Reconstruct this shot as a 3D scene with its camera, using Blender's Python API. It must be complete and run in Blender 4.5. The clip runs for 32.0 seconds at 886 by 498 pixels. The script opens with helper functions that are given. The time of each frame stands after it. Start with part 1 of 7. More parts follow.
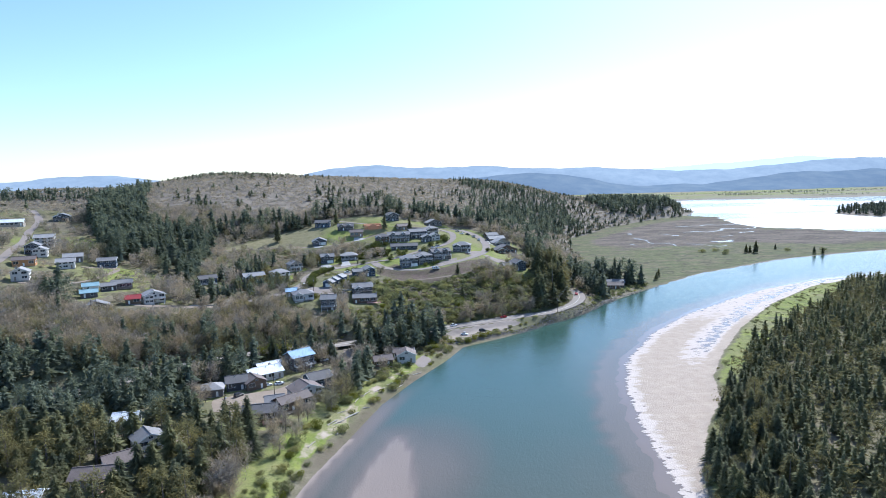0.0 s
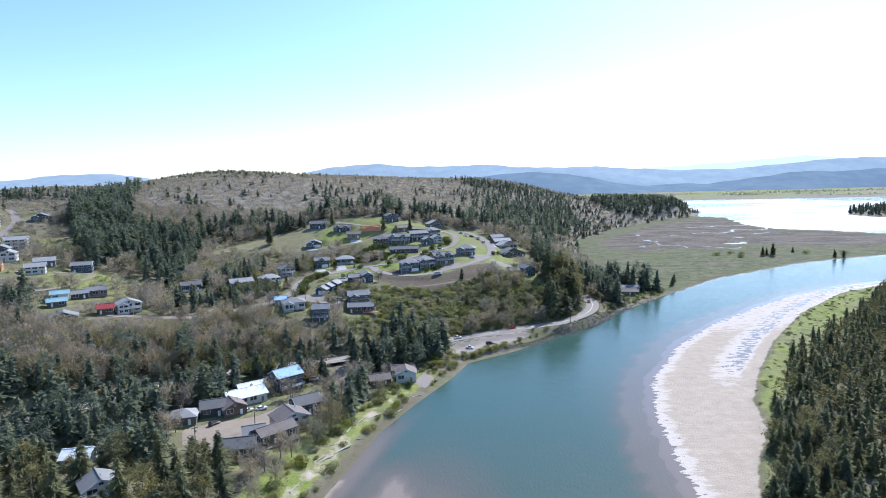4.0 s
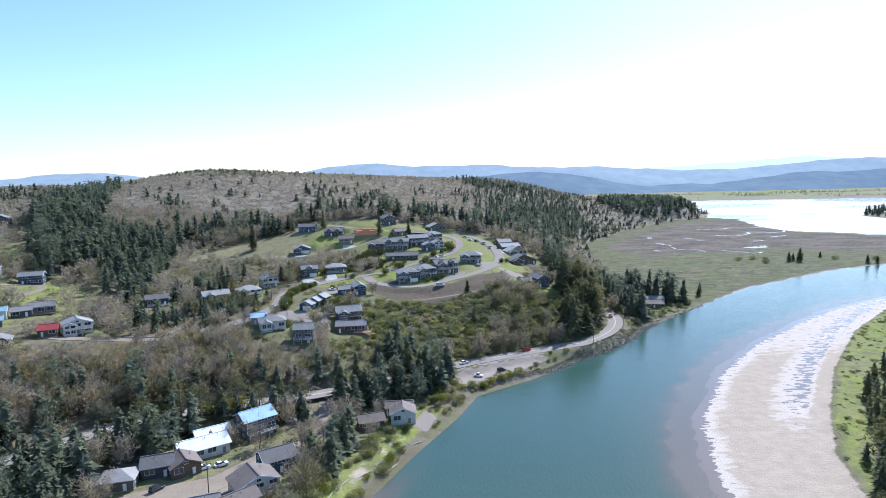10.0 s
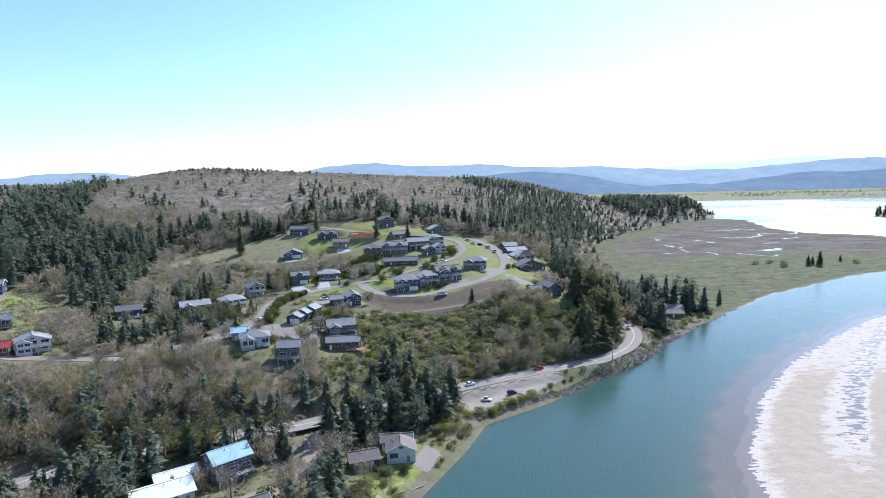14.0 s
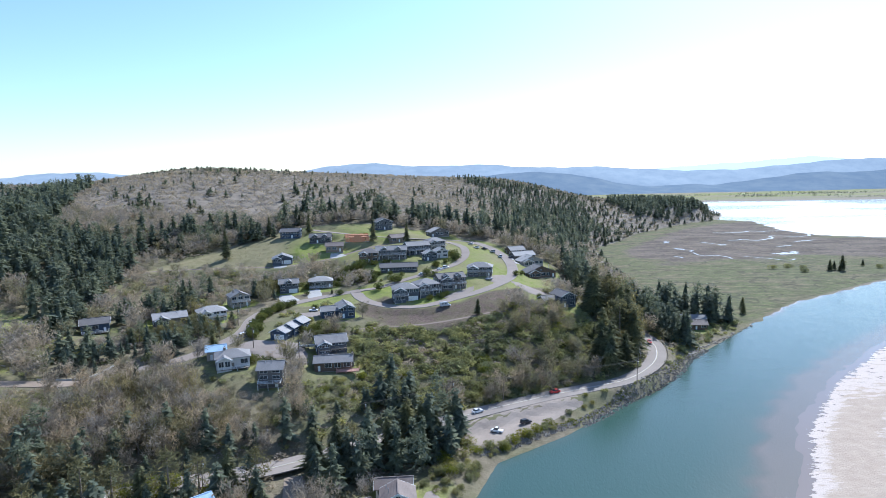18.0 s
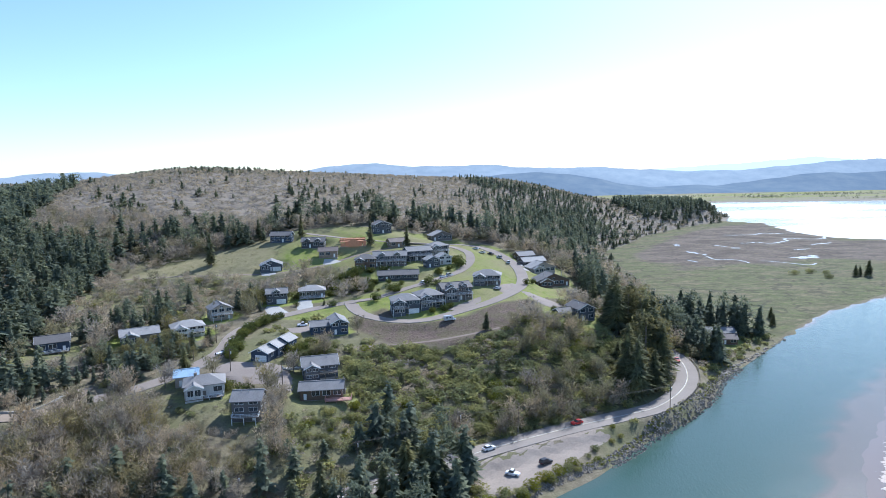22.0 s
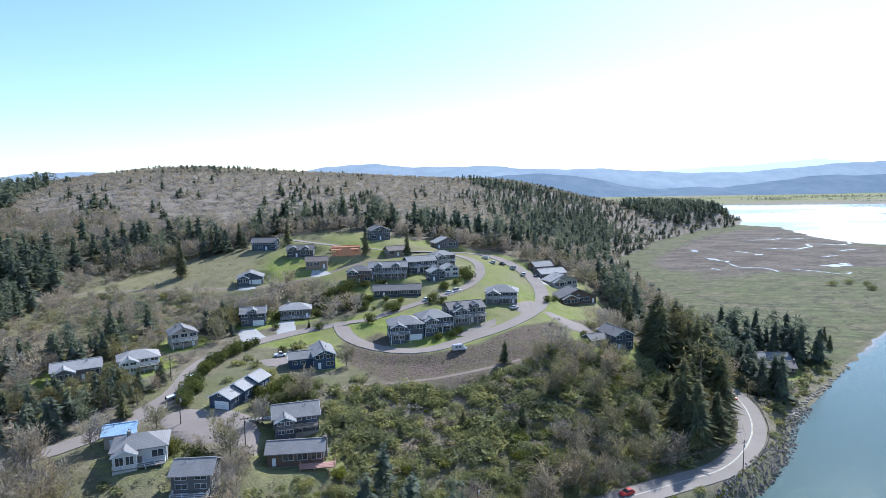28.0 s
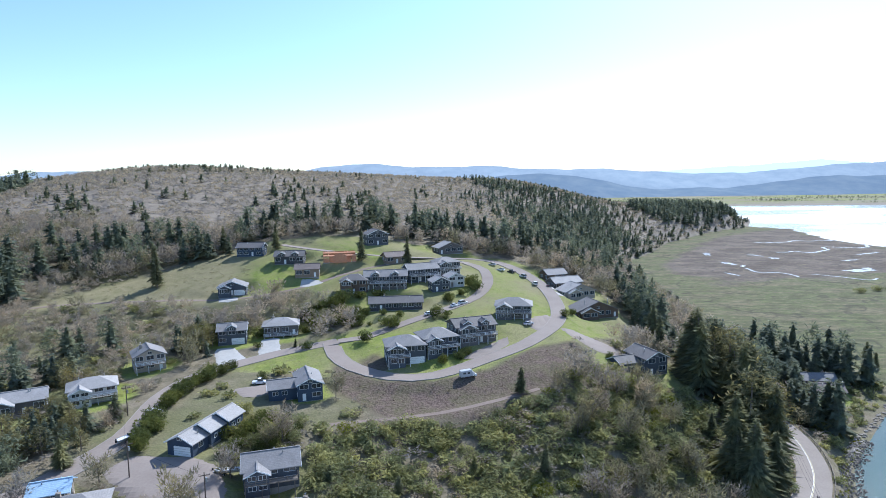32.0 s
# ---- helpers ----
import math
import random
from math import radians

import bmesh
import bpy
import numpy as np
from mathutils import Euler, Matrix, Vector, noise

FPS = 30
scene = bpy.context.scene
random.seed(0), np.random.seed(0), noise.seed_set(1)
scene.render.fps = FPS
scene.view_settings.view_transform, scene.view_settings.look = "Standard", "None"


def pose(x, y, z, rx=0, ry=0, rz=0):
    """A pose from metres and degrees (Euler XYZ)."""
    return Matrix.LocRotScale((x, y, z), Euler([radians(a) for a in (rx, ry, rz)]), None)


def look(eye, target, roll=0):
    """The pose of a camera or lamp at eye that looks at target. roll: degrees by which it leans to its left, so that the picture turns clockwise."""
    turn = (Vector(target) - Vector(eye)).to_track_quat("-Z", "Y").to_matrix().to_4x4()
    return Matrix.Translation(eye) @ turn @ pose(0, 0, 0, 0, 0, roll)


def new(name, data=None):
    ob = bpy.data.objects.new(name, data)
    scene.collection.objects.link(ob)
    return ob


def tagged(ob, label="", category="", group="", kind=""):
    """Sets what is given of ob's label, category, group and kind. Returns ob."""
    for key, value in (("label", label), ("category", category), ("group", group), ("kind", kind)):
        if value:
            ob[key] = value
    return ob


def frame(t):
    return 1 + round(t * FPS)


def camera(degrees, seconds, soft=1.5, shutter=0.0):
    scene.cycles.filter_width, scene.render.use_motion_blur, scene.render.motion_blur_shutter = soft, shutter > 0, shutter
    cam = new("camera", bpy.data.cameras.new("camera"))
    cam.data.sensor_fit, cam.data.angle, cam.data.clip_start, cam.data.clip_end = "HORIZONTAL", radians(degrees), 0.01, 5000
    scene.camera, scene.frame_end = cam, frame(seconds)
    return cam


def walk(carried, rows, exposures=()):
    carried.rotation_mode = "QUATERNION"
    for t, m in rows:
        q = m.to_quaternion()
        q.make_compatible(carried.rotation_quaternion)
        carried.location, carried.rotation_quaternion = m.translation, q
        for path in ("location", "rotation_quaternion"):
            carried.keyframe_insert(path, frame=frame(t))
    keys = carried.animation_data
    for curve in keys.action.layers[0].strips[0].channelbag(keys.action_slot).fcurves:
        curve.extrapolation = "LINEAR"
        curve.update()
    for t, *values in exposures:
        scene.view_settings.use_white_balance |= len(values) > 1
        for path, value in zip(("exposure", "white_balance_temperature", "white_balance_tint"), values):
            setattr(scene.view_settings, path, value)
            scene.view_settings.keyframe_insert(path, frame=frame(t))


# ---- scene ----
cam = camera(72.5, 32.0, soft=0.75)
PATH = [
    (0, (2.692, 6.771, 92.371), (2.698, 8.758, 92.144), -1.5),
    (3, (1.424, 30.352, 92.1), (1.429, 32.339, 91.871), -1.4),
    (6, (0.656, 55.0, 91.631), (0.661, 56.987, 91.401), -1.35),
    (9, (-0.503, 79.0, 91.338), (-0.496, 80.987, 91.108), -1.3),
    (13, (-2.022, 110.5, 91.0), (-2.012, 112.486, 90.769), -1.25),
    (17, (-3.506, 141.9, 90.266), (-3.494, 143.887, 90.037), -1.2),
    (19, (-4.3, 157.609, 89.95), (-4.286, 159.596, 89.72), -1.15),
    (22, (-5.5, 181.334, 89.562), (-5.487, 183.321, 89.334), -1.1),
    (25, (-6.935, 204.95, 89.3), (-6.923, 206.937, 89.075), -1.05),
    (28, (-8.338, 228.8, 88.9), (-8.324, 230.787, 88.676), -0.9),
    (32, (-10.038, 259.445, 88.661), (-10.023, 261.432, 88.437), -0.8),
]
walk(cam, [(t, look(eye, target, roll)) for t, eye, target, roll in PATH], [(0, 0.42, 5430, 10)])

# ---- daylight ----
SUN_TURN, SUN_HIGH = 34.0, 41.0  # degrees to the right of +y, and above the horizon
world = bpy.data.worlds.new("daylight")
scene.world = world
world.use_nodes = True
wt = world.node_tree
sky = wt.nodes.new("ShaderNodeTexSky")
sky.sky_type, sky.sun_disc = "NISHITA", False
sky.sun_elevation, sky.sun_rotation = radians(SUN_HIGH), radians(SUN_TURN)
sky.air_density, sky.dust_density, sky.ozone_density = 1.0, 0.5, 2.2
wt.links.new(sky.outputs["Color"], wt.nodes["Background"].inputs["Color"])
wt.nodes["Background"].inputs["Strength"].default_value = 0.15
sun = new("sun", bpy.data.lights.new("sun", "SUN"))
sun.data.energy, sun.data.angle, sun.data.color = 5.0, radians(0.53), (1.0, 0.95, 0.86)
sun_to = Vector((math.sin(radians(SUN_TURN)) * math.cos(radians(SUN_HIGH)), math.cos(radians(SUN_TURN)) * math.cos(radians(SUN_HIGH)), math.sin(radians(SUN_HIGH))))
sun.matrix_world = look(sun_to * 300, (0, 0, 0))

# ---- materials ----
def material(name, rough=0.8, metal=0.0, spec=0.3):
    m = bpy.data.materials.new(name)
    m.use_nodes = True
    b = m.node_tree.nodes["Principled BSDF"]
    b.inputs["Roughness"].default_value, b.inputs["Metallic"].default_value = rough, metal
    b.inputs["Specular IOR Level"].default_value = spec
    return m, m.node_tree, b


def node(nt, kind, **values):
    n = nt.nodes.new(kind)
    for key, v in values.items():
        n.inputs[key.replace("_", " ")].default_value = v
    return n


def noise_out(nt, scale, detail=4.0, coords=None, stretch=None, rough=0.55):
    n = node(nt, "ShaderNodeTexNoise", Scale=scale, Detail=detail, Roughness=rough)
    if coords is not None:
        src = coords
        if stretch:
            mp = nt.nodes.new("ShaderNodeMapping")
            mp.inputs["Scale"].default_value = stretch[:3]
            if len(stretch) > 3:
                mp.inputs["Rotation"].default_value = (0, 0, stretch[3])
            nt.links.new(coords, mp.inputs["Vector"])
            src = mp.outputs["Vector"]
        nt.links.new(src, n.inputs["Vector"])
    return n.outputs["Fac"]


def ramp(nt, fac, stops):
    r = nt.nodes.new("ShaderNodeValToRGB")
    e = r.color_ramp.elements
    while len(e) < len(stops):
        e.new(0.5)
    for k, (p, c) in zip(e, stops):
        k.position, k.color = p, (*c, 1) if len(c) == 3 else c
    nt.links.new(fac, r.inputs["Fac"])
    return r.outputs["Color"]


def grey(v):
    return (v, v, v)


def blend(nt, fac, a, b, kind="MIX"):
    m = nt.nodes.new("ShaderNodeMix")
    m.data_type, m.blend_type = "RGBA", kind
    for sock, v in ((m.inputs[0], fac), (m.inputs[6], a), (m.inputs[7], b)):
        if hasattr(v, "links"):
            nt.links.new(v, sock)
        elif sock.type == "VALUE":
            sock.default_value = v
        else:
            sock.default_value = (*v, 1) if len(v) == 3 else v
    return m.outputs[2]


def calc(nt, op, a, b=0.0):
    m = nt.nodes.new("ShaderNodeMath")
    m.operation, m.use_clamp = op, False
    for sock, v in ((m.inputs[0], a), (m.inputs[1], b)):
        if hasattr(v, "links"):
            nt.links.new(v, sock)
        else:
            sock.default_value = v
    return m.outputs[0]


def place_of(nt):
    return nt.nodes.new("ShaderNodeNewGeometry").outputs["Position"]


def bump_on(nt, b, height, strength=0.4, distance=0.1):
    n = node(nt, "ShaderNodeBump", Strength=strength, Distance=distance)
    nt.links.new(height, n.inputs["Height"])
    nt.links.new(n.outputs["Normal"], b.inputs["Normal"])


def simple(name, col, rough=0.8, vary=0.25, scale=0.8, metal=0.0, fine=6.0, spec=0.3, by_object=0.0):
    """A surface of one colour with stains and grain, some of it different from thing to thing."""
    m, nt, b = material(name, rough, metal, spec)
    p = place_of(nt)
    big, small = noise_out(nt, scale, 3, p), noise_out(nt, fine, 3, p)
    lo, hi = tuple(c * (1 - vary) for c in col), tuple(min(1, c * (1 + vary)) for c in col)
    c = ramp(nt, big, [(0.3, lo), (0.7, hi)])
    c = blend(nt, 0.5, c, ramp(nt, small, [(0.3, lo), (0.75, hi)]))
    if by_object:
        info = nt.nodes.new("ShaderNodeObjectInfo")
        c = blend(nt, 1.0, c, ramp(nt, info.outputs["Random"], [(0, grey(1 - by_object)), (1, grey(1.0))]), "MULTIPLY")
    nt.links.new(c, b.inputs["Base Color"])
    bump_on(nt, b, small, 0.25, 0.03)
    return m


def ground_material():
    m, nt, b = material("ground", 0.95, 0, 0.1)
    p = place_of(nt)
    z = nt.nodes.new("ShaderNodeVertexColor")
    z.layer_name = "zone"
    sep = nt.nodes.new("ShaderNodeSeparateColor")
    nt.links.new(z.outputs["Color"], sep.inputs["Color"])
    sand, lawn, marsh, bare = sep.outputs[0], sep.outputs[1], sep.outputs[2], z.outputs["Alpha"]
    z2 = nt.nodes.new("ShaderNodeVertexColor")
    z2.layer_name = "tone"
    sep2 = nt.nodes.new("ShaderNodeSeparateColor")
    nt.links.new(z2.outputs["Color"], sep2.inputs["Color"])
    flat, damp_glint, tan = sep2.outputs[0], sep2.outputs[1], sep2.outputs[2]
    n1, n2, n3 = noise_out(nt, 0.035, 4, p), noise_out(nt, 0.22, 5, p), noise_out(nt, 1.6, 4, p)

    def edge(mask, soft=0.35):
        v = calc(nt, "ADD", mask, calc(nt, "MULTIPLY", calc(nt, "SUBTRACT", n2, 0.5), 0.9))
        return ramp(nt, v, [(0.5 - soft / 2, grey(0)), (0.5 + soft / 2, grey(1))])

    scrub = blend(nt, ramp(nt, n2, [(0.35, grey(0)), (0.65, grey(1))]), (0.17, 0.142, 0.095), (0.26, 0.215, 0.15))
    scrub = blend(nt, ramp(nt, n1, [(0.42, grey(0)), (0.62, grey(0.8))]), scrub, (0.17, 0.168, 0.075))
    scrub = blend(nt, ramp(nt, n3, [(0.4, grey(0)), (0.7, grey(0.5))]), scrub, (0.08, 0.08, 0.045))
    litter = blend(nt, ramp(nt, n2, [(0.3, grey(0)), (0.7, grey(1))]), (0.20, 0.168, 0.132), (0.28, 0.24, 0.19))
    scrub = blend(nt, z2.outputs["Alpha"], scrub, litter)
    grass = blend(nt, ramp(nt, n2, [(0.3, grey(0)), (0.7, grey(1))]), (0.17, 0.212, 0.044), (0.295, 0.308, 0.08))
    grass = blend(nt, ramp(nt, n1, [(0.45, grey(0)), (0.65, grey(0.75))]), grass, (0.27, 0.235, 0.13))
    grass = blend(nt, ramp(nt, noise_out(nt, 0.08, 5, p), [(0.55, grey(0)), (0.68, grey(0.45))]), grass, (0.095, 0.11, 0.04))
    grass = blend(nt, ramp(nt, n3, [(0.42, grey(0)), (0.66, grey(0.45))]), grass, (0.085, 0.10, 0.03))
    grass = blend(nt, ramp(nt, noise_out(nt, 0.5, 6, p, None, 0.7), [(0.5, grey(0)), (0.62, grey(0.35))]), grass, (0.26, 0.225, 0.12))
    grass = blend(nt, edge(tan, 0.6), grass, blend(nt, ramp(nt, n2, [(0.3, grey(0)), (0.7, grey(1))]), (0.28, 0.235, 0.145), (0.19, 0.175, 0.085)))
    streak = noise_out(nt, 0.02, 5, p, (1, 2.2, 1, 0.5))
    mud = blend(nt, ramp(nt, streak, [(0.40, grey(0)), (0.52, grey(1))]), (0.19, 0.165, 0.092), (0.135, 0.155, 0.058))
    mud = blend(nt, ramp(nt, n2, [(0.35, grey(0)), (0.7, grey(0.6))]), mud, (0.19, 0.155, 0.10))
    mud = blend(nt, ramp(nt, noise_out(nt, 0.09, 6, p, (0.6, 1.6, 1, 0.4)), [(0.42, grey(0)), (0.62, grey(0.75))]), mud, (0.085, 0.085, 0.045))
    peat = blend(nt, ramp(nt, streak, [(0.4, grey(0)), (0.6, grey(1))]), (0.11, 0.084, 0.07), (0.185, 0.145, 0.118))
    mud = blend(nt, edge(flat, 0.5), mud, peat)
    mud = blend(nt, ramp(nt, noise_out(nt, 0.35, 6, p, (0.7, 1.3, 1, 0.4), 0.7), [(0.42, grey(0)), (0.62, grey(0.55))]), mud, (0.07, 0.065, 0.04))
    mud = blend(nt, ramp(nt, noise_out(nt, 0.14, 7, p, (0.7, 1.4, 1, 0.3), 0.75), [(0.54, grey(0)), (0.64, grey(0.65))]), mud, (0.24, 0.20, 0.115))
    winding = noise_out(nt, 0.016, 3, p)
    mud = blend(nt, ramp(nt, winding, [(0.488, grey(0)), (0.496, grey(0.5)), (0.504, grey(0.5)), (0.512, grey(0))]), mud, (0.055, 0.05, 0.04))
    soil = blend(nt, ramp(nt, n3, [(0.35, grey(0)), (0.65, grey(1))]), (0.085, 0.06, 0.048), (0.20, 0.148, 0.12))
    soil = blend(nt, ramp(nt, n2, [(0.35, grey(0)), (0.7, grey(0.55))]), soil, (0.12, 0.12, 0.05))
    band = noise_out(nt, 0.30, 6, p, (0.45, 1.0, 1, 0.45), 0.62)
    dry = blend(nt, ramp(nt, n2, [(0.3, grey(0)), (0.7, grey(1))]), (0.40, 0.318, 0.245), (0.48, 0.39, 0.305))
    dry = blend(nt, ramp(nt, noise_out(nt, 0.5, 5, p, (0.3, 1.0, 1, 0.45)), [(0.45, grey(0)), (0.7, grey(0.35))]), dry, (0.36, 0.29, 0.235))
    beach = blend(nt, ramp(nt, n3, [(0.62, grey(0)), (0.8, grey(0.35))]), dry, (0.25, 0.205, 0.17))
    fingers = noise_out(nt, 0.42, 5, p, (0.5, 1.0, 1, 0.45), 0.6)
    wet_glint = ramp(nt, calc(nt, "ADD", damp_glint, calc(nt, "MULTIPLY", calc(nt, "SUBTRACT", band, 0.5), 0.9)), [(0.27, grey(0)), (0.38, grey(1))])
    film = ramp(nt, calc(nt, "ADD", calc(nt, "MULTIPLY", damp_glint, 0.9), fingers), [(0.96, grey(0)), (1.0, grey(1))])
    film = blend(nt, 1.0, film, edge(sand, 0.2), "MULTIPLY")
    # glint off the wet rim, painted as paler sand
    beach = blend(nt, wet_glint, beach, (0.56, 0.475, 0.41))
    beach = blend(nt, film, beach, (0.185, 0.142, 0.112))
    c = blend(nt, edge(marsh), scrub, mud)
    c = blend(nt, edge(lawn), c, grass)
    c = blend(nt, edge(bare), c, soil)
    c = blend(nt, edge(sand, 0.2), c, beach)
    nt.links.new(c, b.inputs["Base Color"])
    nt.links.new(ramp(nt, film, [(0, grey(0.95)), (1, grey(0.12))]), b.inputs["Roughness"])
    nt.links.new(ramp(nt, film, [(0, grey(0.1)), (1, grey(0.35))]), b.inputs["Specular IOR Level"])
    bump_on(nt, b, calc(nt, "MULTIPLY", n3, calc(nt, "SUBTRACT", 1.05, film)), 0.5, 0.5)
    return m


def water_material():
    m, nt, b = material("river_water", 0.12, 0, 0.42)
    b.inputs["IOR"].default_value = 1.33
    p = place_of(nt)
    v = nt.nodes.new("ShaderNodeVertexColor")
    v.layer_name = "shoal"
    sep = nt.nodes.new("ShaderNodeSeparateColor")
    nt.links.new(v.outputs["Color"], sep.inputs["Color"])
    cloud = noise_out(nt, 0.012, 3, p, (1, 0.5, 1, 0.6))
    fac = calc(nt, "ADD", sep.outputs[0], calc(nt, "MULTIPLY", calc(nt, "SUBTRACT", cloud, 0.5), 0.35))
    c = ramp(nt, fac, [(0.05, (0.045, 0.09, 0.072)), (0.30, (0.062, 0.096, 0.076)), (0.55, (0.105, 0.10, 0.078)), (0.80, (0.18, 0.14, 0.11)), (0.95, (0.31, 0.24, 0.185))])
    # pale bay colour: sun glare over sandy flats painted into the water
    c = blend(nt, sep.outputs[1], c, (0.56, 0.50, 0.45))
    nt.links.new(c, b.inputs["Base Color"])
    nt.links.new(ramp(nt, sep.outputs[1], [(0, grey(0.12)), (1, grey(0.3))]), b.inputs["Roughness"])
    waves = noise_out(nt, 1.0, 5, p, (1.0, 0.6, 1, 0.5), 0.68)
    long_waves = noise_out(nt, 0.09, 2, p)
    bump_on(nt, b, calc(nt, "ADD", waves, calc(nt, "MULTIPLY", long_waves, 1.0)), 0.45, 0.2)
    return m


def road_material(name, lo, hi):
    m, nt, b = material(name, 0.9, 0, 0.2)
    p = place_of(nt)
    n1, n2 = noise_out(nt, 0.12, 4, p), noise_out(nt, 1.7, 5, p)
    c = blend(nt, 0.5, ramp(nt, n1, [(0.3, lo), (0.7, hi)]), ramp(nt, n2, [(0.3, lo), (0.75, hi)]))
    nt.links.new(c, b.inputs["Base Color"])
    bump_on(nt, b, n2, 0.2, 0.03)
    return m


def leaf_material(name, lo, hi, scale=0.5, rough=0.85, through_light=0.45):
    m, nt, b = material(name, rough, 0, 0.15)
    p = place_of(nt)
    info, geo = nt.nodes.new("ShaderNodeObjectInfo"), nt.nodes.new("ShaderNodeNewGeometry")
    n = noise_out(nt, scale, 3, p)
    c = ramp(nt, n, [(0.3, lo), (0.7, hi)])
    c = blend(nt, 1.0, c, ramp(nt, noise_out(nt, 0.13, 2, p), [(0.36, (0.72, 0.76, 0.84)), (0.64, (1.12, 1.06, 0.92))]), "MULTIPLY")
    c = blend(nt, 1.0, c, ramp(nt, geo.outputs["Random Per Island"], [(0, grey(0.65)), (1, grey(1.0))]), "MULTIPLY")
    c = blend(nt, 1.0, c, ramp(nt, info.outputs["Random"], [(0, (0.75, 0.75, 0.75)), (0.6, (1, 1, 1)), (1, (1, 0.94, 0.8))]), "MULTIPLY")
    nt.links.new(c, b.inputs["Base Color"])
    thin, mix = nt.nodes.new("ShaderNodeBsdfTranslucent"), nt.nodes.new("ShaderNodeMixShader")
    nt.links.new(blend(nt, 1.0, c, (1.0, 1.0, 0.92), "MULTIPLY"), thin.inputs["Color"])
    mix.inputs[0].default_value = through_light
    nt.links.new(b.outputs[0], mix.inputs[1])
    nt.links.new(thin.outputs[0], mix.inputs[2])
    nt.links.new(mix.outputs[0], nt.nodes["Material Output"].inputs["Surface"])
    return m


def roof_material(name, col, rough=0.75, metal=0.0, seams=0.0):
    """Courses of shingle, or the standing seams of a metal roof."""
    m, nt, b = material(name, rough, metal, 0.35)
    p = place_of(nt)
    n1, n2 = noise_out(nt, 0.35, 4, p), noise_out(nt, 3.0, 3, p)
    c = ramp(nt, n1, [(0.3, tuple(v * 0.8 for v in col)), (0.7, tuple(min(1, v * 1.2) for v in col))])
    c = blend(nt, 0.5, c, ramp(nt, n2, [(0.35, tuple(v * 0.72 for v in col)), (0.7, tuple(min(1, v * 1.25) for v in col))]))
    nt.links.new(c, b.inputs["Base Color"])
    w = nt.nodes.new("ShaderNodeTexWave")
    w.wave_type, w.bands_direction = "BANDS", "Z"
    w.inputs["Scale"].default_value = 1.6
    nt.links.new(p, w.inputs["Vector"])
    bump_on(nt, b, w.outputs["Fac"], 0.3, 0.04)
    return m


def wall_material(name, col):
    """Lap siding, weathered a little."""
    m, nt, b = material(name, 0.8, 0, 0.25)
    p = place_of(nt)
    n1, n2 = noise_out(nt, 0.4, 4, p), noise_out(nt, 4.0, 3, p, (1, 1, 0.2))
    c = ramp(nt, n1, [(0.3, tuple(v * 0.85 for v in col)), (0.7, tuple(min(1, v * 1.12) for v in col))])
    c = blend(nt, 0.35, c, ramp(nt, n2, [(0.3, tuple(v * 0.7 for v in col)), (0.8, tuple(min(1, v * 1.15) for v in col))]))
    nt.links.new(c, b.inputs["Base Color"])
    w = nt.nodes.new("ShaderNodeTexWave")
    w.wave_type, w.bands_direction = "BANDS", "Z"
    w.inputs["Scale"].default_value = 1.9
    nt.links.new(p, w.inputs["Vector"])
    bump_on(nt, b, w.outputs["Fac"], 0.35, 0.03)
    return m


def glass_material():
    m, nt, b = material("window_glass", 0.06, 0, 0.8)
    n = noise_out(nt, 0.25, 2, place_of(nt))
    nt.links.new(ramp(nt, n, [(0.35, (0.02, 0.025, 0.03)), (0.65, (0.07, 0.08, 0.09))]), b.inputs["Base Color"])
    return m


def far_material(name, lo, hi, haze_glow, strength):
    """Distant hills, with the haze of kilometres of bright air put in as emission."""
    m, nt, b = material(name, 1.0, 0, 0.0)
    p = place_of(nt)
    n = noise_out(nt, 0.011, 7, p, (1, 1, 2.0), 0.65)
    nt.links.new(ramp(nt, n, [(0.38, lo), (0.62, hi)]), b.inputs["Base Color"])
    b.inputs["Emission Color"].default_value = (*haze_glow, 1)
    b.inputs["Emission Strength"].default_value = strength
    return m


M_GROUND, M_WATER = ground_material(), water_material()
M_ASPHALT = road_material("asphalt_worn", (0.235, 0.20, 0.172), (0.325, 0.28, 0.243))
M_LANE = road_material("asphalt_hill", (0.235, 0.192, 0.163), (0.31, 0.262, 0.226))
M_KERB = simple("kerb_concrete", (0.30, 0.27, 0.24), 0.9, 0.2)
M_GRAVEL = road_material("gravel", (0.225, 0.175, 0.13), (0.345, 0.275, 0.21))
M_APRON = road_material("pale_gravel", (0.235, 0.19, 0.155), (0.39, 0.325, 0.268))
M_DRIVE = simple("concrete", (0.42, 0.40, 0.37), 0.9, 0.15)
M_PAINT = simple("road_paint", (0.72, 0.71, 0.68), 0.7, 0.12, 0.6)
# bluer than the near spruces: haze of distance mixed into the colour
M_NEEDLE = leaf_material("needles_dark", (0.155, 0.182, 0.132), (0.34, 0.372, 0.25))
M_SPRUCE = leaf_material("needles_spruce", (0.168, 0.178, 0.102), (0.375, 0.375, 0.20))
M_PINE = leaf_material("needles_pine", (0.185, 0.173, 0.088), (0.405, 0.362, 0.168))
M_TWIG = leaf_material("bare_twigs", (0.385, 0.325, 0.26), (0.585, 0.50, 0.41))
M_ALDER = leaf_material("far_twigs", (0.35, 0.31, 0.265), (0.53, 0.475, 0.41))
M_BUD = leaf_material("budding_twigs", (0.265, 0.24, 0.155), (0.43, 0.395, 0.26))
M_LEAF = leaf_material("shrub_leaves", (0.21, 0.222, 0.098), (0.54, 0.525, 0.235), 0.16)
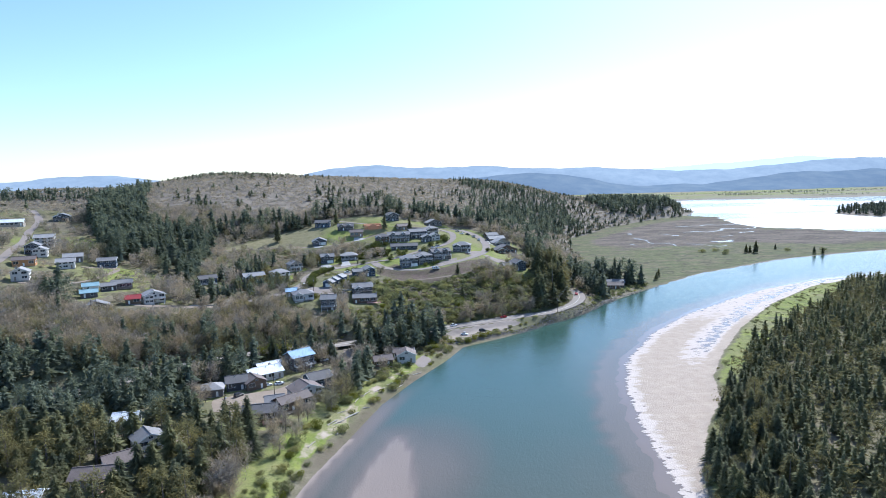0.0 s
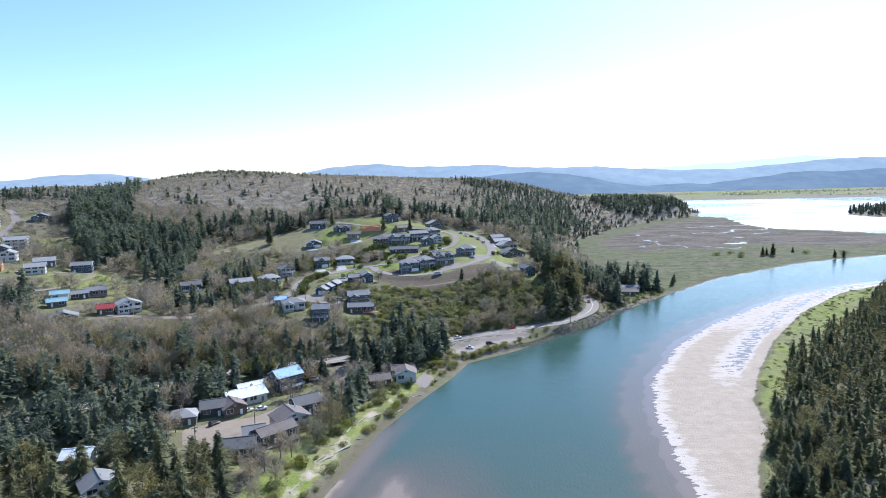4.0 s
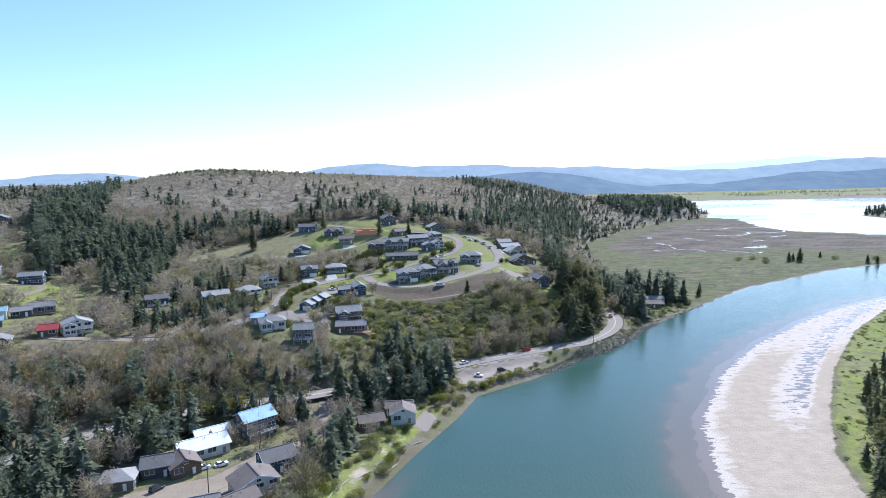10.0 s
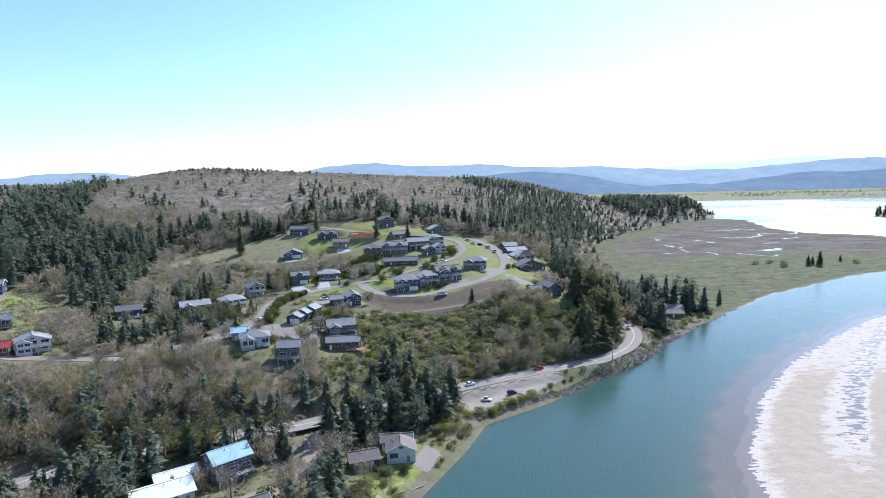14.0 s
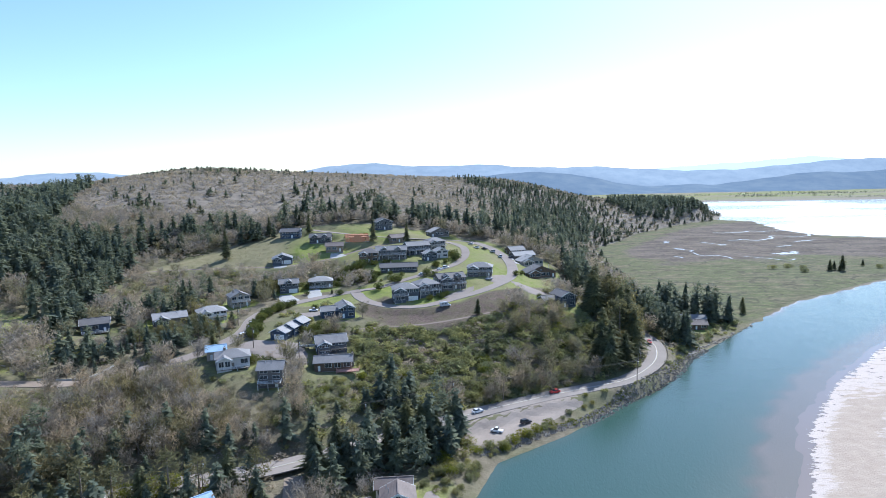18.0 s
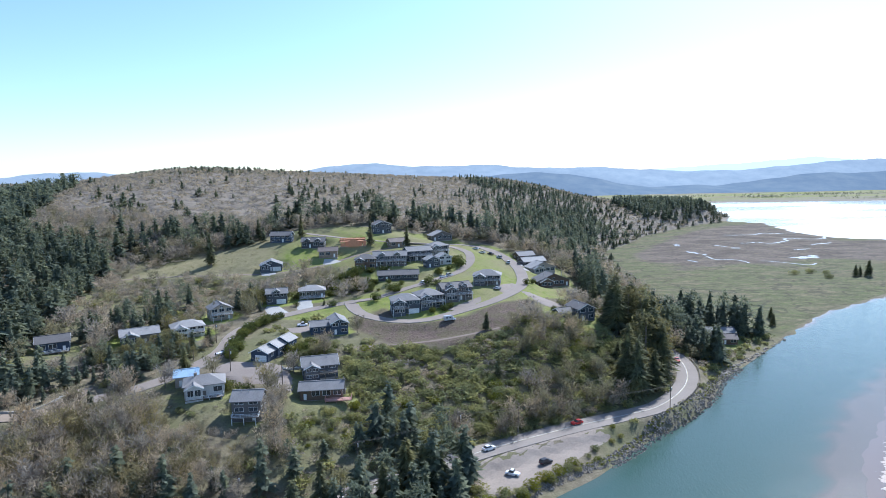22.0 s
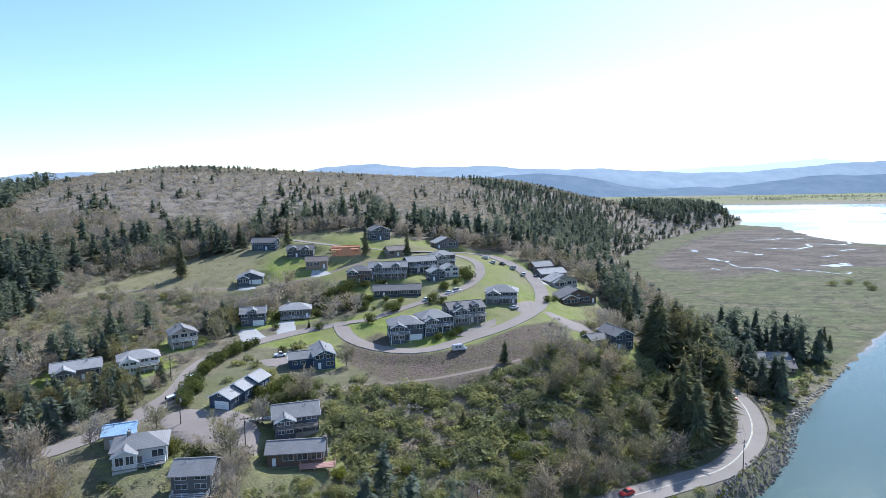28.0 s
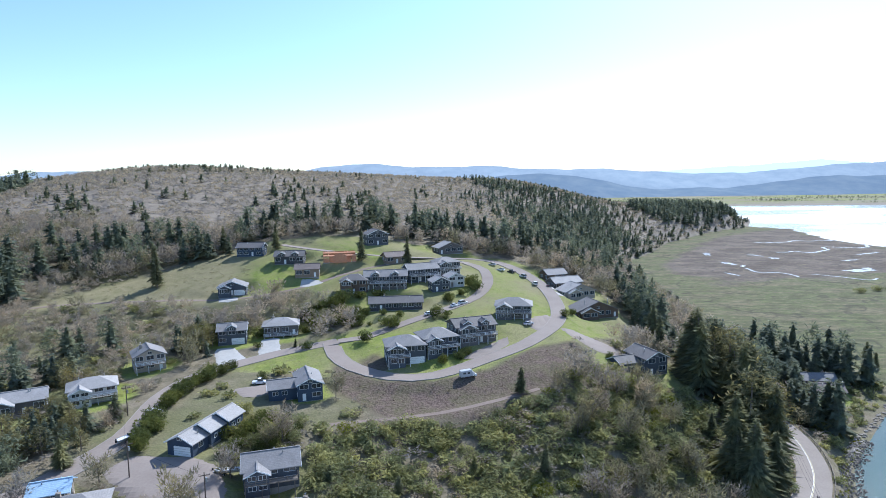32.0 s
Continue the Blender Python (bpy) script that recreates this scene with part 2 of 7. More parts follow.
M_HEDGE = leaf_material("hedge_leaves", (0.10, 0.125, 0.04), (0.23, 0.25, 0.075))
M_WILLOW = leaf_material("yellow_leaves", (0.20, 0.22, 0.03), (0.32, 0.33, 0.06))
M_BARK = simple("bark", (0.19, 0.16, 0.135), 0.95, 0.4, 1.5)
M_GLASS = glass_material()
M_WHITE = simple("white_trim", (0.78, 0.78, 0.76), 0.6, 0.08)
M_WOOD = simple("weathered_wood", (0.24, 0.20, 0.16), 0.85, 0.3, 1.2)
M_CEDAR = simple("new_lumber", (0.56, 0.27, 0.15), 0.8, 0.2, 1.2)
M_REDDECK = simple("reddish_deck", (0.46, 0.26, 0.21), 0.85, 0.2, 1.0)
M_TRACK = road_material("bare_track", (0.175, 0.132, 0.105), (0.255, 0.20, 0.162))
M_STONE = simple("rough_stone", (0.38, 0.33, 0.27), 0.95, 0.45, 0.8, by_object=0.45)
M_CONCRETE = simple("foundation_concrete", (0.32, 0.31, 0.29), 0.9, 0.15)
M_DRIFT = simple("driftwood", (0.42, 0.37, 0.31), 0.9, 0.25, 1.0)
M_METAL = simple("galvanised_steel", (0.45, 0.46, 0.47), 0.45, 0.15, 1.0, 0.8)
M_POLE = simple("pole_timber", (0.13, 0.10, 0.08), 0.9, 0.25, 1.0)
M_WIRE = simple("cable_black", (0.03, 0.03, 0.03), 0.6, 0.1)
M_RUBBER = simple("tyre_rubber", (0.02, 0.02, 0.02), 0.8, 0.2)
ROOFS = {"grey": roof_material("shingle_grey", (0.235, 0.222, 0.215)), "dark": roof_material("shingle_dark", (0.15, 0.138, 0.132)),
         "brown": roof_material("shingle_brown", (0.19, 0.15, 0.13)), "light": roof_material("shingle_light", (0.33, 0.31, 0.295)),
         "white": roof_material("metal_white", (0.80, 0.81, 0.82), 0.5), "blue": roof_material("metal_blue", (0.38, 0.52, 0.66), 0.65),
         "red": roof_material("metal_red", (0.36, 0.06, 0.055), 0.5), "teal": roof_material("metal_teal", (0.30, 0.44, 0.47), 0.5)}
WALLS = {"grey": wall_material("siding_grey", (0.15, 0.138, 0.13)), "bluegrey": wall_material("siding_blue_grey", (0.092, 0.10, 0.114)),
         "blue": wall_material("siding_blue", (0.06, 0.08, 0.115)), "tan": wall_material("siding_tan", (0.42, 0.36, 0.29)),
         "white": wall_material("siding_white", (0.60, 0.57, 0.53)), "brown": wall_material("siding_brown", (0.15, 0.105, 0.075)),
         "dark": wall_material("siding_dark", (0.085, 0.082, 0.085)), "orange": wall_material("siding_orange", (0.50, 0.26, 0.12)), "wood": wall_material("cedar_shingle", (0.26, 0.20, 0.145))}
CAR_COLS = {"white": (0.8, 0.8, 0.8), "red": (0.45, 0.02, 0.02), "black": (0.02, 0.02, 0.025), "silver": (0.5, 0.51, 0.53), "blue": (0.05, 0.12, 0.3)}
CARS = {k: simple("car_paint_" + k, v, 0.3, 0.05, 0.5, 0.1, spec=0.6) for k, v in CAR_COLS.items()}

# ---- the lie of the land ----
def sstep(a, b, v):
    u = np.clip((v - a) / (b - a), 0, 1)
    return u * u * (3 - 2 * u)


def line_dist(px, py, line):
    """Distance to a polyline, the side (positive on its left) and the place along it."""
    best = np.full(px.shape, 1e9)
    side, along = np.zeros(px.shape), np.zeros(px.shape)
    run = 0.0
    for (ax, ay), (bx, by) in zip(line, line[1:]):
        dx, dy = bx - ax, by - ay
        length = math.hypot(dx, dy)
        u = np.clip(((px - ax) * dx + (py - ay) * dy) / length ** 2, 0, 1)
        d = np.hypot(px - ax - u * dx, py - ay - u * dy)
        near = d < best
        best = np.where(near, d, best)
        side = np.where(near, np.sign(dx * (py - ay) - dy * (px - ax)), side)
        along = np.where(near, run + u * length, along)
        run += length
    return best, side, along


def inside_dist(px, py, ring):
    """Signed distance to a closed outline, positive inside."""
    closed = ring + ring[:1]
    d, _, _ = line_dist(px, py, closed)
    odd = np.zeros(px.shape, bool)
    for (ax, ay), (bx, by) in zip(closed, closed[1:]):
        if ay != by:
            odd ^= ((ay > py) != (by > py)) & (px < (bx - ax) * (py - ay) / (by - ay) + ax)
    return np.where(odd, d, -d)


def smooth_line(pts, step=6.0):
    """Catmull-Rom through the points, at about even steps."""
    p = [pts[0]] + list(pts) + [pts[-1]]
    out = []
    for a, b, c, d in zip(p, p[1:], p[2:], p[3:]):
        n = max(1, int(math.hypot(c[0] - b[0], c[1] - b[1]) / step))
        for k in range(n):
            t = k / n
            out.append(tuple(0.5 * (2 * b[i] + (c[i] - a[i]) * t + (2 * a[i] - 5 * b[i] + 4 * c[i] - d[i]) * t * t
                                    + (3 * b[i] - a[i] - 3 * c[i] + d[i]) * t ** 3) for i in range(2)))
    return out + [tuple(pts[-1])]


FOOT = [(-70, -300), (-60, 60), (-49, 140), (-41, 187), (-34, 212), (-24, 250), (-12, 278), (4, 310), (13, 333), (40, 353),
        (66, 379), (86, 397), (103, 415), (114, 432), (125, 444), (180, 500), (181, 515), (160, 560), (158, 640), (170, 760), (193, 888), (246, 965),
        (299, 1060), (418, 1203), (525, 1300), (620, 1470), (640, 1700), (760, 2000), (900, 2150)]
MARSH = [(60, 440), (180, 500), (240, 558), (285, 588), (355, 634), (440, 668), (504, 688), (720, 735), (1100, 760), (1100, 850),
         (800, 855), (642, 890), (587, 970), (548, 995), (535, 1075), (562, 1180), (585, 1270), (560, 1320), (300, 1400), (100, 900)]
BAR = [(50, -200), (62, 100), (70, 177), (74, 220), (81, 262), (94, 302), (125, 353), (160, 394), (214, 443), (262, 480), (328, 516),
       (391, 532), (600, 550), (1200, 600), (1200, -200)]
GREEN = [(66, -200), (72, 155), (80, 181), (97, 216), (114, 243), (124, 271), (143, 304), (177, 354), (232, 420), (297, 480),
         (350, 507), (420, 520), (620, 535), (1200, 580), (1200, -200)]
WOOD = [(66, -200), (72, 160), (79, 180), (95, 213), (112, 238), (121, 253), (136, 278), (160, 311), (188, 345), (250, 400), (330, 484), (400, 500), (700, 500),
        (1200, 500), (1200, -200)]
ISLE = [(905, 1370), (842, 1290), (836, 1230), (850, 1160), (1000, 1120), (1500, 1200), (1500, 1500), (1100, 1450)]
NEAR_X, NEAR_Y = range(-320, 141, 66), range(170, 700, 66)
FAR_X, FAR_Y = range(-700, 701, 200), range(560, 1600, 170)
NEAR_H = [10.5, 18.1, 18.6, 14.5, -2.9, -11.5, -1.2, -9.0, 1.9, 1.2, -3.9, -1.2, 3.3, 3.8, 1.4, -4.0, -3.2, 0.6, 5.4, 7.8, 8.6, 3.2, -4.7, -5.2, -9.1, -1.9, -4.7, -1.1, -2.0, -4.7, -0.2, -2.7, 0.4, -2.4, -0.4, -6.5, 1.9, 2.3, -1.8, 12.1, 4.0, -8.7, 11.8, 8.6, -1.6, 1.2, 0.5, -5.8, -11.2, 6.2, 12.6, -1.7, -3.7, 5.9, 0.1, -0.1, -1.7, 2.1, 15.1, 3.8, 15.4, 13.6, 2.1]
FAR_H = [12.2, -1.9, 38.8, 38.7, 6.3, 0.9, 1.1, 66.4, -42.9, 48.7, -18.9, 54.9, 37.8, 7.0, 36.4, 4.3, 71.3, -13.9, 51.2, 14.7, 1.5, 14.1, 18.2, -6.7, 57.4, -4.9, -7.1, 0.1, -9.8, 29.5, 15.9, 1.4, 52.1, 36.9, 3.1, -47.6, -19.7, -12.4, -8.0, -1.9, -2.4, 1.2, -6.2, -3.5, -3.7, 1.3, 22.7, 18.5, 9.4, -0.1, -0.1, 0.1, 0.2, -9.7, -18.7, -3.5]


def swell(px, py):
    h = np.zeros(px.shape)
    for n, (cx, cy) in enumerate((x, y) for x in NEAR_X for y in NEAR_Y):
        h += NEAR_H[n] * np.exp(-((px - cx) ** 2 + (py - cy) ** 2) / (2 * 52.0 ** 2))
    for n, (cx, cy) in enumerate((x, y) for x in FAR_X for y in FAR_Y):
        h += FAR_H[n] * np.exp(-((px - cx) ** 2 + (py - cy) ** 2) / (2 * 150.0 ** 2))
    return h


def ripple(px, py, size, seed):
    """Smooth unevenness of about +-1."""
    a = np.sin(px / size * 1.9 + seed) * np.cos(py / size * 2.3 - seed * 1.7)
    b = np.sin((px + py) / size * 3.1 + seed * 2.1) * np.cos((px - 0.7 * py) / size * 2.7 + seed)
    return 0.6 * a + 0.4 * b


def grain(px, py, size, seed):
    """Uneven blotches between 0 and 1, about as wide as the size."""
    ux, uy = px / size, py / size
    ix, iy = np.floor(ux), np.floor(uy)
    fx, fy = ux - ix, uy - iy
    fx, fy = fx * fx * (3 - 2 * fx), fy * fy * (3 - 2 * fy)

    def corner(dx, dy):
        v = np.sin((ix + dx) * 12.9898 + (iy + dy) * 78.233 + seed * 37.7) * 4375.85
        return v - np.floor(v)

    return (corner(0, 0) * (1 - fx) + corner(1, 0) * fx) * (1 - fy) + (corner(0, 1) * (1 - fx) + corner(1, 1) * fx) * fy


def raw_ground(px, py):
    px, py = np.asarray(px, float), np.asarray(py, float)
    d, s, _ = line_dist(px, py, FOOT)
    land = d * s
    z_land = -1.6 + 1.9 * sstep(-8, 2, land) + 2.4 * sstep(1, 12, land) + swell(px, py) * sstep(3, 46, land)
    z_land += ripple(px, py, 22, 1.0) * 0.5 * sstep(10, 60, land)
    m = inside_dist(px, py, MARSH) + 2.5 * ripple(px, py, 14, 3.0)
    z_marsh = -1.6 + 2.1 * sstep(-6, 3, m) + 0.12 * ripple(px, py, 30, 5.0) * sstep(3, 20, m)
    along, across = 0.9 * px + 0.44 * py, 0.9 * py - 0.44 * px
    lobes = 1.0 + 4.0 * (grain(along * 0.6, across, 6.5, 1.0) - 0.5) + 3.0 * (grain(along * 0.6, across, 3.4, 2.0) - 0.5)
    b = inside_dist(px, py, BAR) + lobes * (py < 640)
    g = inside_dist(px, py, GREEN) + 1.5 * ripple(px, py, 12, 2.0)
    w = inside_dist(px, py, WOOD)
    z_bar = -1.6 + 1.66 * sstep(-26, 1, b) + 0.25 * sstep(2, 18, b) + 1.3 * sstep(-3, 3, g) + 2.5 * sstep(0, 60, w)
    i = inside_dist(px, py, ISLE)
    z_isle = -1.6 + 2.2 * sstep(-8, 4, i) + 14 * sstep(0, 160, i)
    far = py + 0.06 * px + 40 * ripple(px, py, 260, 4.0)
    z_far = -1.6 + 3.0 * sstep(2120, 2160, far)
    z = np.maximum.reduce([np.where(py < 1900, z_land, z_land * sstep(2150, 1900, py) - 1.6 * sstep(1900, 2150, py)), z_marsh, z_bar, z_isle, z_far])
    return z

# ---- roads and plots ----
ROADS = {
    "highway": ([(-210, 150), (-165, 225), (-127, 268), (-112, 288), (-85, 304), (-54, 318), (-40, 329), (-20, 343), (5, 361), (34, 377), (57, 387.5),
                 (72, 394.5), (84, 405.5), (94.5, 420), (101, 435), (104, 449), (103, 464), (98, 484), (96, 512), (100, 535), (112, 560)], 8.6),
    "hill_road": ([(-118, 368), (-106, 376), (-97, 388), (-90, 407), (-92, 432), (-88, 450), (-76, 463), (-62, 473), (-48, 479)], 7.0),
    "loop_road": ([(-50, 478), (-46, 464), (-38, 452), (-25, 443), (-12, 443), (3, 453), (20, 467), (35, 490), (41, 516), (41, 546), (34, 573), (23, 592),
                   (8, 596), (-10, 582)], 6.2),
    "inner_road": ([(-48, 479), (-38, 480), (-26, 491), (-10, 503), (5, 520), (13, 544), (13, 568), (4, 581), (-10, 582)], 5.4),
    "upper_road": ([(-10, 582), (-30, 574), (-60, 570), (-95, 585)], 4.6),
    "field_drive": ([(-13, 580), (-52, 549), (-70, 533), (-100, 520), (-130, 522), (-172, 512), (-190, 490)], 3.4),
    "cul_de_sac": ([(-172, 345), (-152, 351), (-138, 353), (-129.5, 354), (-124.5, 359), (-123, 367), (-124.5, 376)], 6.2),
    "bank_track": ([(-40, 415), (-25, 419), (-10, 423), (6, 430), (20, 437)], 2.0),
    "lot_lane": ([(-96, 190), (-84, 213), (-76, 238), (-66, 256), (-54, 279), (-44, 294), (-47, 316)], 6.0),
    "west_lane": ([(-240, 350), (-217, 362), (-213, 386), (-214, 407), (-232, 398)], 4.6),
    "west_road": ([(-262, 350), (-272, 383), (-290, 420), (-312, 462), (-333, 500), (-345, 532), (-372, 565)], 6.0),
}
SPECS = []


def plot(x, y, turn, w, d, **look_of):
    """A house to come: the middle of its front, the way it is turned, its width and depth."""
    SPECS.append(dict(x=x, y=y, turn=turn, w=w, d=d, **look_of))


# the shoulder of the hill
plot(-127, 421, 30, 14, 8, eave=4.2, roof="light", wall="grey", bay=True, deck="rail", label="wide grey house with a pale roof above a lawn")
plot(-111, 430, 30, 12.5, 9, eave=4.4, roof="light", wall="white", kind="hip", bay=True, deck="white", label="white house with a pale roof and a long balcony")
plot(-106, 455, 32, 9.5, 9, eave=5.2, roof="grey", wall="tan", kind="front", deck="white", label="grey gabled house with two balconies over a lawn")
plot(-81.5, 369, 20, 12, 9, eave=4.2, roof="grey", wall="white", kind="hip", bay=True, deck="white", label="white and grey house with a wide curved balcony")
plot(-90.5, 377, 20, 7, 6, eave=3.6, roof="blue", wall="tan", kind="side", label="outbuilding with a bright blue metal roof")
plot(-65, 358.5, 4, 8.6, 8, eave=6.6, roof="grey", wall="grey", kind="side", deck="white", rows=3, label="tall grey house with white trim and a glazed front")
plot(-72, 397, -16, 7, 6, eave=3.4, roof="light", wall="blue", kind="front", garage=True, steps=2, label="long stepped blue house with pale roofs and a garage")
plot(-48, 388, 16, 12, 9, eave=4.6, roof="grey", wall="bluegrey", kind="side", rows=2, bay=True, deck="wood", label="grey gabled house with a raised timber deck")
plot(-45.5, 375, 6, 14, 7, eave=3.6, roof="grey", wall="brown", kind="side", chimney=True, deck="red", label="long brown house with a chimney and a reddish deck")
plot(-47.5, 428, 18, 7, 12, eave=5.0, roof="grey", wall="blue", kind="front", wing=True, label="blue gabled house of two storeys beside a steep bank")
plot(-87, 479, 14, 10, 8, eave=5.4, roof="grey", wall="bluegrey", dormer=True, garage=True, label="blue-grey house with dormers and a white double garage")
plot(-71, 487, 12, 13, 9, eave=4.0, roof="light", wall="grey", kind="hip", deck="white", label="grey house with a pale hipped roof and large windows")
plot(-102, 525, 12, 12, 9, eave=3.8, roof="grey", wall="bluegrey", kind="front", garage=True, bay=True, label="blue-grey house with a garage on the upper meadow")
plot(-72, 541, 8, 11, 8, eave=4.0, roof="brown", wall="wood", kind="side", label="brown shingled house beside a field drive")
plot(-84, 556, 4, 14, 9, eave=4.0, roof="dark", wall="dark", dormer=True, label="dark house with dormers on the upper meadow")
plot(-108, 571, 0, 13, 9, eave=4.6, roof="dark", wall="blue", kind="side", label="dark blue house at the edge of the woods")
plot(-43, 588, 25, 12, 9, eave=6.0, roof="dark", wall="bluegrey", kind="front", label="tall blue-grey house under the conifers")
plot(-31, 563, 25, 11, 8, eave=3.6, roof="brown", wall="wood", kind="side", label="low brown house behind a tall conifer")
plot(-48, 525, 0, 12, 9, eave=6.0, roof="dark", wall="brown", kind="hip", rows=2, bay=True, label="dark end house of a stepped terrace")
plot(-34, 529, 6, 19, 9, eave=6.0, roof="grey", wall="grey", kind="side", rows=2, dormer=True, deck="white", label="long two-storey terrace house with a grey roof")
plot(-17, 541, 22, 15, 9, deck="white", eave=6.0, roof="grey", wall="bluegrey", kind="side", rows=2, label="two-storey terrace house with a long balcony")
plot(-5, 553, 24, 12, 9, eave=6.2, roof="grey", wall="grey", kind="hip", rows=2, bay=True, deck="white", label="hipped end house of a stepped terrace")
plot(-28, 507, 6, 22, 8, eave=3.2, roof="dark", wall="dark", kind="side", label="long low dark lodge with a wide roof")
plot(-9, 528, 18, 8, 7, eave=4.6, roof="light", wall="bluegrey", kind="front", label="small gabled cottage in pale blue")
plot(-2, 535.5, 18, 8, 7, eave=4.6, roof="light", wall="white", kind="front", label="small white gabled cottage")
plot(-21, 453, 10, 13, 10, eave=6.2, roof="grey", wall="bluegrey", kind="hip", rows=2, garage=True, deck="white", bay=True, label="blue-grey apartment house with a garage below")
plot(-9.5, 459, 20, 12, 10, eave=6.0, roof="grey", wall="bluegrey", kind="hip", rows=2, deck="white", bay=True, label="blue-grey apartment house with white balconies")
plot(3, 468, 20, 15, 10, eave=6.2, roof="dark", wall="grey", kind="side", dormer=True, rows=2, deck="white", bay=True, label="grey gabled apartment house with white balconies")
plot(19, 492, -8, 14, 10, eave=5.0, roof="grey", wall="grey", kind="hip", deck="white", bay=True, label="grey house with corner balconies inside the road loop")
plot(51, 566, 20, 11, 9, eave=3.6, roof="grey", wall="brown", kind="side", label="low brown house beside the upper road")
plot(54, 553, 20, 15, 9, eave=3.6, roof="light", wall="grey", kind="side", label="low grey house with a pale roof beside the road")
plot(57, 541, 20, 16, 9, eave=3.6, roof="light", wall="tan", kind="front", bay=True, label="low gabled house with a pale roof and a drive")
plot(58, 513, 14, 19, 10, eave=3.4, roof="dark", wall="brown", kind="front", bay=True, label="low dark brown house with twin gables")
plot(62, 454, 20, 8.5, 11, eave=5.8, roof="dark", wall="bluegrey", kind="front", wing=True, label="blue-grey gabled house on the brow of the hill")
plot(143, 488, -10, 12, 8, eave=3.0, roof="brown", wall="brown", kind="side", chimney=True, label="low brown house on the river bank")
plot(147, 501, -10, 14, 8, eave=3.0, roof="grey", wall="tan", kind="side", label="low house with a brown roof under shore pines")
plot(-3, 600, 24, 15, 9, eave=3.6, roof="light", wall="grey", kind="front", label="low grey house at the top of the hill road")
# beside the river
plot(-64, 287, 42, 11, 9, eave=6.6, roof="blue", wall="grey", kind="side", rows=3, deck="white", label="tall grey house with a pale blue metal roof")
plot(-77, 271, 36, 15, 10, eave=3.4, roof="white", wall="white", kind="side", label="white building with a white metal roof")
plot(-79, 283, 36, 11, 4.5, eave=2.8, roof="white", wall="grey", kind="side", label="long shed with a white metal roof")
plot(-78, 258.5, 36, 8.5, 8, eave=3.4, roof="brown", wall="brown", kind="front", label="small brown house with a red-brown roof")
plot(-86, 257, 20, 8.5, 8, eave=3.6, roof="dark", wall="dark", kind="side", label="small dark house beside the gravel lane")
plot(-94, 249, 14, 9, 8, eave=3.2, roof="light", wall="grey", kind="hip", label="small grey house with a pale hipped roof")
plot(-51, 263, 34, 10, 9, eave=4.4, roof="dark", wall="blue", kind="side", label="dark blue house by the river bank")
plot(-53, 247, 36, 12, 9, eave=4.6, roof="brown", wall="white", kind="front", deck="wood", label="white-gabled house with a brown roof and a deck")
plot(-55.5, 236, 44, 13, 7, eave=4.2, roof="brown", wall="brown", kind="side", deck="wood", label="dark brown house with a long side deck")
plot(-64, 236, 20, 7, 7, eave=3.0, roof="grey", wall="grey", kind="side", label="grey garage with a low roof")
plot(-66, 222, 12, 12, 8, eave=3.8, roof="dark", wall="brown", kind="side", deck="red", label="dark house with a reddish deck")
plot(-18, 310, 4, 10, 6, eave=3.2, roof="brown", wall="white", kind="side", label="low house with a brown roof by the river")
plot(-16, 300, 6, 9, 7, eave=4.2, roof="brown", wall="white", kind="front", label="white-gabled house by the river")
plot(-27, 297, 18, 9, 7, eave=3.0, roof="brown", wall="brown", kind="side", label="low brown house between trees and river")
plot(-100, 172, 8, 11, 8, eave=3.6, roof="brown", wall="tan", kind="side", deck="red", label="brown-roofed house with an orange deck in the trees")
plot(-95, 182, 40, 10, 8, eave=3.8, roof="brown", wall="grey", kind="side", label="brown-roofed house in the trees")
plot(-93, 195, 40, 9, 8, eave=5.0, roof="grey", wall="white", kind="front", label="white-gabled house in the trees")
plot(-112, 214, 10, 8, 7, eave=3.2, roof="white", wall="white", kind="side", label="small white house in the trees")
plot(-112, 160, 10, 9, 7, eave=3.2, roof="white", wall="grey", kind="side", label="low house with a white roof in the trees")
# the western slope
plot(-173, 345, 22, 7.5, 7, eave=3.2, roof="red", wall="brown", kind="side", label="small house with a red metal roof")
plot(-165, 354, 35, 12, 8, eave=4.8, roof="light", wall="white", kind="front", deck="white", bay=True, label="white house with a balcony on the western slope")
plot(-198, 346, 30, 8.5, 6, eave=3.0, roof="teal", wall="grey", kind="side", label="small house with a teal metal roof")
plot(-202, 355, 30, 8, 6, eave=4.0, roof="teal", wall="white", kind="side", label="white house with a pale teal roof")
plot(-196, 363, 34, 8, 6, eave=3.2, roof="grey", wall="dark", kind="side", label="low dark house on the western slope")
plot(-192, 371, 30, 11, 7, eave=3.8, roof="grey", wall="grey", kind="side", deck="wood", label="grey house with a deck on the western slope")
plot(-182, 325, 30, 12, 8, eave=4.0, roof="grey", wall="dark", kind="front", deck="wood", label="dark house with white-trimmed gables")
plot(-221, 408, 20, 11, 7, eave=5.0, roof="grey", wall="blue", kind="side", label="blue two-storey house beside a gravel lane")
plot(-236, 388, 28, 10, 8, eave=4.4, roof="light", wall="white", kind="side", label="white house with a pale roof on the western slope")
plot(-240, 403, 28, 11, 8, eave=3.8, roof="light", wall="grey", kind="side", label="grey house with a pale roof on the western slope")
plot(-277, 432, 24, 12, 10, eave=7.0, roof="light", wall="white", kind="side", rows=3, label="tall white house on the western slope")
plot(-331, 541, 22, 13, 9, eave=4.6, roof="grey", wall="bluegrey", kind="front", bay=True, deck="rail", label="blue-grey house at the top of the meadow")
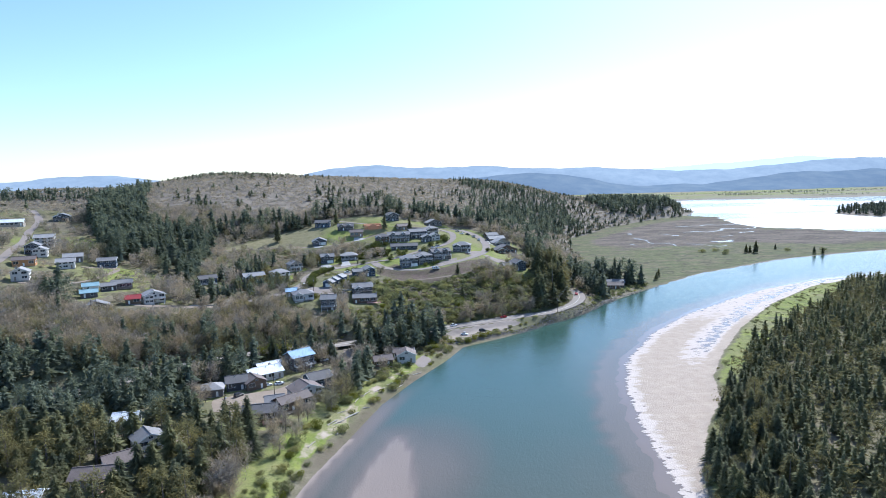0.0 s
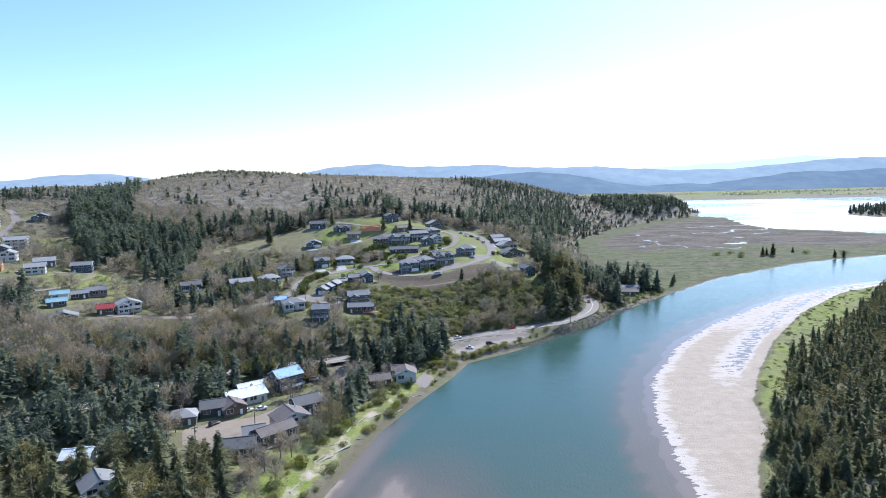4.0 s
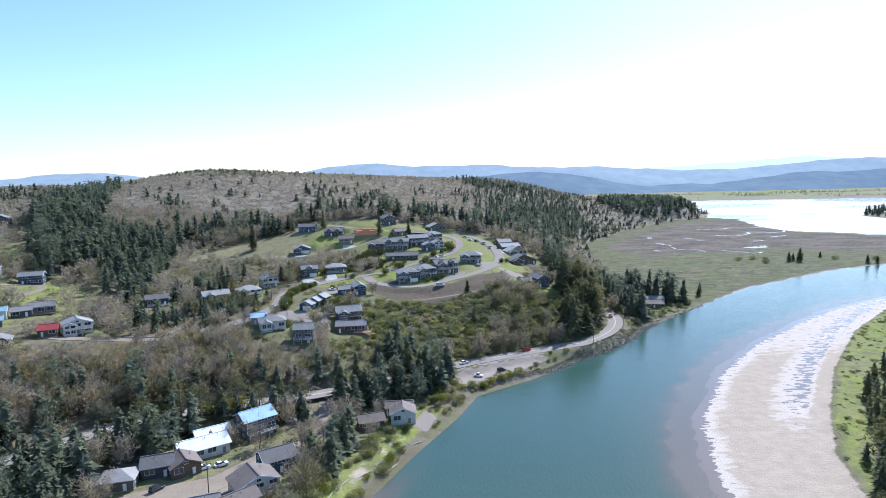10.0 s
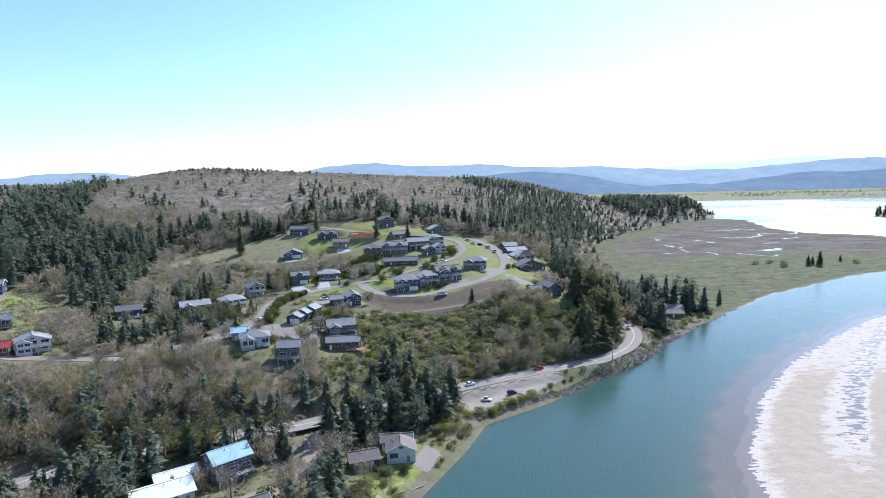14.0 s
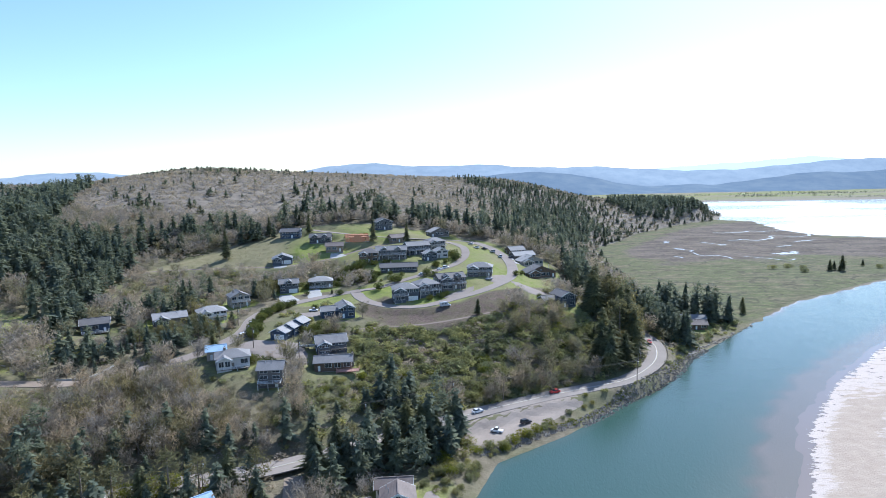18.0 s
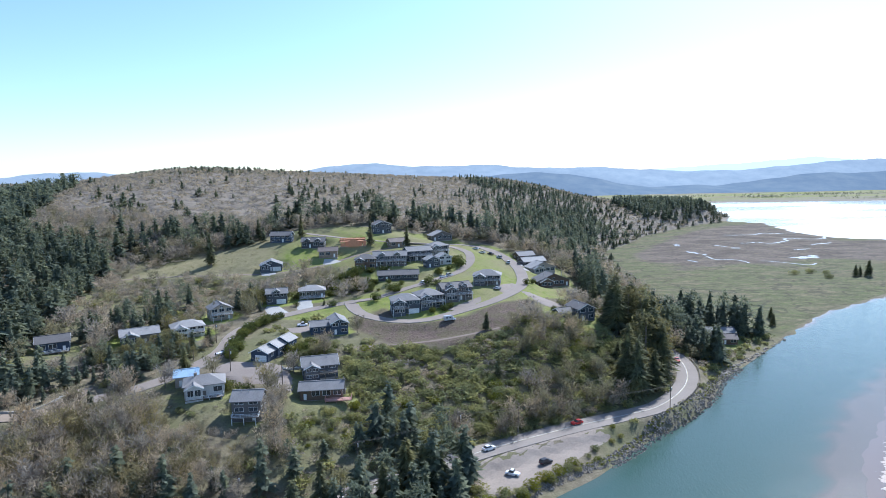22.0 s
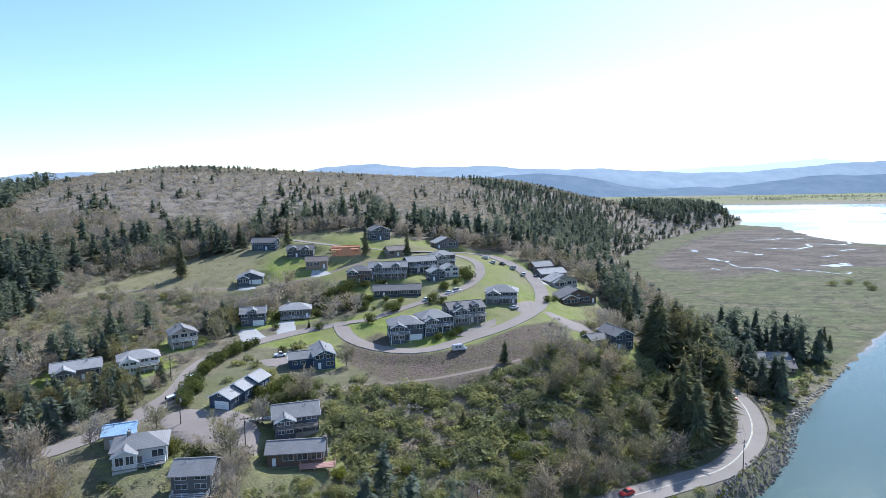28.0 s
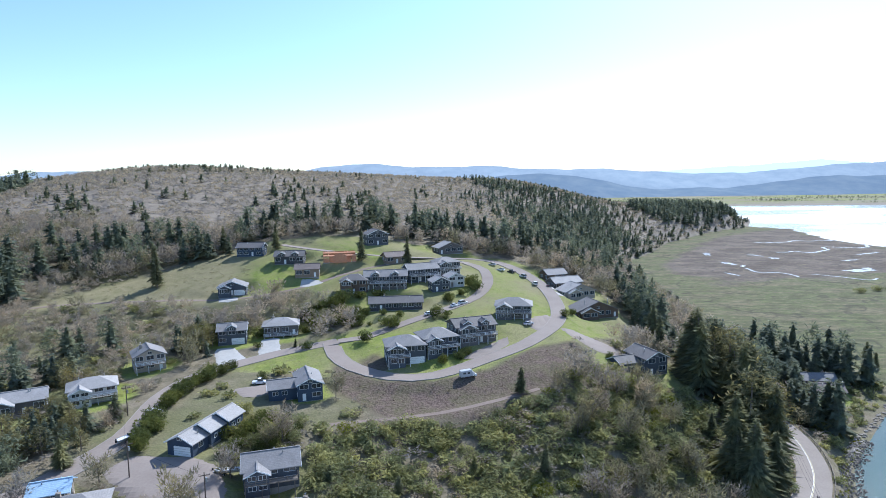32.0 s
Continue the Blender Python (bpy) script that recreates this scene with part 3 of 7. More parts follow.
plot(-353, 504, 24, 22, 9, eave=3.4, roof="white", wall="tan", kind="side", label="long low house with a white roof on the hill")
plot(-268, 406, 24, 9, 8, eave=5.4, roof="grey", wall="bluegrey", kind="front", rows=2, deck="white", label="blue-grey gabled house of two storeys on the slope")
plot(-259, 399, 24, 8, 8, eave=5.0, roof="light", wall="white", kind="front", rows=2, label="narrow white gabled house on the slope")
plot(-254, 376, 24, 12, 7, eave=4.2, roof="brown", wall="orange", kind="side", label="orange-tan house below the western road")
plot(-241, 353, 24, 9, 7, eave=5.2, roof="light", wall="white", kind="front", rows=2, label="white gabled house among western trees")
plot(-154, 408, 30, 11, 8, eave=4.2, roof="dark", wall="blue", kind="side", deck="white", label="blue house deep among trees")

YARDS = [
    ("drive", [(-91, 474), (-86, 475), (-76, 462), (-84, 458)], M_DRIVE, "pale concrete drive in front of a garage"),
    ("drive", [(-77, 482), (-72, 484), (-67, 467), (-72, 464)], M_DRIVE, "pale concrete drive between lawns"),
    ("drive", [(-74, 538), (-68, 540), (-64, 535), (-71, 531)], M_DRIVE, "short pale drive to a meadow house"),
    ("drive", [(-106, 521), (-100, 523), (-98, 518), (-104, 516)], M_DRIVE, "short pale drive to a meadow house"),
    ("drive", [(36, 484), (40, 484), (54, 469), (50, 463), (44, 466)], M_LANE, "asphalt drive to the house on the brow"),
    ("yard", [(-2, 456), (4, 457), (13, 468), (14, 473), (9, 467)], M_LANE, "asphalt parking bay below apartments"),
    ("yard", [(23, 489), (29, 482), (35, 493), (34, 502)], M_LANE, "asphalt parking bay beside the road"),
    ("yard", [(-82, 396), (-70, 396), (-62, 392), (-57, 383), (-57, 377), (-64, 380), (-74, 380), (-86, 390)], M_LANE, "pale asphalt yard between hillside houses"),
    ("yard", [(-72, 436), (-60, 441), (-58, 437), (-66, 430)], M_LANE, "asphalt parking bay beside a blue house"),
    ("yard", [(-92, 246), (-70, 258), (-58, 280), (-48, 284), (-52, 272), (-60, 250), (-74, 236), (-86, 232)], M_GRAVEL, "wide brown gravel yard between riverside houses"),
    ("drive", [(-8, 312), (-4, 306), (-9, 296), (-12, 300)], M_LANE, "asphalt drive beside the river houses"),
    ("drive", [(42, 552), (50, 552), (52, 546), (43, 544)], M_DRIVE, "pale concrete drive beside the upper road"),
    ("drive", [(42, 540), (51, 540), (51, 534), (42, 534)], M_DRIVE, "pale concrete drive beside the upper road"),
]
APRON = [(8, 357), (30, 370), (48, 380), (50, 376), (36, 362), (24, 350), (14, 344), (8, 340), (3, 350)]

LINES = {k: smooth_line(v[0]) for k, v in ROADS.items()}
PROFILE = {}
for road_name, line in LINES.items():
    xy = np.array(line)
    zz = np.maximum(raw_ground(xy[:, 0], xy[:, 1]), 1.0)
    if road_name == "highway":
        run = np.arange(len(line))
        zz = np.where(xy[:, 1] < 480, np.clip(zz, 4.6, np.where(xy[:, 0] < -60, 10.0, 5.4)), np.clip(zz, 1.6, 9.0))
    for k in range(14):
        zz[1:-1] = (zz[:-2] + 2 * zz[1:-1] + zz[2:]) / 4
    PROFILE[road_name] = zz


def road_height(name, along_index):
    zz = PROFILE[name]
    return np.interp(along_index, np.arange(len(zz)), zz)


for s in SPECS:
    a = radians(s["turn"])
    s["mid"] = (s["x"] - math.sin(a) * s["d"] / 2, s["y"] + math.cos(a) * s["d"] / 2)
    s["z"] = float(max(1.2, raw_ground(np.array([s["x"]]), np.array([s["y"]]))[0]))


def ground(px, py, fine=True):
    """Height of the ground with the roads and plots cut into it."""
    px, py = np.asarray(px, float), np.asarray(py, float)
    z = raw_ground(px, py)
    for s in SPECS:
        r = 0.5 * math.hypot(s["w"], s["d"])
        dist = np.hypot(px - s["mid"][0], py - s["mid"][1])
        z = z + (s["z"] - 0.15 - z) * (1 - sstep(r - 1.5, r + 5.0, dist))
    share, total, most = np.zeros(px.shape), np.full(px.shape, 1e-9), np.zeros(px.shape)
    for name, line in LINES.items():
        d, _, along = line_dist(px, py, line)
        lengths = np.r_[0, np.cumsum([math.dist(p, q) for p, q in zip(line, line[1:])])]
        rz = np.interp(along, lengths, PROFILE[name])
        half = ROADS[name][1] / 2
        near = 1 - sstep(half + 1.0, half + 6.0, d)
        k = near / (d * d + 0.25)
        share, total, most = share + k * rz, total + k, np.maximum(most, near)
    return z + (share / total - 0.12 - z) * most


# ---- ground, water and distance ----
def graded(lo, hi, fine_lo, fine_hi, step, grow):
    out, v = list(np.arange(fine_lo, fine_hi + 0.01, step)), fine_lo
    s = step
    while out[0] > lo:
        s *= grow
        out.insert(0, max(lo, out[0] - s))
    s = step
    while out[-1] < hi:
        s *= grow
        out.append(min(hi, out[-1] + s))
    return np.array(out)


def sheet(name, xs, ys, height, attribute, colours, mat):
    gx, gy = np.meshgrid(xs, ys)
    px, py = gx.ravel(), gy.ravel()
    co = np.c_[px, py, height(px, py)]
    nx, ny = len(xs), len(ys)
    i = (np.arange(ny - 1)[:, None] * nx + np.arange(nx - 1)[None]).ravel()
    quads = np.c_[i, i + 1, i + 1 + nx, i + nx]
    me = bpy.data.meshes.new(name)
    me.vertices.add(len(co))
    me.vertices.foreach_set("co", co.ravel())
    me.loops.add(quads.size)
    me.loops.foreach_set("vertex_index", quads.ravel().astype(np.int32))
    me.polygons.add(len(quads))
    me.polygons.foreach_set("loop_start", np.arange(0, quads.size, 4, dtype=np.int32))
    me.update(calc_edges=True)
    me.polygons.foreach_set("use_smooth", np.ones(len(quads), bool))
    for attr_name, values in zip(attribute.split(), colours(px, py, co[:, 2])):
        attr = me.color_attributes.new(attr_name, "FLOAT_COLOR", "POINT")
        attr.data.foreach_set("color", values.astype(np.float32).ravel())
    me.materials.append(mat)
    return new(name, me)


CLEARED = [(-88, 458), (-60, 478), (-46, 486), (-30, 500), (-60, 520), (-70, 530), (-110, 515), (-150, 520), (-185, 500), (-160, 545), (-120, 590), (-60, 600),
           (-20, 605), (30, 600), (44, 575), (70, 560), (75, 520), (70, 500), (47, 480), (30, 460), (-10, 430), (-55, 450)]
CUT = [(-45, 456), (-30, 440), (-12, 438), (6, 446), (22, 462), (38, 470), (40, 455), (25, 440), (0, 420), (-25, 420), (-42, 436)]

PEAT = [(190, 800), (230, 755), (290, 752), (380, 772), (480, 770), (620, 775), (1100, 790), (1100, 850), (800, 855), (642, 890), (587, 970), (548, 995),
        (535, 1075), (562, 1180), (585, 1270), (520, 1255), (440, 1190), (330, 1080), (240, 960)]
BANK_LAWN = [(38, 452), (52, 441), (72, 444), (72, 456), (44, 464)]


def zones(px, py, z):
    flat = np.zeros(px.shape)
    d, s, _ = line_dist(px, py, FOOT)
    land = d * s
    b, g, w = inside_dist(px, py, BAR), inside_dist(px, py, GREEN), inside_dist(px, py, WOOD)
    m = inside_dist(px, py, MARSH)
    sand = sstep(-30, -6, b) * sstep(3, -2, g) * sstep(10, 0, land)
    sand = np.maximum(sand, sstep(0.2, -0.3, z) * (land < -40) * (py < 2000))
    strip = sstep(4.5, 6.5, land) * sstep(12.5, 9.5, land) * sstep(186, 204, py) * sstep(298, 282, py)
    sand = np.maximum(sand, strip * (0.22 + 0.62 * grain(px, py, 5.0, 5.0)))
    bank = sstep(-4, 0, land) * sstep(8, 4, land) * sstep(180, 200, py) * sstep(300, 280, py)
    bare = 0.5 * bank * sstep(6, 3, land)
    lawn = sstep(-2, 4, g) * sstep(14, 0, w) * (0.72 + 0.28 * ripple(px, py, 15, 6.0))
    lawn = np.maximum(lawn, sstep(-8, 6, inside_dist(px, py, CLEARED)))
    lawn = np.maximum(lawn, sstep(2, 5, land) * sstep(26, 16, land) * sstep(150, 170, py) * sstep(330, 300, py))
    lawn = lawn * sstep(0.8, 1.6, z)
    for s in SPECS:
        dist = np.hypot(px - s["mid"][0], py - s["mid"][1])
        lawn = np.maximum(lawn, (0.9 if s["x"] > -130 and s["y"] > 405 else 0.5) * sstep(s["w"] * 0.9 + 5, s["w"] * 0.7, dist))
    west = np.exp(-(((px + 195) / 45) ** 2 + ((py - 395) / 28) ** 2)) + np.exp(-(((px + 285) / 60) ** 2 + ((py - 470) / 40) ** 2))
    lawn = np.maximum(lawn, 0.9 * west)
    lawn = np.maximum(lawn, sstep(-3, 4, inside_dist(px, py, BANK_LAWN)))
    cut = sstep(-5, 4, inside_dist(px, py, CUT))
    bare = np.maximum(bare, cut)
    bare = np.maximum(bare, 0.9 * np.exp(-(((px + 31) / 8) ** 2 + ((py - 455) / 9) ** 2)))
    lawn = lawn * (1 - cut)
    far = sstep(2140, 2180, py)
    lawn = np.maximum(lawn, far * (0.35 + 0.4 * grain(px * 0.4, py, 110, 7.0)))
    marsh = sstep(-2, 6, m) * sstep(12, -2, land)
    flat = sstep(-30, 30, inside_dist(px, py, PEAT) + 60 * (grain(px * 0.6, py, 60, 9.0) - 0.5) + 34 * (grain(px * 0.6, py, 22, 10.0) - 0.5)) * sstep(-10, -45, land)
    # share for the water film and for the glint painted on wet sand
    damp_glint = np.maximum((0.62 * sstep(3, -4, b) + 0.42 * sstep(14, 2, b)) * (land < -30) * (py < 640), sstep(-30, -10, g) * 0.56 * sstep(250, 330, py) * sstep(-2, -8, g))
    damp_glint = np.maximum(damp_glint, 0.42 * sstep(340, 410, py) * sstep(-2, 4, b))
    tan = np.clip(0.62 * sstep(470, 500, py) * (0.7 + 0.5 * ripple(px, py, 26, 8.0)), 0, 1)
    tan = np.maximum(tan, 0.8 * sstep(-85, -115, px) * sstep(470, 500, py))
    tan = np.maximum(tan * (1 - far), 0.75 * far * (grain(px * 0.4, py, 70, 8.0) > 0.6))
    litter = sstep(560, 660, py)
    return np.c_[sand, lawn, marsh, bare], np.c_[flat, damp_glint, tan, litter]


gxs = graded(-2600, 2900, -280, 330, 2.6, 1.06)
gys = graded(-350, 3450, 130, 640, 2.6, 1.022)
terrain = sheet("ground", gxs, gys, ground, "zone tone", zones, M_GROUND)
corners = np.empty(len(terrain.data.vertices) * 3)
terrain.data.vertices.foreach_get("co", corners)
LEVELS = corners.reshape(-1, 3)[:, 2].reshape(len(gys), len(gxs))


def lie(px, py):
    """Height of the finished ground."""
    i = np.clip(np.searchsorted(gxs, px) - 1, 0, len(gxs) - 2)
    j = np.clip(np.searchsorted(gys, py) - 1, 0, len(gys) - 2)
    u, v = (px - gxs[i]) / (gxs[i + 1] - gxs[i]), (py - gys[j]) / (gys[j + 1] - gys[j])
    return (LEVELS[j, i] * (1 - u) + LEVELS[j, i + 1] * u) * (1 - v) + (LEVELS[j + 1, i] * (1 - u) + LEVELS[j + 1, i + 1] * u) * v


def gz(x, y):
    return float(lie(x, y))


tagged(terrain, "hilly coastal ground with meadows, scrub, sand and marsh", "ground", kind="structure")


def shoals(px, py, z):
    g = raw_ground(px, py)
    d, s, _ = line_dist(px, py, FOOT)
    v = np.clip((g + 1.6) / 1.6, 0, 1) * np.where(py > 215, 0.3 + 0.7 * sstep(-14, -30, d * s), 1.0)
    v = np.maximum(v, 0.74 * sstep(-16, -3, d * s) * sstep(300, 235, py))
    # blotches of the open bay that take the painted glare and rougher water
    open_bay = sstep(860, 1000, py)
    glare_patch = sstep(0.36, 0.62, grain(px * 0.35, py, 90.0, 3.0) * 0.6 + grain(px * 0.35, py, 40.0, 4.0) * 0.4)
    v = np.maximum(v, 0.6 * open_bay)
    b = inside_dist(px, py, BAR)
    v = np.minimum(v, 1.0 - 0.35 * sstep(-60, -25, b))
    v = np.maximum(v, 0.44 * sstep(-42, -3, b) * sstep(520, 300, py))
    v = np.maximum(v, 0.5 * sstep(330, 130, py))
    ring = inside_dist(px, py, [(-27, 120), (-27, 176), (-23, 198), (-17, 218), (-13, 219), (-8, 204), (-6, 176), (-6, 120)])
    v = np.maximum(v, (0.62 + 0.24 * sstep(-1.0, 2.0, ring)) * sstep(-30, 0, ring))
    v = np.maximum(v, 0.66 * np.exp(-(((px + 6) / 34) ** 2 + ((py - 190) / 60) ** 2)))
    return (np.c_[v, open_bay * glare_patch, v, np.ones(px.shape)],)


wxs = graded(-200, 2900, -60, 220, 2.5, 1.06)
wys = graded(-350, 2300, 120, 420, 2.5, 1.04)
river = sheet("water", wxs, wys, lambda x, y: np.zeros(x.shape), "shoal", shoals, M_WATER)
tagged(river, "calm teal river widening into a bright shallow bay", "water", kind="structure")


def ridge(name, y0, x0, x1, heights, mat, seed, deep=260):
    """A range of distant hills, as a real slope with a broken crest."""
    xs = np.linspace(x0, x1, 260)
    us = np.linspace(0, 1, 12)
    keys = np.linspace(x0, x1, len(heights))
    crest = np.interp(xs, keys, heights)
    for k in range(6):
        crest[1:-1] = (crest[:-2] + crest[1:-1] * 2 + crest[2:]) / 4
    crest += 2.5 * np.sin(xs / 61 + seed) + 1.6 * np.sin(xs / 27 + seed * 2)
    verts, faces = [], []
    for i, x in enumerate(xs):
        for u in us:
            bulge = u ** 0.8 + 0.10 * math.sin(x / 120 + u * 5 + seed) * u * (1 - u)
            verts.append((x, y0 - deep * (1 - u) + 30 * math.sin(x / 170 + seed + 3 * u) * (1 - u), 1.0 + crest[i] * bulge))
    n = len(us)
    for i in range(len(xs) - 1):
        for j in range(n - 1):
            faces.append((i * n + j, (i + 1) * n + j, (i + 1) * n + j + 1, i * n + j + 1))
    me = bpy.data.meshes.new(name)
    me.from_pydata(verts, [], faces)
    me.polygons.foreach_set("use_smooth", np.ones(len(faces), bool))
    me.materials.append(mat)
    return tagged(new(name, me), "hazy blue forested hills on the horizon", "hills", kind="structure")


# emission paints the blue haze, paler from range to range
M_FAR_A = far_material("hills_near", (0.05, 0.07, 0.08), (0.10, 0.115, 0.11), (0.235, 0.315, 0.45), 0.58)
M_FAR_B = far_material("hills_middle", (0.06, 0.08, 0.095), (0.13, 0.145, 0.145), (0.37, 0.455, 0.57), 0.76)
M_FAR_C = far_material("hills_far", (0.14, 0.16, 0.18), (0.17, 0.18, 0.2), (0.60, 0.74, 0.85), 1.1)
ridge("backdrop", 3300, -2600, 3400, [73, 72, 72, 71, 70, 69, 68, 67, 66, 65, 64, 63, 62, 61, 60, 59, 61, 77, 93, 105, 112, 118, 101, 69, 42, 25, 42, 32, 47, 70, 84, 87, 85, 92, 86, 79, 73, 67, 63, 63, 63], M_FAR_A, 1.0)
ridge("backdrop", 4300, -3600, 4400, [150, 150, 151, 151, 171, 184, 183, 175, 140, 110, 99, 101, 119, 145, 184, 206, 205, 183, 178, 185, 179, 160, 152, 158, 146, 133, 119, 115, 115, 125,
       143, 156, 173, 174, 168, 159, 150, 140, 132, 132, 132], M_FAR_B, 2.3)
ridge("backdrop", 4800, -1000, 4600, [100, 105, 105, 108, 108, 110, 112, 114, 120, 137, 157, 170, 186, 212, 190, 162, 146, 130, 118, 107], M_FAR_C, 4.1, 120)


# ---- building blocks ----
def part(name, bm, mat, parent=None, label=""):
    me = bpy.data.meshes.new(name)
    bm.to_mesh(me)
    bm.free()
    me.materials.append(mat)
    ob = new(name, me)
    ob.parent = parent
    return tagged(ob, label)


def shared(name, me, parent, m):
    """One more piece on a mesh that others use too, at the pose m within its parent."""
    ob = new(name, me)
    ob.parent = parent
    ob.matrix_basis = m
    return ob


def base(name, x, y, z, turn=0.0, label="", category="", group="", kind=""):
    ob = new(name)
    ob.matrix_basis = pose(x, y, z, 0, 0, turn)
    return tagged(ob, label, category, group, kind)


def box_into(bm, x0, x1, y0, y1, z0, z1, bevel=0.0):
    r = bmesh.ops.create_cube(bm, size=1.0)
    for v in r["verts"]:
        v.co = Vector(((x0 + x1) / 2 + v.co.x * (x1 - x0), (y0 + y1) / 2 + v.co.y * (y1 - y0), (z0 + z1) / 2 + v.co.z * (z1 - z0)))
    if bevel:
        edges = list({e for v in r["verts"] for e in v.link_edges})
        bmesh.ops.bevel(bm, geom=edges, offset=bevel, segments=1, affect="EDGES")
    return bm


def box(x0, x1, y0, y1, z0, z1, bevel=0.0):
    return box_into(bmesh.new(), x0, x1, y0, y1, z0, z1, bevel)


def tube(bm, a, b, ra, rb, sides=6):
    a, b = Vector(a), Vector(b)
    q = (b - a).to_track_quat("Z", "Y").to_matrix()
    rings = []
    for p, r in ((a, ra), (b, rb)):
        rings.append([bm.verts.new(p + q @ Vector((r * math.cos(k * math.tau / sides), r * math.sin(k * math.tau / sides), 0))) for k in range(sides)])
    for k in range(sides):
        bm.faces.new((rings[0][k], rings[0][(k + 1) % sides], rings[1][(k + 1) % sides], rings[1][k]))
    bm.faces.new(rings[0][::-1])
    bm.faces.new(rings[1])
    return bm


def mesh_of(name, bm, mat):
    me = bpy.data.meshes.new(name)
    bm.to_mesh(me)
    bm.free()
    me.materials.append(mat)
    return me


def mesh_from(name, co, faces_n, mat, smooth=False):
    """A mesh from an array of corners, each faces_n in turn being one face."""
    me = bpy.data.meshes.new(name)
    n = len(co)
    me.vertices.add(n)
    me.vertices.foreach_set("co", np.asarray(co, np.float32).ravel())
    me.loops.add(n)
    me.loops.foreach_set("vertex_index", np.arange(n, dtype=np.int32))
    me.polygons.add(n // faces_n)
    me.polygons.foreach_set("loop_start", np.arange(0, n, faces_n, dtype=np.int32))
    me.update(calc_edges=True)
    me.materials.append(mat)
    return me


# ---- roads ----
def ribbon(name, line, zs, offset, width, lift, mat, parent=None, label="", thick=0.0, start=0.0, end=1e9, dash=0.0):
    """A strip along a road, set off sideways from its middle."""
    bm = bmesh.new()
    pts = [Vector((p[0], p[1], z)) for p, z in zip(line, zs)]
    run, prev = 0.0, None
    for i, p in enumerate(pts):
        a, b = pts[max(0, i - 1)], pts[min(len(pts) - 1, i + 1)]
        t = (b - a)
        t.z = 0
        t.normalize()
        nrm = Vector((-t.y, t.x, 0))
        if i:
            run += (pts[i] - pts[i - 1]).length
        here = None
        if start <= run <= end:
            mid = p + nrm * offset
            crown = -0.02 * abs(offset)
            here = [bm.verts.new(mid + nrm * width / 2 + Vector((0, 0, lift + crown))), bm.verts.new(mid - nrm * width / 2 + Vector((0, 0, lift + crown)))]
            if thick:
                here += [bm.verts.new(here[1].co - Vector((0, 0, thick))), bm.verts.new(here[0].co - Vector((0, 0, thick)))]
        if here and prev:
            n = len(here)
            for k in range(n if n > 2 else 1):
                bm.faces.new((prev[k], prev[(k + 1) % n], here[(k + 1) % n], here[k]))
        prev = here
    return part(name, bm, mat, parent, label)


ROAD_LABELS = {"bank_track": "narrow bare track across the cleared bank", "highway": "two-lane riverside highway of worn grey asphalt", "hill_road": "narrow asphalt road climbing the hill",
               "loop_road": "curving residential road of grey asphalt", "inner_road": "inner residential road of grey asphalt",
               "upper_road": "short upper road beside the woods", "field_drive": "pale gravel track across the meadow",
               "cul_de_sac": "pale turning place at a road end", "lot_lane": "wide gravel lane between riverside houses",
               "west_lane": "gravel lane on the western slope", "west_road": "pale asphalt road climbing the western slope"}
for road_name, (pts, width) in ROADS.items():
    dense = smooth_line(LINES[road_name], 2.0) if road_name == "highway" else LINES[road_name]
    zs = road_height(road_name, np.linspace(0, len(PROFILE[road_name]) - 1, len(dense)))
    gravel = road_name in ("bank_track", "field_drive", "cul_de_sac", "lot_lane", "west_lane")
    mat = M_TRACK if road_name in ("bank_track", "field_drive") else M_GRAVEL if gravel else M_ASPHALT if road_name == "highway" else M_LANE
    road = ribbon("road", dense, zs, 0, width, -0.07 if road_name in ("bank_track", "field_drive") else 0.08, mat, thick=0.3)
    tagged(road, ROAD_LABELS[road_name], "road", kind="structure")
    if road_name == "highway":
        for off in (-3.7, 3.7):
            ribbon("edge_line", dense, zs, off, 0.22, 0.13, M_PAINT, road, "white edge line")
        ribbon("centre_line", dense, zs, -0.14, 0.14, 0.13, simple("yellow_paint", (0.62, 0.55, 0.34), 0.7, 0.15), road, "faded yellow centre line")
        ribbon("centre_line", dense, zs, 0.14, 0.14, 0.13, M_PAINT, road, "pale centre line")
    elif road_name in ("loop_road", "hill_road"):
        for off in (-width / 2, width / 2):
            ribbon("kerb", dense, zs, off, 0.2, 0.17, M_KERB, road, "low pale concrete kerb", thick=0.4)

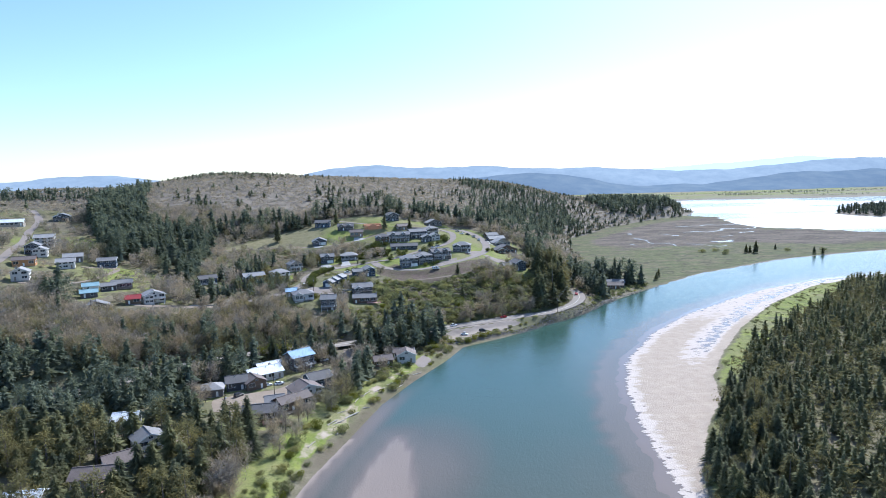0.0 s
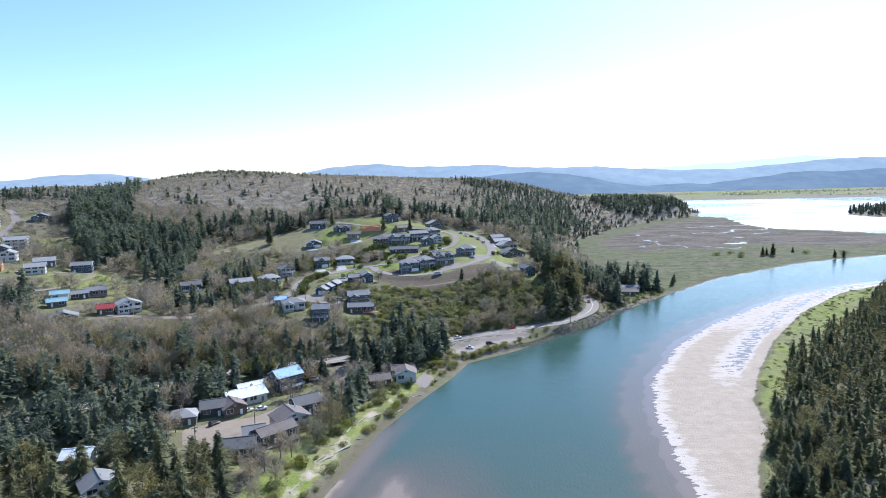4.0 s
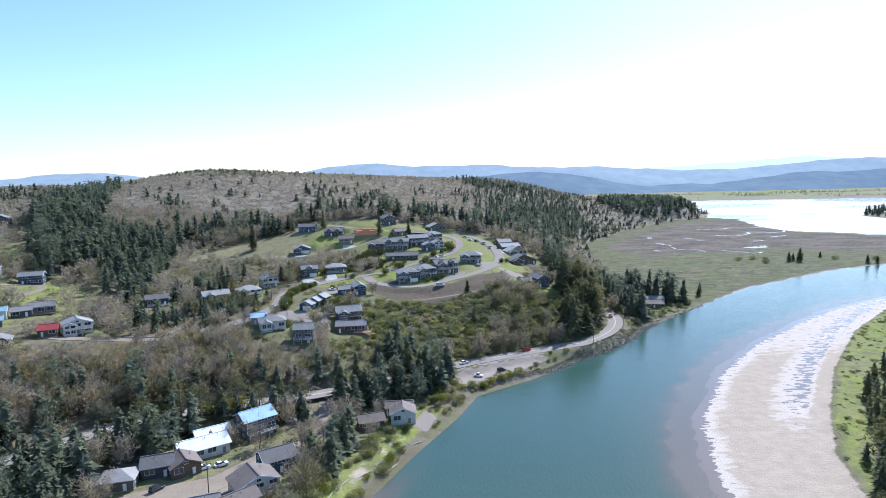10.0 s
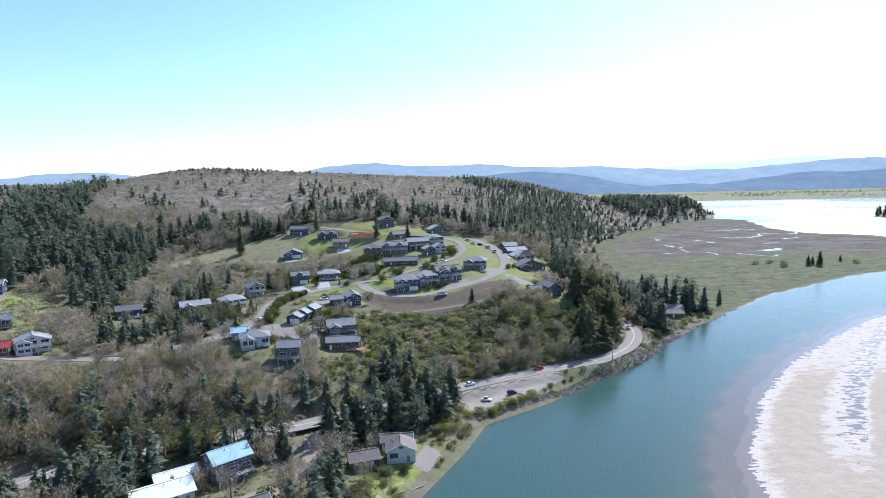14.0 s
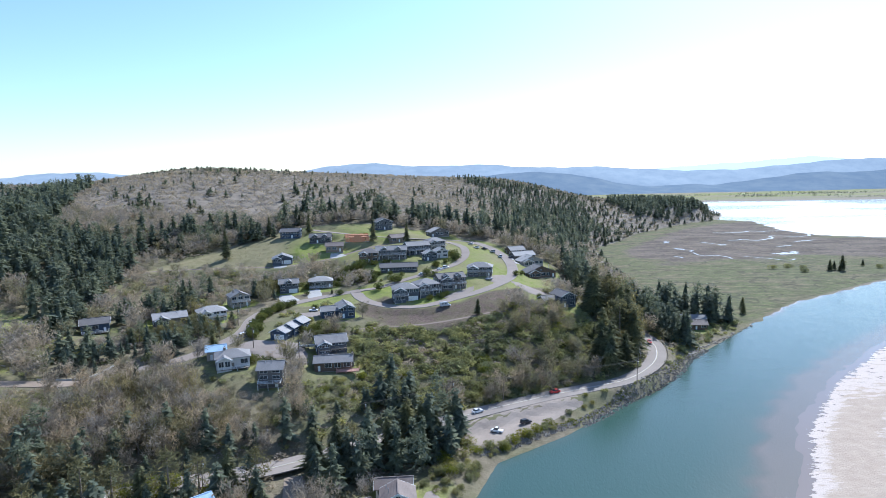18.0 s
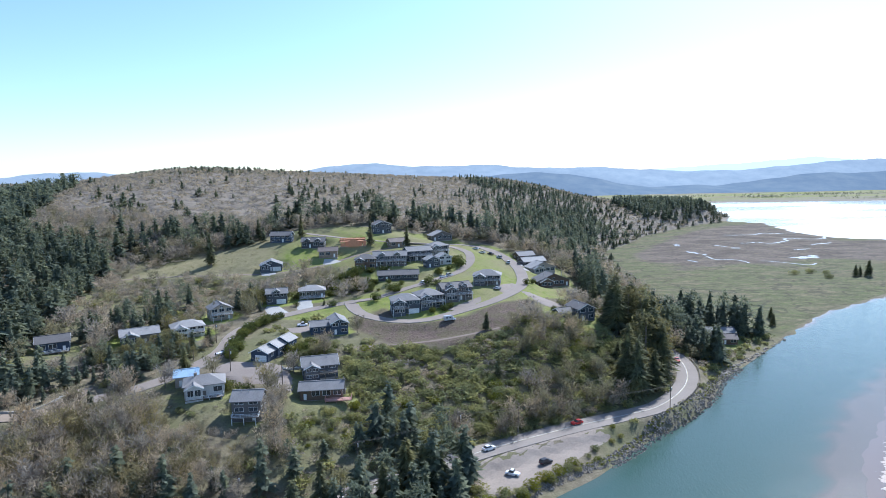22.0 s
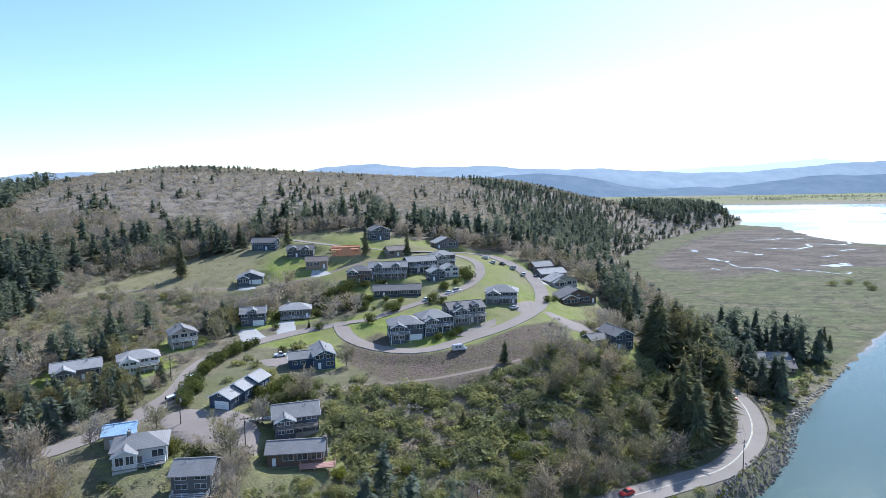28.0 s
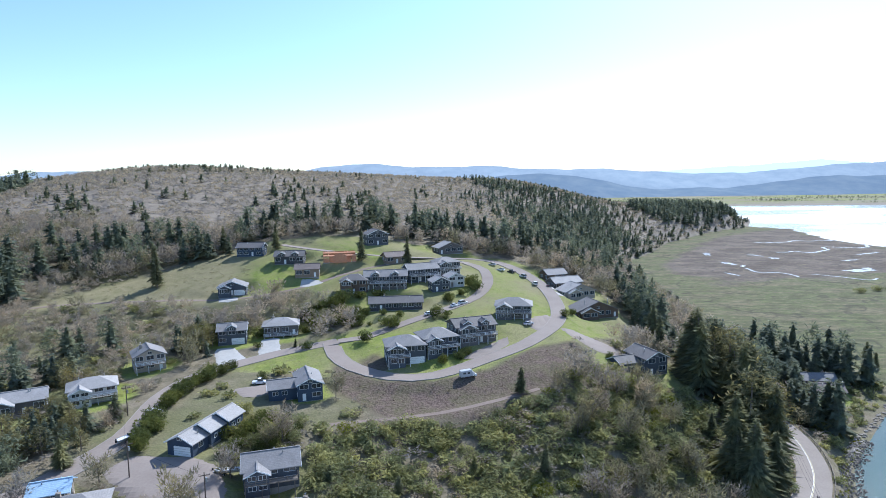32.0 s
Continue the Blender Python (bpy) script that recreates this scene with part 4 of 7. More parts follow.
# the pull-out between the highway and the river
def flat_patch(name, ring, mat, label, lift=0.1, step=3.0):
    """An uneven-edged surface lying on the ground inside an outline."""
    xs = np.arange(min(p[0] for p in ring), max(p[0] for p in ring) + step, step)
    ys = np.arange(min(p[1] for p in ring), max(p[1] for p in ring) + step, step)
    bm = bmesh.new()
    gx, gy = np.meshgrid(xs, ys)
    z = lie(gx.ravel(), gy.ravel()).reshape(gx.shape)
    ins = inside_dist(gx.ravel(), gy.ravel(), ring).reshape(gx.shape)
    vs = {}
    for j in range(len(ys)):
        for i in range(len(xs)):
            vs[i, j] = bm.verts.new((xs[i], ys[j], z[j, i] + lift - 0.35 * float(sstep(0.0, -2.5, ins[j, i]))))
    for j in range(len(ys) - 1):
        for i in range(len(xs) - 1):
            if max(ins[j, i], ins[j + 1, i], ins[j, i + 1], ins[j + 1, i + 1]) > -1.0:
                bm.faces.new((vs[i, j], vs[i + 1, j], vs[i + 1, j + 1], vs[i, j + 1]))
    bmesh.ops.delete(bm, geom=[v for v in bm.verts if not v.link_faces], context="VERTS")
    return tagged(part(name, bm, mat), label, name.replace("_", " "), kind="structure")


flat_patch("gravel_apron", APRON, M_APRON, "pale gravel pull-out beside the highway", 0.12, 2.0)


# ---- houses ----
WINDOWS = {}


def window_meshes(w, h):
    """Frame with a mullion, and the pane, of one size of window; the outside is towards -y."""
    key = (round(w, 1), round(h, 1))
    if key not in WINDOWS:
        w, h = key
        f = 0.065
        bm = bmesh.new()
        for x0, x1, z0, z1 in ((-w / 2, w / 2, 0, f), (-w / 2, w / 2, h - f, h), (-w / 2, -w / 2 + f, f, h - f), (w / 2 - f, w / 2, f, h - f)):
            box_into(bm, x0, x1, -0.08, 0.02, z0, z1)
        if w > 1.0:
            box_into(bm, -0.035, 0.035, -0.07, 0.02, f, h - f)
        WINDOWS[key] = (mesh_of("window", bm, M_WHITE), mesh_of("pane", box(-w / 2 + f * 0.8, w / 2 - f * 0.8, -0.035, 0.015, f * 0.8, h - f * 0.8), M_GLASS))
    return WINDOWS[key]


def add_window(home, w, h, m):
    frame_me, pane_me = window_meshes(w, h)
    win = shared("window", frame_me, home, m)
    shared("pane", pane_me, win, Matrix())


def prism(bm, pts, y0, y1):
    """A solid with the outline pts (x, z) from y0 to y1."""
    a = [bm.verts.new((x, y0, z)) for x, z in pts]
    b = [bm.verts.new((x, y1, z)) for x, z in pts]
    n = len(pts)
    bm.faces.new(a)
    bm.faces.new(b[::-1])
    for k in range(n):
        bm.faces.new((a[k], b[k], b[(k + 1) % n], a[(k + 1) % n]))
    bmesh.ops.recalc_face_normals(bm, faces=bm.faces[:])
    return bm


def turned(bm, m):
    bmesh.ops.transform(bm, matrix=m, verts=bm.verts[:])
    return bm


QUARTER = Matrix.Rotation(radians(90), 4, "Z")


def gable_roof(home, w, d, eave, rise, mat, over=0.55, x=0.0, y=0.0, front=False, name="roof", trim=True):
    """Two slopes with thickness, a ridge cap and barge boards. front: the gable looks along -y."""
    span, run = (w, d) if front else (d, w)
    t = 0.18
    slope = rise / (span / 2)
    lo = eave - over * slope
    for s in (-1, 1):
        pts = [(s * (span / 2 + over), lo), (0, eave + rise), (0, eave + rise + t * 1.15), (s * (span / 2 + over), lo + t)]
        bm = prism(bmesh.new(), pts, -run / 2 - over, run / 2 + over)
        if not front:
            turned(bm, QUARTER)
        turned(bm, Matrix.Translation((x, y, 0)))
        slab = part(name, bm, mat, home)
        for e in (-1, 1):
            bm = bmesh.new()
            yy = e * (run / 2 + over)
            prism(bm, [(s * (span / 2 + over + 0.02), lo - 0.12), (0, eave + rise - 0.12), (0, eave + rise + t), (s * (span / 2 + over + 0.02), lo + t)], yy + e * 0.005, yy + e * 0.07)
            if not front:
                turned(bm, QUARTER)
            part("barge_board", turned(bm, Matrix.Translation((x, y, 0))), M_WHITE if trim else mat, slab)
    bm = box(-0.16, 0.16, -run / 2 - over, run / 2 + over, eave + rise + t - 0.02, eave + rise + t + 0.14)
    if not front:
        turned(bm, QUARTER)
    part("ridge_cap", turned(bm, Matrix.Translation((x, y, 0))), mat, home)


def hip_roof(home, w, d, eave, rise, mat, over=0.6, x=0.0, y=0.0):
    bm = bmesh.new()
    hw, hd = w / 2 + over, d / 2 + over
    inset = min(hw, hd)
    lo = [bm.verts.new(p) for p in ((-hw, -hd, eave - 0.1), (hw, -hd, eave - 0.1), (hw, hd, eave - 0.1), (-hw, hd, eave - 0.1))]
    up = [bm.verts.new(v.co + Vector((0, 0, 0.2))) for v in lo]
    if hw >= hd:
        r = [bm.verts.new((-hw + inset, 0, eave + rise)), bm.verts.new((hw - inset, 0, eave + rise))]
        faces = [(up[0], up[1], r[1], r[0]), (up[1], up[2], r[1]), (up[2], up[3], r[0], r[1]), (up[3], up[0], r[0])]
    else:
        r = [bm.verts.new((0, -hd + inset, eave + rise)), bm.verts.new((0, hd - inset, eave + rise))]
        faces = [(up[0], up[1], r[0]), (up[1], up[2], r[1], r[0]), (up[2], up[3], r[1]), (up[3], up[0], r[0], r[1])]
    for f in faces:
        bm.faces.new(f)
    bm.faces.new(lo[::-1])
    for k in range(4):
        bm.faces.new((lo[k], lo[(k + 1) % 4], up[(k + 1) % 4], up[k]))
    part("roof", turned(bm, Matrix.Translation((x, y, 0))), mat, home)


def gable_body(w, d, eave, rise, front):
    if front:
        return prism(bmesh.new(), [(-w / 2, 0), (w / 2, 0), (w / 2, eave), (0, eave + rise - 0.05), (-w / 2, eave)], 0, d)
    bm = prism(bmesh.new(), [(-d / 2, 0), (d / 2, 0), (d / 2, eave), (0, eave + rise - 0.05), (-d / 2, eave)], -w / 2, w / 2)
    return turned(turned(bm, QUARTER), Matrix.Translation((0, d / 2, 0)))


def railing(parent, pts, z, mat, height=1.0):
    """A rail on posts along a line of corners."""
    bm = bmesh.new()
    for (ax, ay), (bx, by) in zip(pts, pts[1:]):
        for k in (height, height * 0.55, 0.15):
            tube(bm, (ax, ay, z + k), (bx, by, z + k), 0.05, 0.05, 4)
    part("rail", bm, mat, parent)
    for (ax, ay), (bx, by) in zip(pts, pts[1:]):
        n = max(1, int(math.hypot(bx - ax, by - ay) / 2.2))
        for k in range(n + 1):
            u = k / n
            x, y = ax + (bx - ax) * u, ay + (by - ay) * u
            part("post", box(x - 0.06, x + 0.06, y - 0.06, y + 0.06, z, z + height + 0.05), mat, parent)


def build_house(s, rng):
    w, d, eave = s["w"], s["d"], s["eave"]
    kind, rows = s.get("kind", "side"), s.get("rows", 2 if s["eave"] > 4.3 else 1)
    roof, wall = ROOFS[s["roof"]], WALLS[s["wall"]]
    home = base("house", s["x"], s["y"], s["z"], s["turn"], s["label"], "house", "houses of the settlement")
    part("foundation", box(-w / 2 + 0.05, w / 2 - 0.05, 0.05, d - 0.05, -3.0, 0.25), M_CONCRETE, home)
    span = w if kind == "front" else d
    rise = s.get("rise", span * (0.24 if span < 10 else 0.2))
    if kind == "hip":
        part("wall", box(-w / 2, w / 2, 0, d, 0.2, eave), wall, home)
        hip_roof(home, w, d, eave, min(w, d) * 0.26, roof, y=d / 2)
    else:
        part("wall", gable_body(w, d, eave, rise, kind == "front"), wall, home)
        gable_roof(home, w, d, eave, rise, roof, y=d / 2, front=kind == "front", trim=s["wall"] in ("white", "blue", "bluegrey"))
    # windows, row by row
    storey = eave / rows
    for r in range(rows):
        wh = min(1.8, storey * 0.58)
        z = r * storey + 0.32 * storey + 0.3
        n = max(2, int(w / 3.1))
        skip = rng.randrange(n) if r == 0 else -1
        for k in range(n):
            x = -w / 2 + (k + 0.5) * w / n
            if s.get("garage") and r == 0 and x > w / 2 - 5.4:
                continue
            if k == skip:
                door = part("door", box(x - 0.48, x + 0.48, -0.06, 0.03, 0.25, 2.3), M_WHITE if s["wall"] != "white" else M_WOOD, home)
                part("door_handle", box(x + 0.32, x + 0.38, -0.11, -0.05, 1.2, 1.32), M_METAL, door)
                continue
            add_window(home, min(2.7, w / n * 0.74), wh, pose(x, 0, z))
        for k in range(max(1, int(d / 3.2))):
            y = (k + 0.5) * d / max(1, int(d / 3.2))
            add_window(home, 1.6, wh * 0.9, pose(w / 2, y, z, 0, 0, 90))
            add_window(home, 1.6, wh * 0.9, pose(-w / 2, y, z, 0, 0, -90))
    if kind == "front" and rise > 1.6:
        add_window(home, 1.3, 0.9, pose(0, 0, eave + rise * 0.2))
    if s.get("garage"):
        g = part("garage_door", box(w / 2 - 5.2, w / 2 - 0.6, -0.07, 0.02, 0.05, 2.35), M_WHITE, home, "white panelled garage door")
        bm = bmesh.new()
        for k in range(1, 4):
            box_into(bm, w / 2 - 5.2, w / 2 - 0.6, -0.09, -0.068, 0.05 + k * 0.575 - 0.02, 0.05 + k * 0.575 + 0.02)
        part("groove", bm, M_CONCRETE, g)
    if s.get("dormer"):
        for x in ((-w * 0.24, w * 0.22) if w > 12 else (0.0,)):
            dw, dd = 3.0, 2.8
            bm = prism(bmesh.new(), [(-dw / 2, eave - 0.2), (dw / 2, eave - 0.2), (dw / 2, eave + 1.2), (0, eave + 2.0), (-dw / 2, eave + 1.2)], -0.35, dd)
            dorm = part("dormer", turned(bm, Matrix.Translation((x, 0, 0))), wall, home)
            gable_roof(dorm, dw, dd + 0.4, eave + 1.2, 0.85, roof, 0.3, x, dd / 2 - 0.2, True, "dormer_roof")
            add_window(home, 1.5, 0.95, pose(x, -0.35, eave + 0.15))
    for k in range(s.get("steps", 0)):
        # further sections behind, each a little higher and set over
        y, x, lift = d * (k + 1) * 0.96, 1.1 * (k + 1), 0.7 * (k + 1)
        bm = gable_body(w - 0.4, d, eave, rise, True)
        sec = part("section", turned(bm, Matrix.Translation((x, y, lift))), wall, home)
        gable_roof(sec, w - 0.4, d, eave + lift, rise, roof, 0.5, x, y + d / 2, True, "section_roof")
        part("foundation", box(x - w / 2 + 0.3, x + w / 2 - 0.3, y + 0.1, y + d - 0.1, -3.0, lift + 0.05), M_CONCRETE, sec)
        for e in (0.3, 0.7):
            add_window(home, 1.4, 1.1, pose(x + w / 2 - 0.2, y + d * e, lift + 1.2, 0, 0, 90))
    if s.get("wing"):
        ww, wd, we = 8.0, 7.0, eave * 0.72
        x = -w / 2 - ww / 2 + 0.1
        bm = gable_body(ww, wd, we, 1.6, False)
        wing = part("wing", turned(bm, Matrix.Translation((x, 3.0, 0))), wall, home)
        gable_roof(wing, ww, wd, we, 1.6, roof, 0.5, x, 3.0 + wd / 2, False, "wing_roof")
        part("foundation", box(x - ww / 2 + 0.1, x + ww / 2, 3.1, 2.9 + wd, -3.0, 0.1), M_CONCRETE, wing)
        for k in (-2.2, 0.4):
            add_window(home, 1.6, 1.2, pose(x + k, 3.0, we * 0.45))
    if s.get("bay"):
        bw, bd, be = w * 0.42, 2.2, eave * 0.94
        x = -w * 0.25
        bm = prism(bmesh.new(), [(-bw / 2, -0.5), (bw / 2, -0.5), (bw / 2, be), (0, be + bw * 0.24), (-bw / 2, be)], -bd, 1.2)
        bay = part("bay", turned(bm, Matrix.Translation((x, 0, 0))), wall, home)
        part("foundation", box(x - bw / 2 + 0.1, x + bw / 2 - 0.1, -bd + 0.1, 0, -3.0, -0.48), M_CONCRETE, bay)
        gable_roof(bay, bw, bd + 3.0, be, bw * 0.24, roof, 0.45, x, (3.0 - bd) / 2 + 0.1, True, "bay_roof")
        for r in range(rows):
            for k in (-1, 1):
                add_window(home, bw * 0.36, storey * 0.5, pose(x + k * bw * 0.22, -bd, r * storey + 0.3 * storey + 0.25))
    if s.get("chimney") or rng.random() < 0.16:
        cx = w / 2 + 0.35 if s.get("chimney") else rng.choice((-1, 1)) * w * 0.22
        cy = d * 0.5 if s.get("chimney") else d * 0.6
        c = part("chimney", box(cx - 0.45, cx + 0.45, cy - 0.45, cy + 0.45, 0.3 if s.get("chimney") else eave, eave + rise + 0.6), M_STONE, home)
        part("flue", tube(bmesh.new(), (cx, cy, eave + rise + 0.9), (cx, cy, eave + rise + 1.25), 0.16, 0.16, 8), M_METAL, c)
    for k in range(2):
        vx, vy = rng.uniform(-w * 0.35, w * 0.35), d * 0.5 + rng.choice((-1, 1)) * d * 0.12
        part("roof_vent", tube(bmesh.new(), (vx, vy, eave + rise * 0.5), (vx, vy, eave + rise + 0.25), 0.12, 0.12, 6), M_METAL, home)
    style = s.get("deck")
    if style:
        mat = {"white": M_WHITE, "rail": M_WOOD, "wood": M_WOOD, "red": M_REDDECK}[style]
        floor_mat = M_REDDECK if style == "red" else M_WOOD
        z = eave / rows if rows > 1 else 0.55
        x0, x1, y0 = -w / 2 + 0.3, w / 2 - 0.3, -2.3
        if style == "red":
            x0, x1, y0 = w * 0.1, w / 2 + 3.0, -3.0
        if s.get("garage"):
            x1 = x1 - 5.2
        deck = part("deck", box(x0, x1, y0, -0.02, z - 0.22, z), floor_mat, home)
        railing(deck, [(x0, -0.05), (x0, y0 + 0.08), (x1, y0 + 0.08), (x1, -0.05)], z, mat)
        for k in range(int((x1 - x0) / 3.5) + 1):
            x = min(x1 - 0.1, x0 + 0.1 + k * 3.5)
            part("support_post", box(x - 0.09, x + 0.09, y0 + 0.1, y0 + 0.28, -3.0, z - 0.2), mat, deck)
    return home


rng = random.Random(5)
for s in SPECS:
    build_house(s, rng)


# ---- trees and shrubs ----
def fir_parts(seed, layers=13, per=9, blades=4, fine=1.0):
    """Corners of triangles of a conifer 1 m high: whorls of drooping, ragged boughs round a dark heart."""
    r = np.random.RandomState(seed)
    out = []
    skew = r.uniform(-0.03, 0.03, 2)
    full = r.uniform(0.5, 0.75)
    for i in range(layers):
        u = max(0.0, (i + r.uniform(-0.4, 0.4)) / layers)
        z = 0.10 + 0.87 * u
        reach = 0.23 * (1 - u) ** full * r.uniform(0.7, 1.15) + 0.02
        count = max(4, int(per * (1 - 0.45 * u)))
        for k in range(count):
            if r.rand() < 0.08:
                continue
            a, ln = (k + r.uniform(-0.45, 0.45)) / count * math.tau + i * 1.1, reach * r.uniform(0.6, 1.2)
            for blade in range(blades):
                a2, l2 = a + r.uniform(-0.42, 0.42), ln * r.uniform(0.45, 1.1)
                way = np.array([math.cos(a2), math.sin(a2), -r.uniform(0.05, 0.6)])
                side = np.array([-math.sin(a2), math.cos(a2), r.uniform(-0.7, 0.7)]) * (l2 * 0.17 + 0.012) * fine
                hub = np.array([skew[0] * u, skew[1] * u, z + 0.02 + r.uniform(-0.03, 0.03)])
                heel, tip = hub + way * l2 * r.uniform(0.1, 0.5), hub + way * l2
                out += [heel - side, heel + side, tip]
    rings = []
    for u in (0.0, 0.3, 0.6, 0.88):
        rad = 0.10 * (1 - u) ** 0.8
        rings.append([np.array([rad * r.uniform(0.6, 1.2) * math.cos(k * 1.257 + u) + skew[0] * u, rad * r.uniform(0.6, 1.2) * math.sin(k * 1.257 + u) + skew[1] * u, 0.10 + 0.87 * u]) for k in range(5)])
    for low, up in zip(rings, rings[1:]):
        for k in range(5):
            out += [low[k], low[(k + 1) % 5], up[k], up[k], low[(k + 1) % 5], up[(k + 1) % 5]]
    return np.array(out)


def pine_parts(seed, puffs=15, per=26, size=0.05):
    """A rounder conifer: ragged tufts of needles on an irregular crown."""
    r = np.random.RandomState(seed)
    out = []
    for i in range(puffs):
        u = (i + 0.5) / puffs
        z = 0.24 + 0.68 * u
        reach = 0.19 * math.sin(math.pi * (0.25 + 0.68 * u)) * r.uniform(0.35, 1.1)
        a = i * 2.4 + r.uniform(-0.5, 0.5)
        c = np.array([reach * math.cos(a), reach * math.sin(a), z])
        spread = np.array([0.085, 0.085, 0.075]) * r.uniform(0.8, 1.3)
        for k in range(per):
            p = c + r.normal(0, 0.5, 3) * spread
            d1, d2 = r.normal(0, 1, 3), r.normal(0, 1, 3)
            d1, d2 = d1 / np.linalg.norm(d1) * size * r.uniform(0.6, 1.3), d2 / np.linalg.norm(d2) * size * r.uniform(0.3, 0.6)
            out += [p - d1, p + d2, p + d1]
    return np.array(out)


def bare_parts(seed, twigs=300, width=0.010):
    """Fine twigs of a leafless crown, 1 m high, on a few upright leaders."""
    r = np.random.RandomState(seed)
    out = []
    leaders = [(r.uniform(0, math.tau), r.uniform(0.08, 0.38), r.uniform(0.7, 1.0)) for k in range(9)]
    for i in range(twigs):
        turn, lean, top = leaders[i % 9]
        u = r.uniform(0.25, 1.0)
        c = np.array([lean * math.cos(turn) * u, lean * math.sin(turn) * u, top * u])
        a, rad = r.uniform(0, math.tau), 0.21 * (1.2 - u) * math.sqrt(r.uniform(0.0, 1))
        p = c + np.array([rad * math.cos(a), rad * math.sin(a), r.uniform(-0.03, 0.03)])
        way = np.array([math.cos(a) * r.uniform(0.1, 0.8), math.sin(a) * r.uniform(0.1, 0.8), r.uniform(0.3, 1.0)]) + r.normal(0, 0.2, 3)
        way = way / np.linalg.norm(way) * r.uniform(0.05, 0.14)
        side = np.cross(way, r.normal(0, 1, 3))
        side = side / np.linalg.norm(side) * width * r.uniform(0.6, 1.4)
        out += [p - side, p + side, p + way]
    return np.array(out)


def fuzz_parts(seed, twigs=110, width=0.03):
    """A rounded leafless crown seen from afar, 1 m high."""
    r = np.random.RandomState(seed)
    out = []
    for i in range(twigs):
        d = r.normal(0, 1, 3)
        d /= np.linalg.norm(d)
        d[2] = abs(d[2]) * 0.95 - 0.25
        p = np.array([0, 0, 0.48]) + d * np.array([0.30, 0.30, 0.44]) * r.uniform(0.5, 1.0)
        way = (d * np.array([1, 1, 0.8]) + np.array([0, 0, 0.45]) + r.normal(0, 0.35, 3)) * r.uniform(0.06, 0.15)
        side = np.cross(way, r.normal(0, 1, 3))
        side = side / np.linalg.norm(side) * width * r.uniform(0.6, 1.4)
        out += [p - side, p + side, p + way]
    return np.array(out)


def bush_parts(seed, leaves=260, size=0.10):
    r = np.random.RandomState(seed)
    out = []
    lobes = [(r.uniform(-0.4, 0.4), r.uniform(-0.4, 0.4), r.uniform(0.3, 0.6), r.uniform(0.28, 0.45)) for k in range(6)]
    for i in range(leaves):
        x, y, z, rad = lobes[i % 6]
        d = r.normal(0, 1, 3)
        d /= np.linalg.norm(d)
        p = np.array([x, y, z]) + d * rad * r.uniform(0.75, 1.05)
        p[2] = max(0.02, p[2])
        d1, d2 = r.normal(0, 1, 3), r.normal(0, 1, 3)
        d1, d2 = d1 / np.linalg.norm(d1) * size, d2 / np.linalg.norm(d2) * size * 0.7
        out += [p - d1, p + d2, p + d1]
    return np.array(out)


def limbs(seed, forks=9, thick=0.015, height=0.62):
    """Trunk and limbs of a leafless tree, 1 m high."""
    r = random.Random(seed)
    bm = bmesh.new()
    tube(bm, (0, 0, -0.04), (0.01, 0, 0.3), thick, thick * 0.75, 6)
    tube(bm, (0.01, 0, 0.3), (0.02, 0.01, height), thick * 0.75, thick * 0.3, 6)
    for k in range(forks):
        a, z = k * 2.4, 0.24 + 0.36 * k / forks
        ln = r.uniform(0.2, 0.36)
        p = Vector((0.01, 0, z))
        q = p + Vector((math.cos(a) * ln * 0.62, math.sin(a) * ln * 0.62, ln * 0.75))
        tube(bm, p, q, thick * 0.42, thick * 0.15, 4)
        for e in (-0.6, 0.6):
            tube(bm, p.lerp(q, 0.55), p.lerp(q, 0.55) + Vector((math.cos(a + e) * ln * 0.4, math.sin(a + e) * ln * 0.4, ln * 0.35)), thick * 0.2, thick * 0.08, 3)
    return bm


def trunk(height=0.9, thick=0.016, sides=6):
    return tube(bmesh.new(), (0, 0, -0.05), (0, 0, height), thick, thick * 0.25, sides)


FIRS = [mesh_from("crown", fir_parts(10 + k, 23, 10, 7, 0.52), 3, M_SPRUCE) for k in range(5)]
PINES = [mesh_from("crown", pine_parts(30 + k, 19, 38, 0.037), 3, M_PINE) for k in range(4)]
BARES = [mesh_from("crown", bare_parts(50 + k, 800, 0.0075), 3, M_TWIG) for k in range(4)]
BUDS = [mesh_from("crown", bare_parts(60 + k, 760, 0.0085), 3, M_BUD) for k in range(2)]
SHRUBS = [mesh_from("foliage", bush_parts(70 + k, 760, 0.085), 3, M_LEAF) for k in range(3)]
WILLOWS = [mesh_from("foliage", bush_parts(80 + k, 700, 0.085), 3, M_WILLOW) for k in range(2)]
HEDGES = [mesh_from("foliage", bush_parts(90 + k, 900, 0.085), 3, M_HEDGE) for k in range(2)]
FIR_TRUNK, PINE_TRUNK = mesh_of("trunk", trunk(), M_BARK), mesh_of("trunk", trunk(0.8, 0.02), M_BARK)
BARE_TRUNKS = [mesh_of("trunk", limbs(k), M_BARK) for k in range(3)]
STEM = mesh_of("stem", trunk(0.5, 0.04, 5), M_BARK)
